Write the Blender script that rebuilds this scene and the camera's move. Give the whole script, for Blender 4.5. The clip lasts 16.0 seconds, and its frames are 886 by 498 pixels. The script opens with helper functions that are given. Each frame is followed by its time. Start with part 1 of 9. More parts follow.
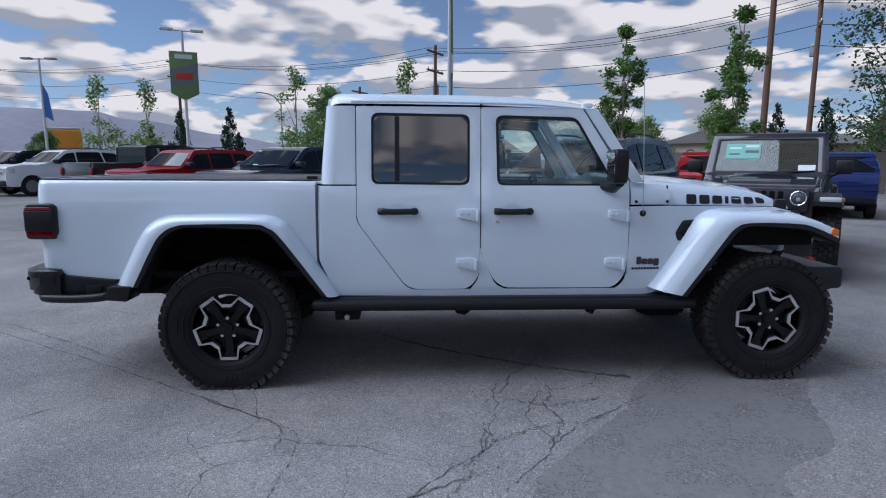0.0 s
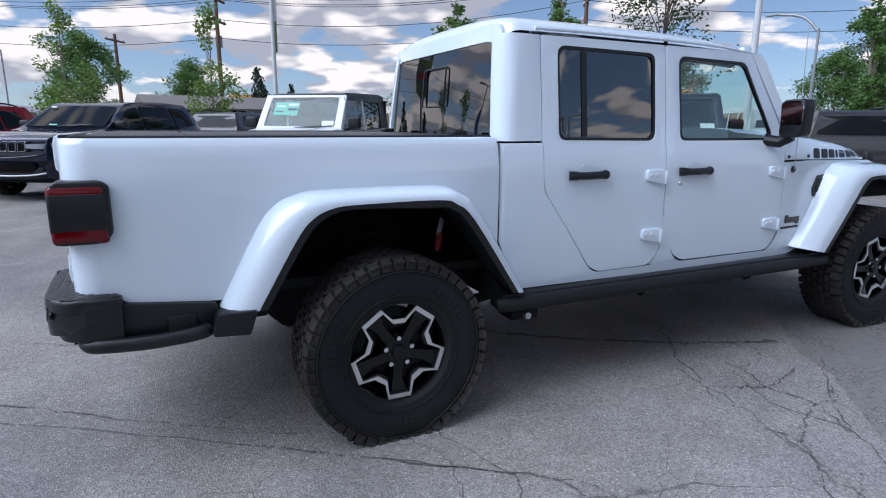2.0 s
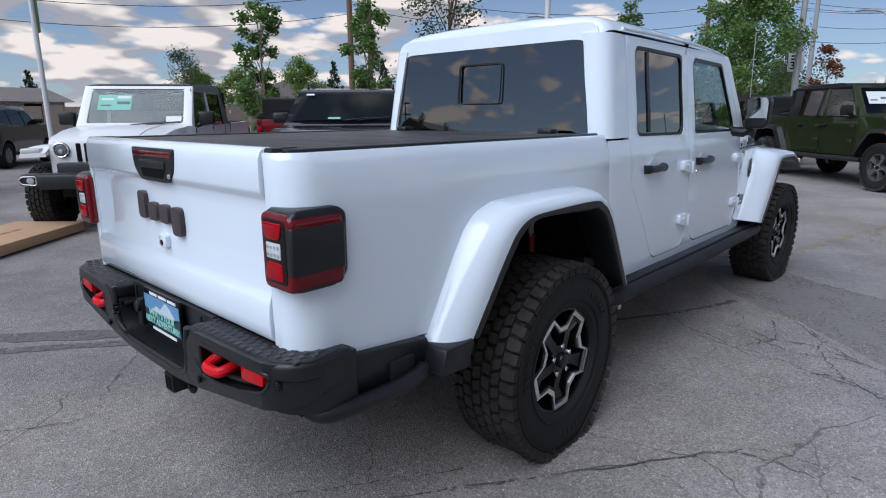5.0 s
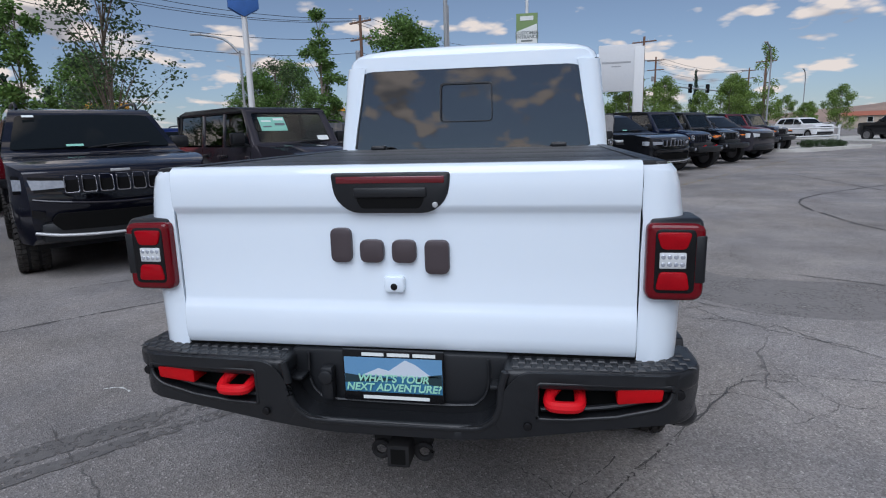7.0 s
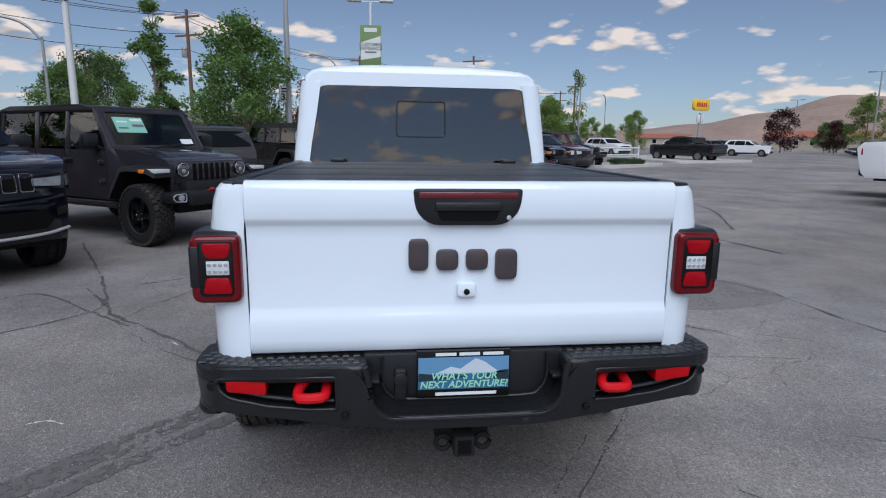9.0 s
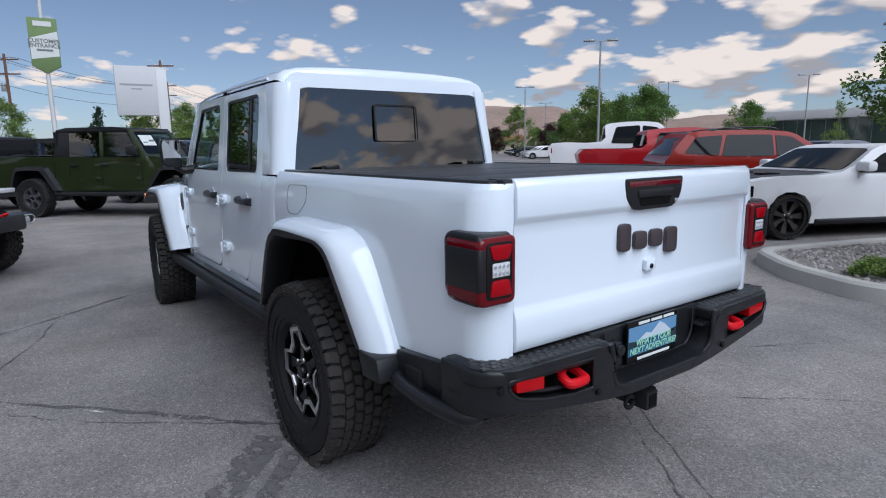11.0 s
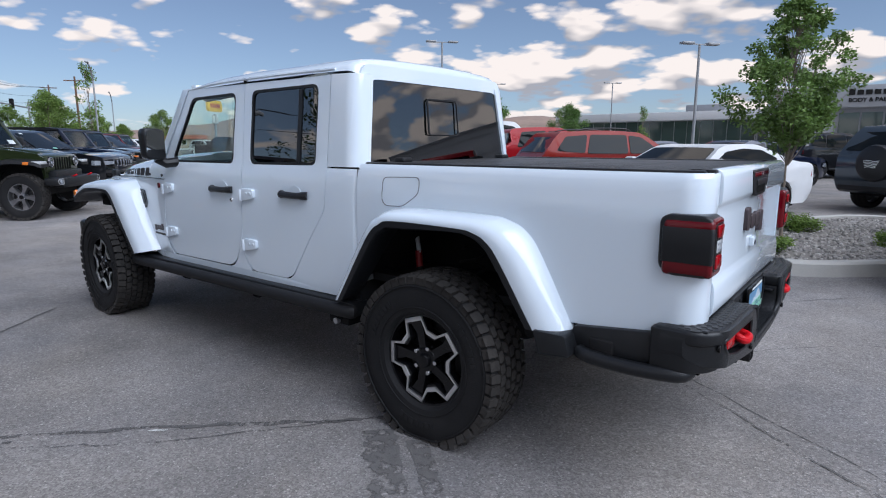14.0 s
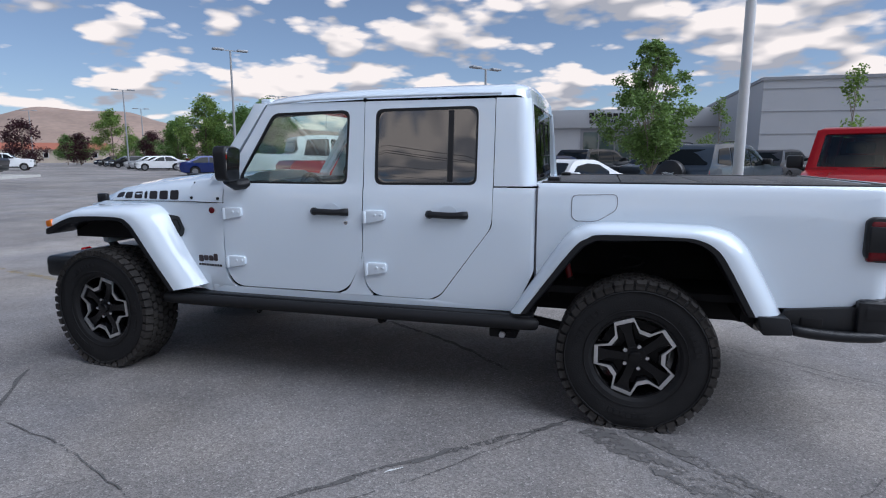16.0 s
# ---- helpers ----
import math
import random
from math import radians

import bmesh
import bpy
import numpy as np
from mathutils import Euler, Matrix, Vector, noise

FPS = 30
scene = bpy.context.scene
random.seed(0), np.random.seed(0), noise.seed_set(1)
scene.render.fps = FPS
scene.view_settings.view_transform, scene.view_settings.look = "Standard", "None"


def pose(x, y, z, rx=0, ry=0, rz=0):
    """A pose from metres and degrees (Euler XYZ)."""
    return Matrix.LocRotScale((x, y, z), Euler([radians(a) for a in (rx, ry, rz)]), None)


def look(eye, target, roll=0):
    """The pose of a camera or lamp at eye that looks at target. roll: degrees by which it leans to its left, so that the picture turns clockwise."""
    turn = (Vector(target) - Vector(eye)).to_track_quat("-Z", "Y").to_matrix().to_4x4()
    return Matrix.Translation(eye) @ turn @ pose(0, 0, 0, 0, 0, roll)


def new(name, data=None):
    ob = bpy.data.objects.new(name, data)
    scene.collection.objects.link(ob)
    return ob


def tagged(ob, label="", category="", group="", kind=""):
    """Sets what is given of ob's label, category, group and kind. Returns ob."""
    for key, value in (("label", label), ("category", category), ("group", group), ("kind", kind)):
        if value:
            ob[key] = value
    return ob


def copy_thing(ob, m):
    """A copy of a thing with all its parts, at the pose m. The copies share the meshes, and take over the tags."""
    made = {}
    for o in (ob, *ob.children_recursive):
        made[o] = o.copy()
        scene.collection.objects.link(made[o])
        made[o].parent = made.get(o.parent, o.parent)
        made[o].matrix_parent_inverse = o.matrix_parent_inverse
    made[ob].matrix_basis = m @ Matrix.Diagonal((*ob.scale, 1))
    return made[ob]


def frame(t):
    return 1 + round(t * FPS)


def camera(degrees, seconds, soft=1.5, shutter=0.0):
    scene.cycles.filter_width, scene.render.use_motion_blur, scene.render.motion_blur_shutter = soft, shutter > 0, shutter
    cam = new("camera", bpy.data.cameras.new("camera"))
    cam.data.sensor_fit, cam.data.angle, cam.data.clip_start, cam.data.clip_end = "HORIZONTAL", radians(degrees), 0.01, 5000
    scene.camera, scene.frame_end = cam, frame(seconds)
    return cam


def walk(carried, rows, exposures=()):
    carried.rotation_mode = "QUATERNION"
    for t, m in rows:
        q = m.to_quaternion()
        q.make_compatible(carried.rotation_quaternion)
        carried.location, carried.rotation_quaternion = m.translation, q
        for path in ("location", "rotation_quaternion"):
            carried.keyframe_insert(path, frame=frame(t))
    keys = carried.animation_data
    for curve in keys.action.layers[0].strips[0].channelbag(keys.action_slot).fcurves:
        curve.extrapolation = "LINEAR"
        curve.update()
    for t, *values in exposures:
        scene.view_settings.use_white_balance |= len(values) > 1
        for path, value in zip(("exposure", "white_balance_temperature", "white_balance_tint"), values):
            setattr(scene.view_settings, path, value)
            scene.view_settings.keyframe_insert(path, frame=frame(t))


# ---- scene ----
cam = camera(74.6, 16.0, 1.1)
PATH = [
    (0, (1.145, -4.465, 1.423), (1.259, -2.492, 1.119), 0.3),
    (0.5, (0.721, -4.144, 1.41), (0.945, -2.187, 1.066), 0.5),
    (1, (0.172, -3.854, 1.403), (0.602, -1.941, 1.009), -0.0),
    (1.5, (-0.338, -3.495, 1.368), (0.311, -1.652, 0.942), -0.1),
    (2, (-0.828, -3.095, 1.342), (0.016, -1.331, 0.921), 0.4),
    (2.5, (-1.147, -2.651, 1.322), (-0.124, -0.989, 0.888), 0.3),
    (3, (-1.451, -2.345, 1.341), (-0.248, -0.81, 0.898), -0.1),
    (3.5, (-1.768, -2.222, 1.371), (-0.428, -0.804, 0.933), -0.3),
    (3.7, (-1.82, -2.214, 1.38), (-0.463, -0.815, 0.931), -0.4),
    (5.8, (-2.232, -1.599, 1.381), (-0.633, -0.477, 0.955), -0.5),
    (6, (-2.346, -1.413, 1.377), (-0.677, -0.398, 0.947), -1.0),
    (6.5, (-2.621, -0.918, 1.38), (-0.79, -0.23, 0.966), -1.5),
    (7, (-2.744, -0.412, 1.384), (-0.813, -0.071, 0.987), -1.5),
    (7.5, (-2.91, -0.055, 1.411), (-0.949, 0.008, 1.022), -0.8),
    (8, (-2.952, 0.073, 1.433), (-0.991, 0.018, 1.044), 0.1),
    (8.2, (-2.958, 0.084, 1.434), (-0.997, 0.009, 1.047), 0.3),
    (10.5, (-2.698, 1.38, 1.396), (-0.93, 0.509, 1.054), -0.2),
    (11, (-2.446, 1.877, 1.393), (-0.843, 0.73, 1.05), -0.9),
    (11.5, (-2.187, 2.338, 1.395), (-0.754, 0.986, 1.053), -0.8),
    (12, (-1.889, 2.611, 1.376), (-0.59, 1.129, 1.035), -0.4),
    (12.5, (-1.725, 2.778, 1.39), (-0.502, 1.231, 1.052), -0.1),
    (13, (-1.683, 2.844, 1.392), (-0.48, 1.287, 1.036), -0.2),
    (13.5, (-1.679, 2.869, 1.392), (-0.469, 1.319, 1.027), -0.3),
    (14, (-1.649, 2.923, 1.392), (-0.442, 1.369, 1.032), -0.1),
    (14.5, (-1.452, 3.111, 1.355), (-0.304, 1.513, 0.997), -0.2),
    (15, (-0.959, 3.41, 1.388), (0.024, 1.705, 1.036), -0.5),
    (15.5, (-0.398, 3.775, 1.401), (0.366, 1.958, 1.058), -0.1),
    (16, (0.194, 4.023, 1.432), (0.728, 2.121, 1.116), -0.0),
]
EXPOSURES = [(0.0, 0.34, 5020, 10), (1.0, 0.56, 5080, 10), (1.5, 0.62, 5130, 10), (2.5, 0.78, 5180, 10), (3.5, 0.72, 5280, 10), (6.5, 0.30, 5500, 10), (8.0, 0.27, 5520, 10), (10.5, 0.36, 5490, 10), (12.5, 0.53, 5410, 10), (14.5, 0.60, 5420, 10), (16.0, 0.60, 5340, 10)]
walk(cam, [(t, look(eye, target, roll)) for t, eye, target, roll in PATH], EXPOSURES)

# ---------------------------------------------------------------- light
SUN_EL, SUN_AZ = 50.0, 176.0          # degrees: height, and compass turn from +x towards +y
world = bpy.data.worlds.new("sky")
scene.world = world
world.use_nodes = True


def build_sky(nt):
    nt.nodes.clear()
    N, L = nt.nodes.new, nt.links.new

    def math_node(op, a, b=None, clamp=False):
        n = N("ShaderNodeMath")
        n.operation, n.use_clamp = op, clamp
        for i, v in enumerate((a, b)):
            if v is None:
                continue
            if isinstance(v, (int, float)):
                n.inputs[i].default_value = v
            else:
                L(v, n.inputs[i])
        return n.outputs[0]

    sky = N("ShaderNodeTexSky")
    sky.sky_type, sky.sun_disc = "NISHITA", False
    sky.sun_elevation, sky.sun_rotation = radians(SUN_EL), radians(90 - SUN_AZ)
    sky.altitude, sky.air_density, sky.dust_density, sky.ozone_density = 1400, 1.0, 1.2, 1.6
    co = N("ShaderNodeTexCoord")
    sep = N("ShaderNodeSeparateXYZ")
    L(co.outputs["Generated"], sep.inputs[0])
    x, y, z = sep.outputs
    up = math_node("MAXIMUM", z, 0.0)
    den = math_node("ADD", up, 0.26)
    px, py = math_node("DIVIDE", x, den), math_node("DIVIDE", y, den)
    comb = N("ShaderNodeCombineXYZ")
    L(px, comb.inputs[0]), L(py, comb.inputs[1])
    L(math_node("MULTIPLY", up, 3.0), comb.inputs[2])

    def puffs(vec, fine):
        """Heaped cloud: slow cover, with rounded lumps at two sizes."""
        def at(scale, offset):
            a = N("ShaderNodeVectorMath")
            a.operation = "MULTIPLY_ADD"
            L(vec, a.inputs[0])
            a.inputs[1].default_value, a.inputs[2].default_value = (scale, scale, scale), offset
            return a.outputs[0]

        def noise_at(scale, offset, detail, rough):
            n = N("ShaderNodeTexNoise")
            L(at(scale, offset), n.inputs["Vector"])
            n.inputs["Scale"].default_value, n.inputs["Detail"].default_value, n.inputs["Roughness"].default_value = 1.0, detail, rough
            return n.outputs[0]

        d = noise_at(3.1, CLOUD_SEED, 2.0, 0.45)
        d = math_node("ADD", d, math_node("MULTIPLY", math_node("SUBTRACT", noise_at(0.34, (7.0, 2.0, 1.0), 1.0, 0.4), 0.5), 0.35))
        for scale, gain in ((6.4, 0.22), (14.0, 0.13), (30.0, 0.06)) if fine else ((6.4, 0.22), (14.0, 0.10)):
            v = N("ShaderNodeTexVoronoi")
            v.feature = "SMOOTH_F1"
            L(at(scale, (1.0, 2.0, 3.0)), v.inputs["Vector"])
            v.inputs["Scale"].default_value = 1.0
            v.inputs["Smoothness"].default_value = 0.35
            d = math_node("ADD", d, math_node("MULTIPLY", math_node("SUBTRACT", 0.45, v.outputs["Distance"]), gain))
        if fine:
            d = math_node("ADD", d, math_node("MULTIPLY", math_node("SUBTRACT", noise_at(26.0, (0.0, 0.0, 0.0), 4.0, 0.6), 0.5), 0.075))
        return d

    lift = N("ShaderNodeCombineXYZ")
    den2 = math_node("ADD", up, 0.288)
    L(math_node("DIVIDE", x, den2), lift.inputs[0]), L(math_node("DIVIDE", y, den2), lift.inputs[1])
    L(math_node("MULTIPLY", math_node("ADD", up, 0.021), 3.0), lift.inputs[2])
    # heavier cover to the sides, most of all on the +y side
    cover = math_node("ADD", math_node("ADD", math_node("MULTIPLY", y, CLOUD_SLANT), math_node("MULTIPLY", math_node("MAXIMUM", x, -0.1), -0.060)), CLOUD_COVER)
    cover = math_node("ADD", cover, math_node("MULTIPLY", math_node("MULTIPLY", y, y), 0.06))
    cover = math_node("ADD", cover, math_node("MULTIPLY", math_node("MULTIPLY", x, y, clamp=True), 0.15))
    dens = math_node("ADD", puffs(comb.outputs[0], True), cover)
    mask = math_node("MULTIPLY", math_node("SUBTRACT", dens, 0.5), 11.0, clamp=True)
    # bright where the cloud thins upwards, grey where more cloud stands above
    rise = math_node("MULTIPLY", math_node("SUBTRACT", puffs(lift.outputs[0], False), puffs(comb.outputs[0], False)), 7.5)
    body = math_node("MULTIPLY", math_node("SUBTRACT", dens, 0.5), 1.3)
    thick = math_node("ADD", math_node("ADD", rise, body), 0.46, clamp=True)
    shade = N("ShaderNodeMix")
    shade.data_type = "RGBA"
    L(thick, shade.inputs["Factor"])
    shade.inputs["A"].default_value = (1.0, 0.82, 0.66, 1)
    shade.inputs["B"].default_value = (0.42, 0.382, 0.362, 1)
    bg_sky, bg_cloud, mix, out = N("ShaderNodeBackground"), N("ShaderNodeBackground"), N("ShaderNodeMixShader"), N("ShaderNodeOutputWorld")
    hsv = N("ShaderNodeHueSaturation")
    hsv.inputs["Saturation"].default_value = 0.73
    L(sky.outputs[0], hsv.inputs["Color"])
    L(hsv.outputs[0], bg_sky.inputs[0])
    bg_sky.inputs[1].default_value = SKY_STRENGTH
    L(shade.outputs["Result"], bg_cloud.inputs[0])
    bg_cloud.inputs[1].default_value = CLOUD_STRENGTH
    fade = math_node("MULTIPLY", math_node("ADD", z, 0.02), 14.0, clamp=True)
    L(math_node("MULTIPLY", mask, fade), mix.inputs[0])
    L(bg_sky.outputs[0], mix.inputs[1]), L(bg_cloud.outputs[0], mix.inputs[2])
    L(mix.outputs[0], out.inputs[0])


CLOUD_SLANT, CLOUD_COVER, SKY_STRENGTH, CLOUD_STRENGTH, CLOUD_SEED = 0.022, 0.008, 0.055, 0.71, (3.1, 1.7, 0.0)
build_sky(world.node_tree)
sun = new("sun", bpy.data.lights.new("sun", "SUN"))
sun.data.energy, sun.data.angle, sun.data.color = 2.16, radians(60), (1.0, 0.96, 0.92)
sun.matrix_world = look((40 * math.cos(radians(SUN_AZ)), 40 * math.sin(radians(SUN_AZ)), 40 * math.tan(radians(SUN_EL))), (0, 0, 0))

# ---------------------------------------------------------------- materials
MATS = {}


def mat(name, col, rough=0.5, metal=0.0, var=0.05, scale=6.0, bump=0.0, bscale=250.0, coat=0.0, spec=0.5, dirt=0.0, island=False):
    """A surface with variation at two scales; dirt: share of dust in patches; island: a tone of its own for each piece."""
    if name in MATS:
        return MATS[name]
    m = bpy.data.materials.new(name)
    m.use_nodes = True
    nt = m.node_tree
    N, L = nt.nodes.new, nt.links.new
    p = nt.nodes["Principled BSDF"]
    p.inputs["Metallic"].default_value, p.inputs["Coat Weight"].default_value = metal, coat
    p.inputs["Specular IOR Level"].default_value = spec
    p.inputs["Coat Roughness"].default_value = 0.03
    co = N("ShaderNodeTexCoord")
    big, small = N("ShaderNodeTexNoise"), N("ShaderNodeTexNoise")
    for n, s, d in ((big, scale, 3), (small, bscale, 3)):
        L(co.outputs["Object"], n.inputs["Vector"])
        n.inputs["Scale"].default_value, n.inputs["Detail"].default_value = s, d
    add = N("ShaderNodeMath")
    add.operation = "ADD"
    L(big.outputs[0], add.inputs[0]), L(small.outputs[0], add.inputs[1])
    ramp = N("ShaderNodeMapRange")
    L(add.outputs[0], ramp.inputs[0])
    ramp.inputs[1].default_value, ramp.inputs[2].default_value = 0.6, 1.4
    ramp.inputs[3].default_value, ramp.inputs[4].default_value = 1 - var, 1 + var
    tone = ramp.outputs[0]
    if island:
        geo, isl, mul = N("ShaderNodeNewGeometry"), N("ShaderNodeMapRange"), N("ShaderNodeMath")
        L(geo.outputs["Random Per Island"], isl.inputs[0])
        isl.inputs[3].default_value, isl.inputs[4].default_value = 0.55, 1.5
        mul.operation = "MULTIPLY"
        L(tone, mul.inputs[0]), L(isl.outputs[0], mul.inputs[1])
        tone = mul.outputs[0]
    mix = N("ShaderNodeVectorMath")
    mix.operation = "SCALE"
    mix.inputs[0].default_value = col
    L(tone, mix.inputs["Scale"])
    colour = mix.outputs[0]
    if dirt:
        dn, dr, dm = N("ShaderNodeTexNoise"), N("ShaderNodeMapRange"), N("ShaderNodeMix")
        L(co.outputs["Object"], dn.inputs["Vector"])
        dn.inputs["Scale"].default_value, dn.inputs["Detail"].default_value = 2.3, 8
        L(dn.outputs[0], dr.inputs[0])
        dr.inputs[1].default_value, dr.inputs[2].default_value, dr.inputs[4].default_value = 0.45, 0.75, dirt
        dm.data_type = "RGBA"
        L(dr.outputs[0], dm.inputs["Factor"]), L(colour, dm.inputs["A"])
        dm.inputs["B"].default_value = (0.22, 0.20, 0.18, 1)
        colour = dm.outputs["Result"]
    L(colour, p.inputs["Base Color"])
    rr = N("ShaderNodeMapRange")
    L(add.outputs[0], rr.inputs[0])
    rr.inputs[1].default_value, rr.inputs[2].default_value = 0.6, 1.4
    rr.inputs[3].default_value, rr.inputs[4].default_value = max(0.02, rough * 0.85), min(1.0, rough * 1.15)
    L(rr.outputs[0], p.inputs["Roughness"])
    if bump:
        b = N("ShaderNodeBump")
        b.inputs["Strength"].default_value, b.inputs["Distance"].default_value = bump, 0.01
        L(small.outputs[0], b.inputs["Height"])
        L(b.outputs[0], p.inputs["Normal"])
    MATS[name] = m
    return m


def glass(name, tint, rough=0.0, ior=1.5):
    """A thin tinted pane: it lets tinted light through and mirrors by Fresnel."""
    if name in MATS:
        return MATS[name]
    m = bpy.data.materials.new(name)
    m.use_nodes = True
    nt = m.node_tree
    nt.nodes.clear()
    N, L = nt.nodes.new, nt.links.new
    clear, gloss, lw, mix, out = N("ShaderNodeBsdfTransparent"), N("ShaderNodeBsdfGlossy"), N("ShaderNodeLayerWeight"), N("ShaderNodeMixShader"), N("ShaderNodeOutputMaterial")
    f0 = ((ior - 1) / (ior + 1)) ** 2
    lw.inputs[0].default_value = 0.5
    power, fr = N("ShaderNodeMath"), N("ShaderNodeMath")
    power.operation, fr.operation = "POWER", "MULTIPLY_ADD"
    L(lw.outputs["Facing"], power.inputs[0])
    power.inputs[1].default_value = 5.0
    L(power.outputs[0], fr.inputs[0])
    fr.inputs[1].default_value, fr.inputs[2].default_value = 1 - f0, f0
    clear.inputs[0].default_value = (*tint, 1)
    gloss.inputs["Roughness"].default_value = rough
    L(fr.outputs[0], mix.inputs[0]), L(clear.outputs[0], mix.inputs[1]), L(gloss.outputs[0], mix.inputs[2]), L(mix.outputs[0], out.inputs[0])
    MATS[name] = m
    return m




def worn(name, col, hold, scale):
    """Thin paint or tar that has partly gone: it holds in ragged patches and lets the ground show between."""
    m = mat(name, col, 0.8, var=0.25, scale=20, bump=0.3, bscale=150)
    nt = m.node_tree
    N, L = nt.nodes.new, nt.links.new
    co, n1, n2, add, rg = N("ShaderNodeTexCoord"), N("ShaderNodeTexNoise"), N("ShaderNodeTexNoise"), N("ShaderNodeMath"), N("ShaderNodeMapRange")
    for n, s, d in ((n1, scale, 6), (n2, scale * 12, 3)):
        L(co.outputs["Object"], n.inputs["Vector"])
        n.inputs["Scale"].default_value, n.inputs["Detail"].default_value = s, d
    L(n1.outputs[0], add.inputs[0]), L(n2.outputs[0], add.inputs[1])
    L(add.outputs[0], rg.inputs[0])
    rg.inputs[1].default_value, rg.inputs[2].default_value = 1.12 - hold, 1.28 - hold
    out = nt.nodes["Material Output"]
    clear, mix = N("ShaderNodeBsdfTransparent"), N("ShaderNodeMixShader")
    L(rg.outputs[0], mix.inputs[0]), L(clear.outputs[0], mix.inputs[1]), L(nt.nodes["Principled BSDF"].outputs[0], mix.inputs[2])
    L(mix.outputs[0], out.inputs[0])
    return m


WHITE = mat("white_paint", (0.752, 0.830, 0.905), 0.16, var=0.01, scale=2, bscale=900, coat=1.0, spec=0.35)
BLACK = mat("black_plastic", (0.011, 0.012, 0.014), 0.34, var=0.15, bump=0.12, bscale=700, spec=0.42)
GLOSSBLACK = mat("gloss_black", (0.005, 0.005, 0.006), 0.25, var=0.05, spec=0.35)
DARK = mat("underbody", (0.016, 0.016, 0.017), 0.75, var=0.3, dirt=0.03, spec=0.12)
RUBBER = mat("tyre_rubber", (0.017, 0.017, 0.018), 0.62, var=0.2, scale=9, bump=0.3, bscale=160, dirt=0.03, spec=0.18)
TREAD = mat("tread_rubber", (0.029, 0.027, 0.0255), 0.75, var=0.3, scale=14, bump=0.3, bscale=120, dirt=0.16, spec=0.15)
SEAM = mat("seam_black", (0.006, 0.006, 0.006), 0.8, spec=0.08)
ALLOY = mat("machined_alloy", (0.80, 0.80, 0.80), 0.38, 1.0, var=0.05)
CHROME = mat("chrome", (0.75, 0.75, 0.77), 0.08, 1.0, var=0.02)
STEEL = mat("galvanised_steel", (0.52, 0.53, 0.54), 0.45, 0.6, var=0.1)
REDLENS = mat("red_lens", (0.30, 0.001, 0.006), 0.10, var=0.15, scale=30, spec=0.22)
BEZEL = mat("lamp_bezel_red", (0.120, 0.0008, 0.005), 0.08, var=0.12, scale=30, spec=0.42)
DARKRED = mat("dark_red_lens", (0.115, 0.003, 0.008), 0.10, var=0.12, scale=30, coat=0.8)
CLEARLENS = mat("clear_lens", (0.55, 0.57, 0.58), 0.12, var=0.1, scale=60, coat=0.6)
LAMPGLASS = mat("lamp_glass", (0.40, 0.43, 0.48), 0.08, 0.3, var=0.3, scale=30, coat=1.0)
LAMPDARK = mat("lamp_inside", (0.12, 0.13, 0.145), 0.10, 0.5, var=0.3, scale=40, coat=1.0)
AMBER = mat("amber_lens", (0.75, 0.20, 0.02), 0.12, var=0.1, coat=0.5)
HOOKRED = mat("red_hook_paint", (0.56, 0.006, 0.012), 0.35, var=0.06, spec=0.22)
COVER = mat("cover_vinyl", (0.035, 0.036, 0.038), 0.42, var=0.12, bump=0.2, bscale=500)
SEAT = mat("black_leather", (0.030, 0.030, 0.031), 0.5, var=0.2, spec=0.25)
PRIVACY = glass("privacy_glass", (0.085, 0.088, 0.09), ior=2.5)
CLEAR = glass("clear_glass", (0.92, 0.97, 0.95), ior=1.75)
DARKGLASS = mat("dark_car_glass", (0.008, 0.010, 0.011), 0.02, var=0.02, spec=0.19)
MIRROR = mat("mirror_glass", (0.85, 0.87, 0.88), 0.01, 1.0, var=0.0)
EMBLEM = mat("dark_grey_emblem", (0.075, 0.06, 0.065), 0.4, 0.3)
DECAL = mat("decal_black", (0.018, 0.014, 0.016), 0.45)
PAPER = mat("paper_sticker", (0.72, 0.76, 0.74), 0.6)
GREENPAPER = mat("green_sticker", (0.25, 0.52, 0.42), 0.6)
PRINT = mat("printed_grey", (0.12, 0.14, 0.15), 0.6)

# ---------------------------------------------------------------- building helpers


def finish(bm, angle=32):
    """Smooth faces with sharp edges where they turn."""
    bmesh.ops.recalc_face_normals(bm, faces=bm.faces)
    lim = radians(angle)
    for f in bm.faces:
        f.smooth = True
    for e in bm.edges:
        if len(e.link_faces) != 2 or e.calc_face_angle(3.2) > lim:
            e.smooth = False
    return bm


def part(name, bm, material, parent=None, label="", angle=32):
    finish(bm, angle)
    me = bpy.data.meshes.new(name)
    bm.to_mesh(me)
    bm.free()
    me.materials.append(material)
    ob = new(name, me)
    ob.parent = parent
    if label:
        tagged(ob, label)
    return ob


def shared(name, me, parent, m=None):
    """One more object on a mesh that is already there."""
    ob = new(name, me)
    ob.parent = parent
    if m is not None:
        ob.matrix_basis = m
    return ob


def thing(name, label, category, x=0.0, y=0.0, z=0.0, rz=0.0, group="", kind=""):
    ob = new(name)
    ob.empty_display_size = 0.2
    ob.matrix_basis = pose(x, y, z, 0, 0, rz)
    return tagged(ob, label, category, group, kind)


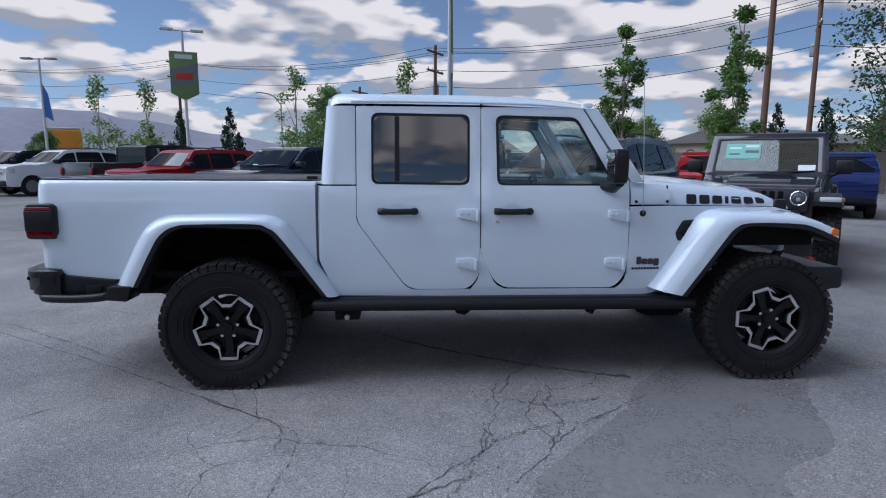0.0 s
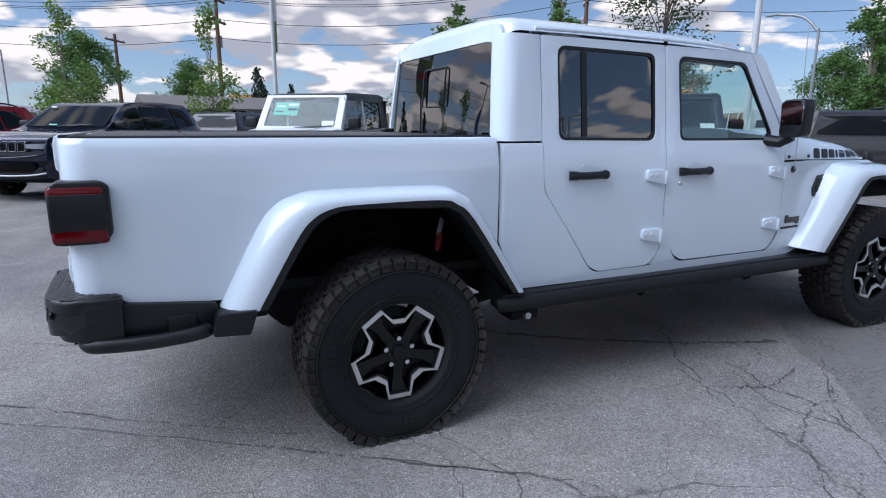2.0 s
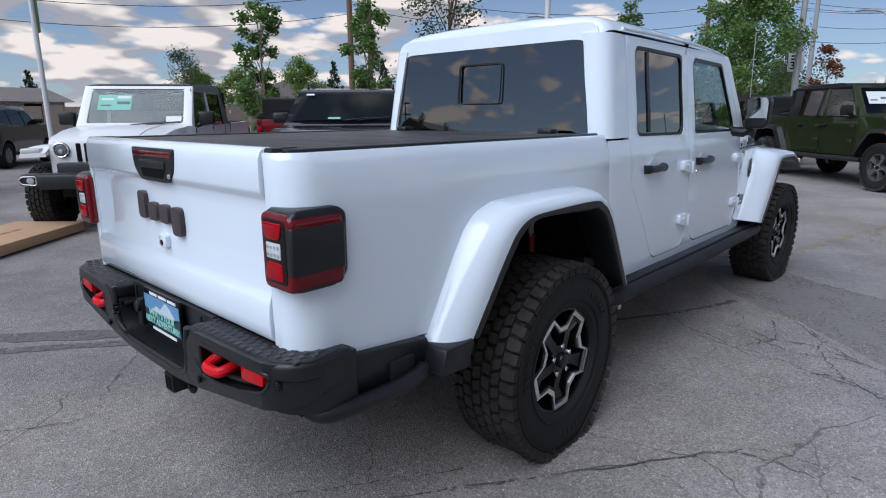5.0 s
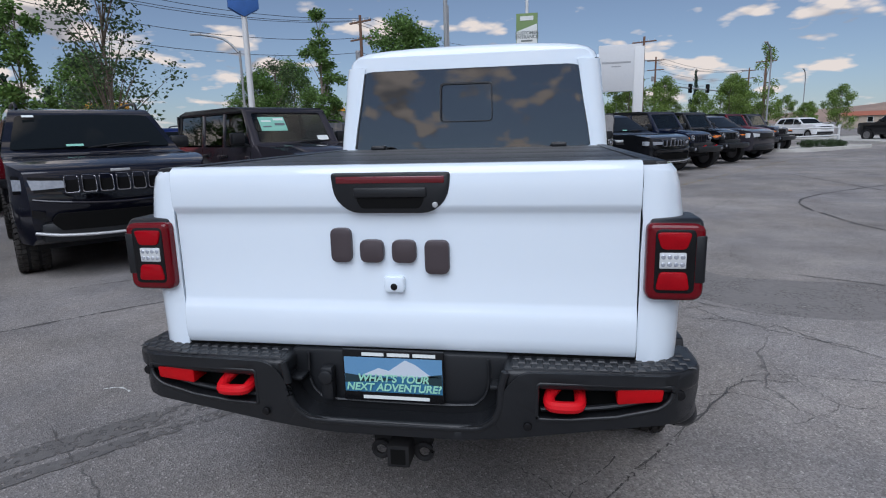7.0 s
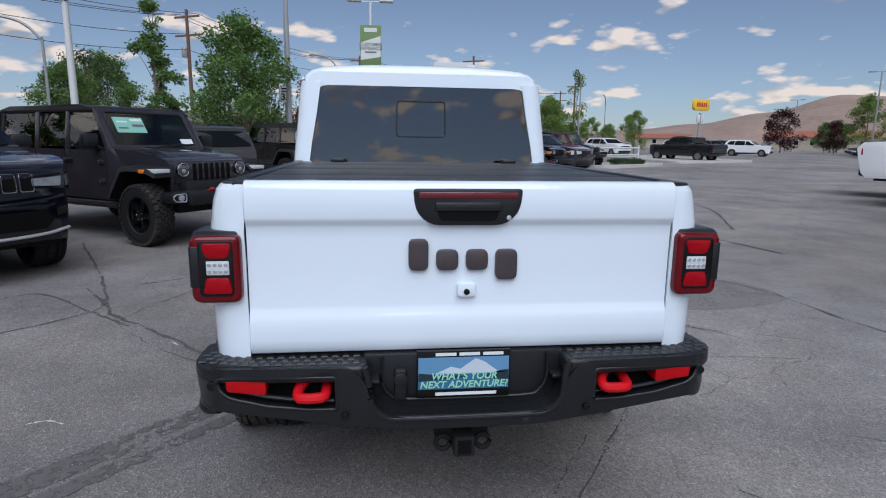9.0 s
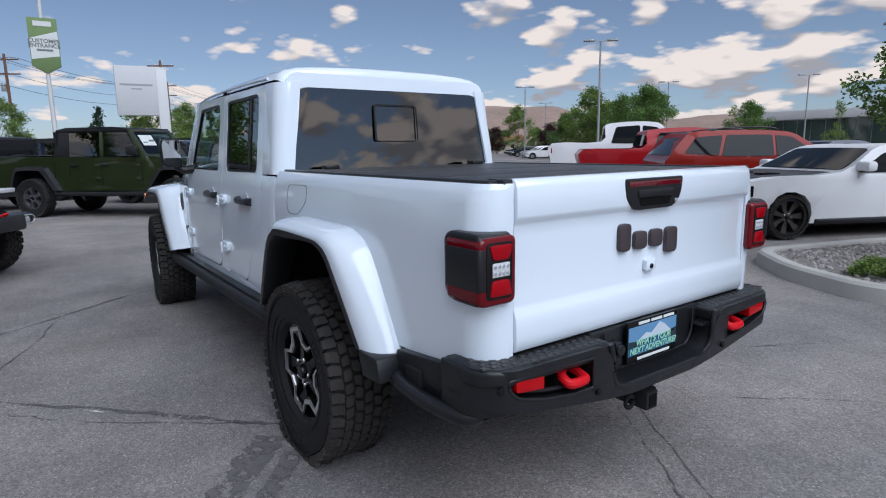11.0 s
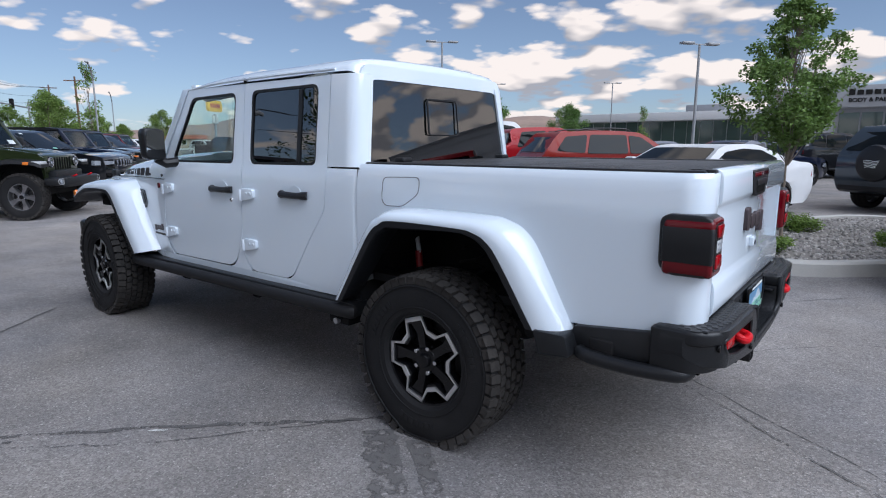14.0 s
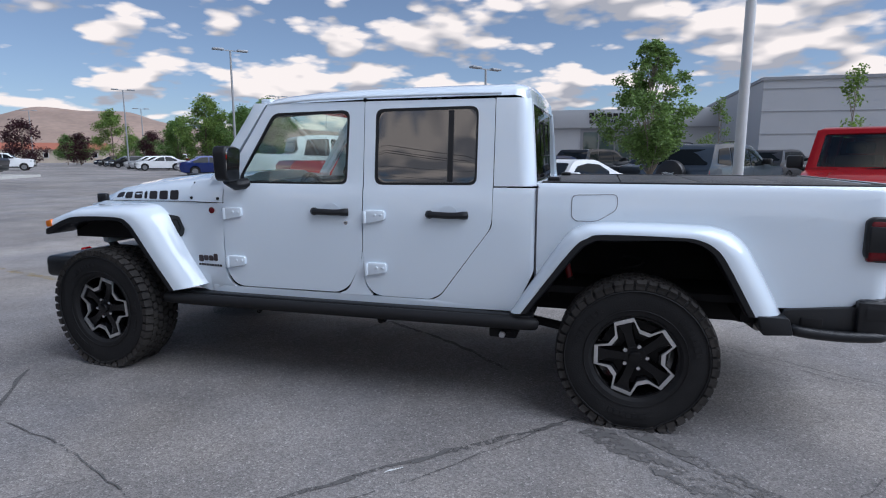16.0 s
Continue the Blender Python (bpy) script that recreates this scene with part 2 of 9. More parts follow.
def bevelled(bm, width, segments=2, angle=40):
    if width:
        lim = radians(angle)
        edges = [e for e in bm.edges if len(e.link_faces) == 2 and e.calc_face_angle(0) > lim]
        bmesh.ops.bevel(bm, geom=edges, offset=width, segments=segments, affect="EDGES", profile=0.5, clamp_overlap=True)
    return bm


def box(x0, x1, y0, y1, z0, z1, bevel=0.0, segments=2, bm=None):
    fresh = bmesh.new()
    bmesh.ops.create_cube(fresh, size=1.0)
    for v in fresh.verts:
        v.co = Vector((x0 + (v.co.x + 0.5) * (x1 - x0), y0 + (v.co.y + 0.5) * (y1 - y0), z0 + (v.co.z + 0.5) * (z1 - z0)))
    bevelled(fresh, bevel, segments)
    return join(bm, fresh)


def join(bm, other, m=None):
    if bm is None:
        if m is not None:
            other.transform(m)
        return other
    me = bpy.data.meshes.new("tmp")
    if m is not None:
        other.transform(m)
    other.to_mesh(me)
    other.free()
    bm.from_mesh(me)
    bpy.data.meshes.remove(me)
    return bm


def cyl(r0, r1, depth, m=None, n=24, bevel=0.0, bm=None, caps=True):
    """A cylinder or cone along z about the origin, then moved by m."""
    fresh = bmesh.new()
    bmesh.ops.create_cone(fresh, cap_ends=caps, segments=n, radius1=r0, radius2=r1, depth=depth)
    if bevel:
        bevelled(fresh, bevel, 2, 50)
    if m is not None:
        fresh.transform(m)
    return join(bm, fresh)


def sweep(points, radius, n=10, bm=None, radii=None, flat=1.0):
    """A tube along points; radii: one for each point."""
    fresh = bmesh.new()
    pts = [Vector(p) for p in points]
    rings, up = [], Vector((0, 0, 1))
    for i, p in enumerate(pts):
        d = (pts[min(i + 1, len(pts) - 1)] - pts[max(i - 1, 0)]).normalized()
        side = d.cross(up)
        if side.length < 0.05:
            side = d.cross(Vector((0, 1, 0)))
        side.normalize()
        top = side.cross(d)
        r = radii[i] if radii else radius
        rings.append([fresh.verts.new(p + (side * math.cos(a) + top * math.sin(a) * flat) * r) for a in (2 * math.pi * k / n for k in range(n))])
    for a, b in zip(rings, rings[1:]):
        for k in range(n):
            fresh.faces.new((a[k], a[(k + 1) % n], b[(k + 1) % n], b[k]))
    fresh.faces.new(rings[0]), fresh.faces.new(rings[-1])
    return join(bm, fresh)


def rounded(points, radius, n=4):
    """A closed 2D outline with its corners rounded; radius: one number or one for each corner."""
    out = []
    k = len(points)
    for i, p in enumerate(points):
        r = radius[i] if isinstance(radius, (list, tuple)) else radius
        p, a, b = Vector(p), Vector(points[i - 1]), Vector(points[(i + 1) % k])
        if r <= 0:
            out.append(tuple(p))
            continue
        da, db = a - p, b - p
        r = min(r, da.length * 0.48, db.length * 0.48)
        s, e = p + da.normalized() * r, p + db.normalized() * r
        for j in range(n + 1):
            t = j / n
            out.append(tuple(s * (1 - t) ** 2 + p * 2 * t * (1 - t) + e * t * t))
    return out


def smooth_line(points, n=4):
    """A Catmull-Rom line through points of any dimension."""
    P = [Vector(p) for p in points]
    P = [P[0] * 2 - P[1]] + P + [P[-1] * 2 - P[-2]]
    out = []
    for i in range(1, len(P) - 2):
        a, b, c, d = P[i - 1 : i + 3]
        for j in range(n):
            t = j / n
            out.append(0.5 * (2 * b + (c - a) * t + (2 * a - 5 * b + 4 * c - d) * t * t + (3 * b - a - 3 * c + d) * t**3))
    return out + [P[-2]]


def flat_fill(outline, holes=(), cuts_u=(), cuts_v=()):
    """A flat (u, v) sheet in the plane z = 0 with holes, cut along lines so that it can be bent."""
    bm = bmesh.new()
    for loop in (outline, *holes):
        vs = [bm.verts.new((p[0], p[1], 0)) for p in loop]
        for a, b in zip(vs, vs[1:] + vs[:1]):
            bm.edges.new((a, b))
    bmesh.ops.triangle_fill(bm, use_beauty=True, use_dissolve=False, edges=bm.edges)
    for axis, cuts in ((0, cuts_u), (1, cuts_v)):
        for c in cuts:
            co, no = [0, 0, 0], [0, 0, 0]
            co[axis], no[axis] = c, 1
            bmesh.ops.bisect_plane(bm, geom=bm.verts[:] + bm.edges[:] + bm.faces[:], plane_co=co, plane_no=no, dist=1e-5)
    return bm


def panel(outline, place, thick=0.02, holes=(), cuts_u=(), cuts_v=(), lip=0.004, outset=0.0, seg=2):
    """A sheet-metal panel: a (u, v) outline bent by place(u, v, depth), with thickness and a rolled edge."""
    bm = flat_fill(outline, holes, cuts_u, cuts_v)
    bmesh.ops.recalc_face_normals(bm, faces=bm.faces)
    top = [f for f in bm.faces]
    got = bmesh.ops.extrude_face_region(bm, geom=top)
    low = {v for v in got["geom"] if isinstance(v, bmesh.types.BMVert)}
    for v in bm.verts:
        u, w = v.co.x, v.co.y
        v.co = place(u, w, thick if v in low else -outset)
    if lip:
        rim = [e for e in bm.edges if len(e.link_faces) == 2 and sum(all(v in low for v in f.verts) or not any(v in low for v in f.verts) for f in e.link_faces) == 1 and not any(v in low for v in e.verts)]
        bmesh.ops.bevel(bm, geom=rim, offset=lip, segments=seg, affect="EDGES", profile=0.5, clamp_overlap=True)
    return bm


def loft(sections, closed=True, caps=True):
    """A skin over sections of equally many 3D points."""
    bm = bmesh.new()
    rings = [[bm.verts.new(p) for p in s] for s in sections]
    n = len(rings[0])
    for a, b in zip(rings, rings[1:]):
        for k in range(n if closed else n - 1):
            bm.faces.new((a[k], a[(k + 1) % n], b[(k + 1) % n], b[k]))
    if caps and closed:
        bm.faces.new(rings[0]), bm.faces.new(rings[-1])
    return bm


def prism(outline, axis, a, b, bevel=0.0, segments=2):
    """A 2D outline drawn out along an axis: 'x' takes (y, z), 'y' takes (x, z), 'z' takes (x, y)."""
    def at(p, w):
        return {"x": (w, p[0], p[1]), "y": (p[0], w, p[1]), "z": (p[0], p[1], w)}[axis]
    bm = loft([[at(p, a) for p in outline], [at(p, b) for p in outline]])
    bmesh.ops.recalc_face_normals(bm, faces=bm.faces)
    return bevelled(bm, bevel, segments)


def lathe(profile, n=48):
    """A ring of (radius, across) points turned about the y axis; the profile is closed."""
    return loft([[(r * math.cos(t), a, r * math.sin(t)) for r, a in profile] for t in (2 * math.pi * k / n for k in range(n + 1))], caps=False)


def lerp_table(table, z):
    if z <= table[0][0]:
        return table[0][1]
    for (a, p), (b, q) in zip(table, table[1:]):
        if z <= b:
            t = (z - a) / (b - a)
            return p + (q - p) * (t * t * (3 - 2 * t) * 0.5 + t * 0.5)
    return table[-1][1]

# ---------------------------------------------------------------- ground


def asphalt_material():
    m = bpy.data.materials.new("worn_asphalt")
    m.use_nodes = True
    nt = m.node_tree
    N, L = nt.nodes.new, nt.links.new
    p = nt.nodes["Principled BSDF"]
    co = N("ShaderNodeTexCoord")

    def noise_tex(scale, detail=4, rough=0.55, vec=None):
        n = N("ShaderNodeTexNoise")
        L(vec or co.outputs["Object"], n.inputs["Vector"])
        n.inputs["Scale"].default_value, n.inputs["Detail"].default_value, n.inputs["Roughness"].default_value = scale, detail, rough
        return n.outputs[0]

    def ranged(v, a, b, c, d):
        r = N("ShaderNodeMapRange")
        L(v, r.inputs[0])
        for i, q in enumerate((a, b, c, d)):
            r.inputs[i + 1].default_value = q
        return r.outputs[0]

    def mul(a, b, op="MULTIPLY"):
        n = N("ShaderNodeMath")
        n.operation = op
        for i, v in enumerate((a, b)):
            if isinstance(v, (int, float)):
                n.inputs[i].default_value = v
            else:
                L(v, n.inputs[i])
        return n.outputs[0]

    stone = N("ShaderNodeTexVoronoi")
    L(co.outputs["Object"], stone.inputs["Vector"])
    stone.inputs["Scale"].default_value = 130
    bw = N("ShaderNodeSeparateColor")
    L(stone.outputs["Color"], bw.inputs[0])
    tone = mul(mul(ranged(noise_tex(0.16, 5, 0.6), 0.3, 0.7, 0.70, 1.26), ranged(noise_tex(1.1, 7, 0.66), 0.3, 0.7, 0.74, 1.22)), ranged(bw.outputs[0], 0, 1, 0.70, 1.30))
    tone = mul(tone, ranged(noise_tex(28, 3), 0.3, 0.7, 0.92, 1.08))
    fleck = ranged(bw.outputs[1], 0.94, 0.96, 0.0, 0.55)
    # cracks: the bounds of large bent cells, broken up by a second pattern
    bend, warp = N("ShaderNodeTexNoise"), N("ShaderNodeVectorMath")
    L(co.outputs["Object"], bend.inputs["Vector"])
    bend.inputs["Scale"].default_value, bend.inputs["Detail"].default_value = 1.1, 6
    warp.operation = "MULTIPLY_ADD"
    L(bend.outputs["Color"], warp.inputs[0])
    warp.inputs[1].default_value = (0.9, 0.9, 0)
    L(co.outputs["Object"], warp.inputs[2])
    crack = None
    for scale, wide, lo, hi in ((0.30, 0.0016, 0.52, 0.60), (1.15, 0.0045, 0.58, 0.66)):
        v = N("ShaderNodeTexVoronoi")
        v.feature = "DISTANCE_TO_EDGE"
        L(warp.outputs[0], v.inputs["Vector"])
        v.inputs["Scale"].default_value = scale
        line = ranged(v.outputs["Distance"], wide * 0.3, wide, 1.0, 0.0)
        line = mul(line, ranged(noise_tex(0.35 if scale < 1 else 0.22, 3, vec=None), lo, hi, 0.0, 1.0))
        crack = line if crack is None else mul(crack, line, "MAXIMUM")
    base = N("ShaderNodeVectorMath")
    base.operation = "SCALE"
    tint = N("ShaderNodeMix")
    tint.data_type = "RGBA"
    L(ranged(noise_tex(0.45, 6, 0.6), 0.38, 0.62, 0.0, 1.0), tint.inputs["Factor"])
    tint.inputs["A"].default_value, tint.inputs["B"].default_value = (*ASPHALT, 1), (*ASPHALT_DUSTY, 1)
    L(tint.outputs["Result"], base.inputs[0])
    L(mul(tone, fleck, "ADD"), base.inputs["Scale"])
    mix = N("ShaderNodeMix")
    mix.data_type = "RGBA"
    L(mul(crack, 0.40), mix.inputs["Factor"]), L(base.outputs[0], mix.inputs["A"])
    mix.inputs["B"].default_value = (0.030, 0.030, 0.032, 1)
    L(mix.outputs["Result"], p.inputs["Base Color"])
    L(ranged(noise_tex(2.0, 4), 0.3, 0.7, 0.72, 0.9), p.inputs["Roughness"])
    p.inputs["Specular IOR Level"].default_value = 0.35
    bump = N("ShaderNodeBump")
    bump.inputs["Strength"].default_value, bump.inputs["Distance"].default_value = 0.6, 0.008
    L(mul(mul(stone.outputs["Distance"], 0.7), mul(crack, -2.0), "ADD"), bump.inputs["Height"])
    L(bump.outputs[0], p.inputs["Normal"])
    return m


ASPHALT, ASPHALT_DUSTY = (0.218, 0.208, 0.206), (0.266, 0.244, 0.224)
asphalt = asphalt_material()
g = bmesh.new()
ringr = [0, 6, 15, 40, 120, 400, 1500, 4000]
rows_v = []
for r in ringr:
    rows_v.append([g.verts.new((r * math.cos(a), r * math.sin(a), 0)) for a in (2 * math.pi * k / 48 for k in range(48))] if r else [g.verts.new((0, 0, 0))])
for k in range(48):
    g.faces.new((rows_v[0][0], rows_v[1][k], rows_v[1][(k + 1) % 48]))
for a, b in zip(rows_v[1:], rows_v[2:]):
    for k in range(48):
        g.faces.new((a[k], b[k], b[(k + 1) % 48], a[(k + 1) % 48]))
tagged(part("ground", g, asphalt), "cracked grey asphalt parking lot", "asphalt", kind="structure")

# ---------------------------------------------------------------- the white pickup truck
# Its own axes: x forward from the rear axle, y to its left, z up from the ground.
truck = thing("pickup_truck", "white four-door pickup truck with black fender trims, parked on asphalt", "truck", 0.0, 0.012)
SIDE = [(0.50, 0.785), (0.62, 0.797), (0.85, 0.806), (1.08, 0.800), (1.22, 0.785), (1.26, 0.772), (1.70, 0.728), (1.80, 0.712)]
BEDSIDE = [(0.55, 0.792), (0.70, 0.800), (0.95, 0.806), (1.14, 0.803), (1.19, 0.796), (1.23, 0.790), (1.265, 0.780), (1.285, 0.764)]


def cab_side(sgn):
    """Maps (x, z) to the cab's side, with the corner to the rear wall rolled in."""
    def place(u, z, depth):
        y = lerp_table(SIDE, z) - depth
        lean = 0.045 * max(0.0, z - 1.26) / 0.5
        edge, r = (0.66 + lean, 0.085) if z > 1.262 else (0.594, 0.030)
        x = u
        if u < edge:
            a = min((edge - u) / r, math.pi / 2)
            x, y = edge - (r - depth) * math.sin(a), lerp_table(SIDE, z) - r + (r - depth) * math.cos(a)
            rest = (edge - u) - r * math.pi / 2
            if rest > 0:
                y -= rest
        if u > 2.55:
            y -= 0.10 * (u - 2.55) ** 1.15
        return Vector((x, sgn * y, z))
    return place


def bed_side(sgn):
    def place(u, z, depth):
        y0 = lerp_table(BEDSIDE, z)
        edge, r = -1.057, 0.10
        x, y = u, y0 - depth
        if u < edge:
            a = min((edge - u) / r, math.pi / 2)
            x, y = edge - (r - depth) * math.sin(a), y0 - r + (r - depth) * math.cos(a)
            rest = (edge - u) - r * math.pi / 2
            if rest > 0:
                y -= rest
        bulge = 0.012 * max(0.0, min(1.0, (0.98 - z) / 0.2)) if z > 0.8 else 0.0
        return Vector((x, sgn * (y + bulge * 0), z))
    return place


def arange(a, b, n):
    return [a + (b - a) * i / n for i in range(n + 1)]


Z_CAB = [0.7, 0.85, 0.97, 1.08, 1.16, 1.22, 1.26, 1.4, 1.55, 1.7]
ARCH_R = [(-0.60, 0.55), (-0.47, 0.86), (-0.38, 0.98), (-0.28, 1.035), (-0.14, 1.055), (0.18, 1.055), (0.28, 1.03), (0.36, 0.96), (0.62, 0.55)]
for sgn in (-1, 1):
    cs, bs = cab_side(sgn), bed_side(sgn)
    # bed side with the wheel arch cut out of it
    bed = [(-1.211, 1.285), (-1.216, 1.262), (-1.226, 1.22), (-1.233, 1.17), (-1.2385, 1.05), (-1.2395, 0.95), (-1.2385, 0.82), (-1.235, 0.735), (-1.0, 0.715), (-0.97, 0.690), (-0.66, 0.672)] + ARCH_R[1:-2] + [(0.556, 0.70), (0.556, 1.285)]
    part("bed_side", panel(bed, bs, 0.025, cuts_u=[-1.057 - 0.0157 * i for i in range(0, 11)] + [-0.8, -0.5, -0.2, 0.1, 0.4], cuts_v=[0.8, 0.95, 1.08, 1.14, 1.17, 1.19, 1.21, 1.23, 1.25, 1.268]), WHITE, truck)
    lower = rounded([(0.565, 1.256), (0.565, 0.80), (0.68, 0.555), (2.68, 0.535), (2.68, 0.591), (1.16, 0.5905), (1.108, 0.6215), (0.8085, 1.035), (0.8085, 1.256)], [0.004, 0.01, 0.01, 0.01, 0, 0.02, 0.02, 0.03, 0.004])
    part("cab_corner", panel(lower, cs, 0.02, cuts_u=[0.573, 0.583, 0.594, 0.66, 1.5, 2.0, 2.55], cuts_v=Z_CAB), WHITE, truck)
    upper = [(0.516, 1.265), (0.806, 1.265), (0.806, 1.752), (0.53, 1.752)]
    part("cab_upper_corner", panel(upper, cs, 0.02, cuts_u=[0.53 + 0.0165 * i for i in range(11)], cuts_v=Z_CAB), WHITE, truck)
    # doors with their window openings
    rear = rounded([(0.812, 1.752), (0.812, 1.035), (1.112, 0.624), (1.176, 0.594), (1.524, 0.594), (1.5935, 0.68), (1.5955, 1.752)], [0.012, 0.05, 0.04, 0.03, 0.05, 0.06, 0.012])
    rhole = rounded([(0.905, 1.712), (0.905, 1.268), (1.528, 1.262), (1.528, 1.706)], [0.05, 0.045, 0.05, 0.05])
    front = rounded([(1.6005, 1.752), (1.6015, 0.81), (1.697, 0.638), (1.77, 0.600), (2.49, 0.597), (2.563, 0.70), (2.563, 1.272), (2.250, 1.752)], [0.012, 0.07, 0.05, 0.03, 0.06, 0.06, 0.02, 0.02])
    fhole = rounded([(1.692, 1.704), (1.704, 1.262), (2.440, 1.262), (2.452, 1.30), (2.216, 1.694)], [0.05, 0.045, 0.02, 0.02, 0.045])
    for nm, outline, hole, gl, hx in (("rear_door", rear, rhole, PRIVACY, 0.942), ("front_door", front, fhole, CLEAR, 1.678)):
        d = part(nm, panel(outline, cs, 0.03, [hole], cuts_u=[1.0, 1.3, 1.8, 2.1, 2.35], cuts_v=Z_CAB, lip=0.002), WHITE, truck)
        cx, cz = sum(p[0] for p in hole) / len(hole), sum(p[1] for p in hole) / len(hole)
        grow = [(cx + (x - cx) * 1.006, cz + (z - cz) * 1.01) for x, z in hole]
        shrink = [(cx + (x - cx) * 0.955, cz + (z - cz) * 0.935) for x, z in hole]
        part("window_seal", panel(grow, lambda u, z, dd: cs(u, z, dd + 0.004), 0.02, [shrink], cuts_v=[1.4, 1.55], lip=0.0), BLACK, d, "black rubber seal")
        part("window_pane", panel(shrink, lambda u, z, dd: cs(u, z, dd + 0.012), 0.004, cuts_v=[1.4, 1.55], lip=0.0), gl, d, "tinted glass pane" if gl is PRIVACY else "clear glass pane")
        if nm == "rear_door":
            bar = [(1.052, 1.69), (1.052, 1.285), (1.082, 1.285), (1.082, 1.69)]
            part("window_divider", panel(bar, lambda u, z, dd: cs(u, z, dd + 0.006), 0.02, cuts_v=[1.4, 1.55], lip=0.0), BLACK, d)
        # handle: a recessed cup in body colour, a black grip with waisted ends
        hz, y = 1.098, sgn * (lerp_table(SIDE, 1.098))
        grip = [(hx + 0.012, y + sgn * 0.004, hz), (hx + 0.04, y + sgn * 0.018, hz), (hx + 0.11, y + sgn * 0.024, hz - 0.002), (hx + 0.19, y + sgn * 0.021, hz), (hx + 0.225, y + sgn * 0.016, hz), (hx + 0.240, y + sgn * 0.002, hz)]
        part("handle", sweep(smooth_line(grip, 3), 0.018, 10, radii=[0.023] * 4 + [0.019] * 8 + [0.024] * 4, flat=1.0), BLACK, d, "black door handle")
        cup = cyl(1, 1, 0.003, pose(hx + 0.125, y, hz + 0.012, 90) @ Matrix.Diagonal((0.055, 0.040, 1, 1)), 24, 0.0)
        part("handle_cup", cup, WHITE, d)
        if nm == "front_door":
            part("lock", cyl(0.013, 0.013, 0.012, pose(1.705, y + sgn * 0.002, 1.034, 90), 16, 0.003), CHROME, d, "chrome door lock")
    tri = rounded([(1.535, 0.591), (1.578, 0.640), (1.593, 0.690), (1.5975, 0.86), (1.6005, 0.86), (1.606, 0.815), (1.648, 0.726), (1.688, 0.642), (1.715, 0.612), (1.77, 0.591)], [0.02, 0.03, 0.03, 0, 0, 0.02, 0.02, 0.02, 0.02, 0.02])
    part("sill_wedge", panel(tri, cs, 0.02, lip=0.003), WHITE, truck)
    part("door_backing", panel([(0.80, 0.57), (2.60, 0.57), (2.60, 1.25), (0.80, 1.25)], lambda u, z, dd: cs(u, z, dd + 0.034), 0.01, cuts_v=[0.7, 0.85, 1.0, 1.1, 1.2], lip=0), SEAM, truck)
    for px in (0.815, 1.598):
        part("door_pillar", panel([(px - 0.03, 1.22), (px + 0.03, 1.22), (px + 0.03, 1.76), (px - 0.03, 1.76)], lambda u, z, dd: cs(u, z, dd + 0.034), 0.02, cuts_v=[1.4, 1.6], lip=0), SEAM, truck)
    # hinges stand proud of the doors, two to each
    for hx, hz in ((1.555, 1.080), (1.548, 0.765), (2.528, 1.075), (2.515, 0.762)):
        y = lerp_table(SIDE, hz) - (0.0 if hx < 2 else 0.004)
        leaf = rounded([(hx - 0.105, hz - 0.022), (hx - 0.105, hz + 0.034), (hx + 0.005, hz + 0.037), (hx + 0.03, hz + 0.030), (hx + 0.03, hz - 0.046), (hx - 0.01, hz - 0.042)], 0.012, 2)
        h = part("hinge", prism(leaf, "y", sgn * (y - 0.004), sgn * (y + 0.022), 0.006), WHITE, truck)
        part("hinge_pin", cyl(0.013, 0.013, 0.072, pose(hx + 0.022, sgn * (y + 0.018), hz - 0.008), 12, 0.003), WHITE, h)
        for bx in (-0.085, -0.045):
            part("bolt", cyl(0.009, 0.009, 0.008, pose(hx + bx, sgn * (y + 0.023), hz + 0.006, 90), 8, 0.002), WHITE, h)
    # cowl, front fender side and pillar
    fender = [(2.569, 1.128), (2.569, 0.712), (2.556, 0.650), (2.530, 0.612), (2.495, 0.5905), (2.60, 0.5905), (2.69, 0.545), (2.95, 0.60), (3.10, 0.85), (3.30, 1.00), (3.66, 1.00), (3.73, 1.02), (3.73, 1.09), (3.60, 1.118), (2.85, 1.132)]

    def fen(u, z, depth, s=sgn):
        y = lerp_table(SIDE, z) - depth - 0.10 * max(0.0, u - 2.56) ** 1.1 - 0.02 * max(0.0, z - 1.0)
        return Vector((u, s * y, z))
    part("fender_panel", panel(fender, fen, 0.02, cuts_u=[2.7, 2.85, 3.0, 3.2, 3.4, 3.6], cuts_v=[0.7, 0.85, 1.0]), WHITE, truck)
    cowl = [(2.577, 1.140), (2.848, 1.142), (2.842, 1.235), (2.800, 1.268), (2.577, 1.285)]
    part("cowl_side", panel(cowl, lambda u, z, dd: fen(u, z, dd) + Vector((0, -sgn * 0.25 * max(0, z - 1.2), 0)), 0.02, cuts_v=[1.2, 1.24]), WHITE, truck)
    for bx in (2.61, 2.825):
        part("hood_bolt", cyl(0.010, 0.010, 0.008, Matrix.Translation(fen(bx, 1.160, -0.002)) @ pose(0, 0, 0, 90), 10), BLACK, truck)
    pil = [(2.268, 1.745), (2.582, 1.285), (2.665, 1.285), (2.348, 1.752), (2.262, 1.754)]
    part("windshield_pillar", panel(pil, lambda u, z, dd: Vector((u, sgn * (lerp_table(SIDE, z) - dd - 0.003), z)), 0.05, cuts_v=[1.4, 1.55, 1.7]), WHITE, truck)
    vent = rounded([(2.905, 0.905), (2.888, 0.955), (2.935, 1.035), (3.06, 1.045), (3.03, 0.99), (2.94, 0.90)], 0.012, 2)
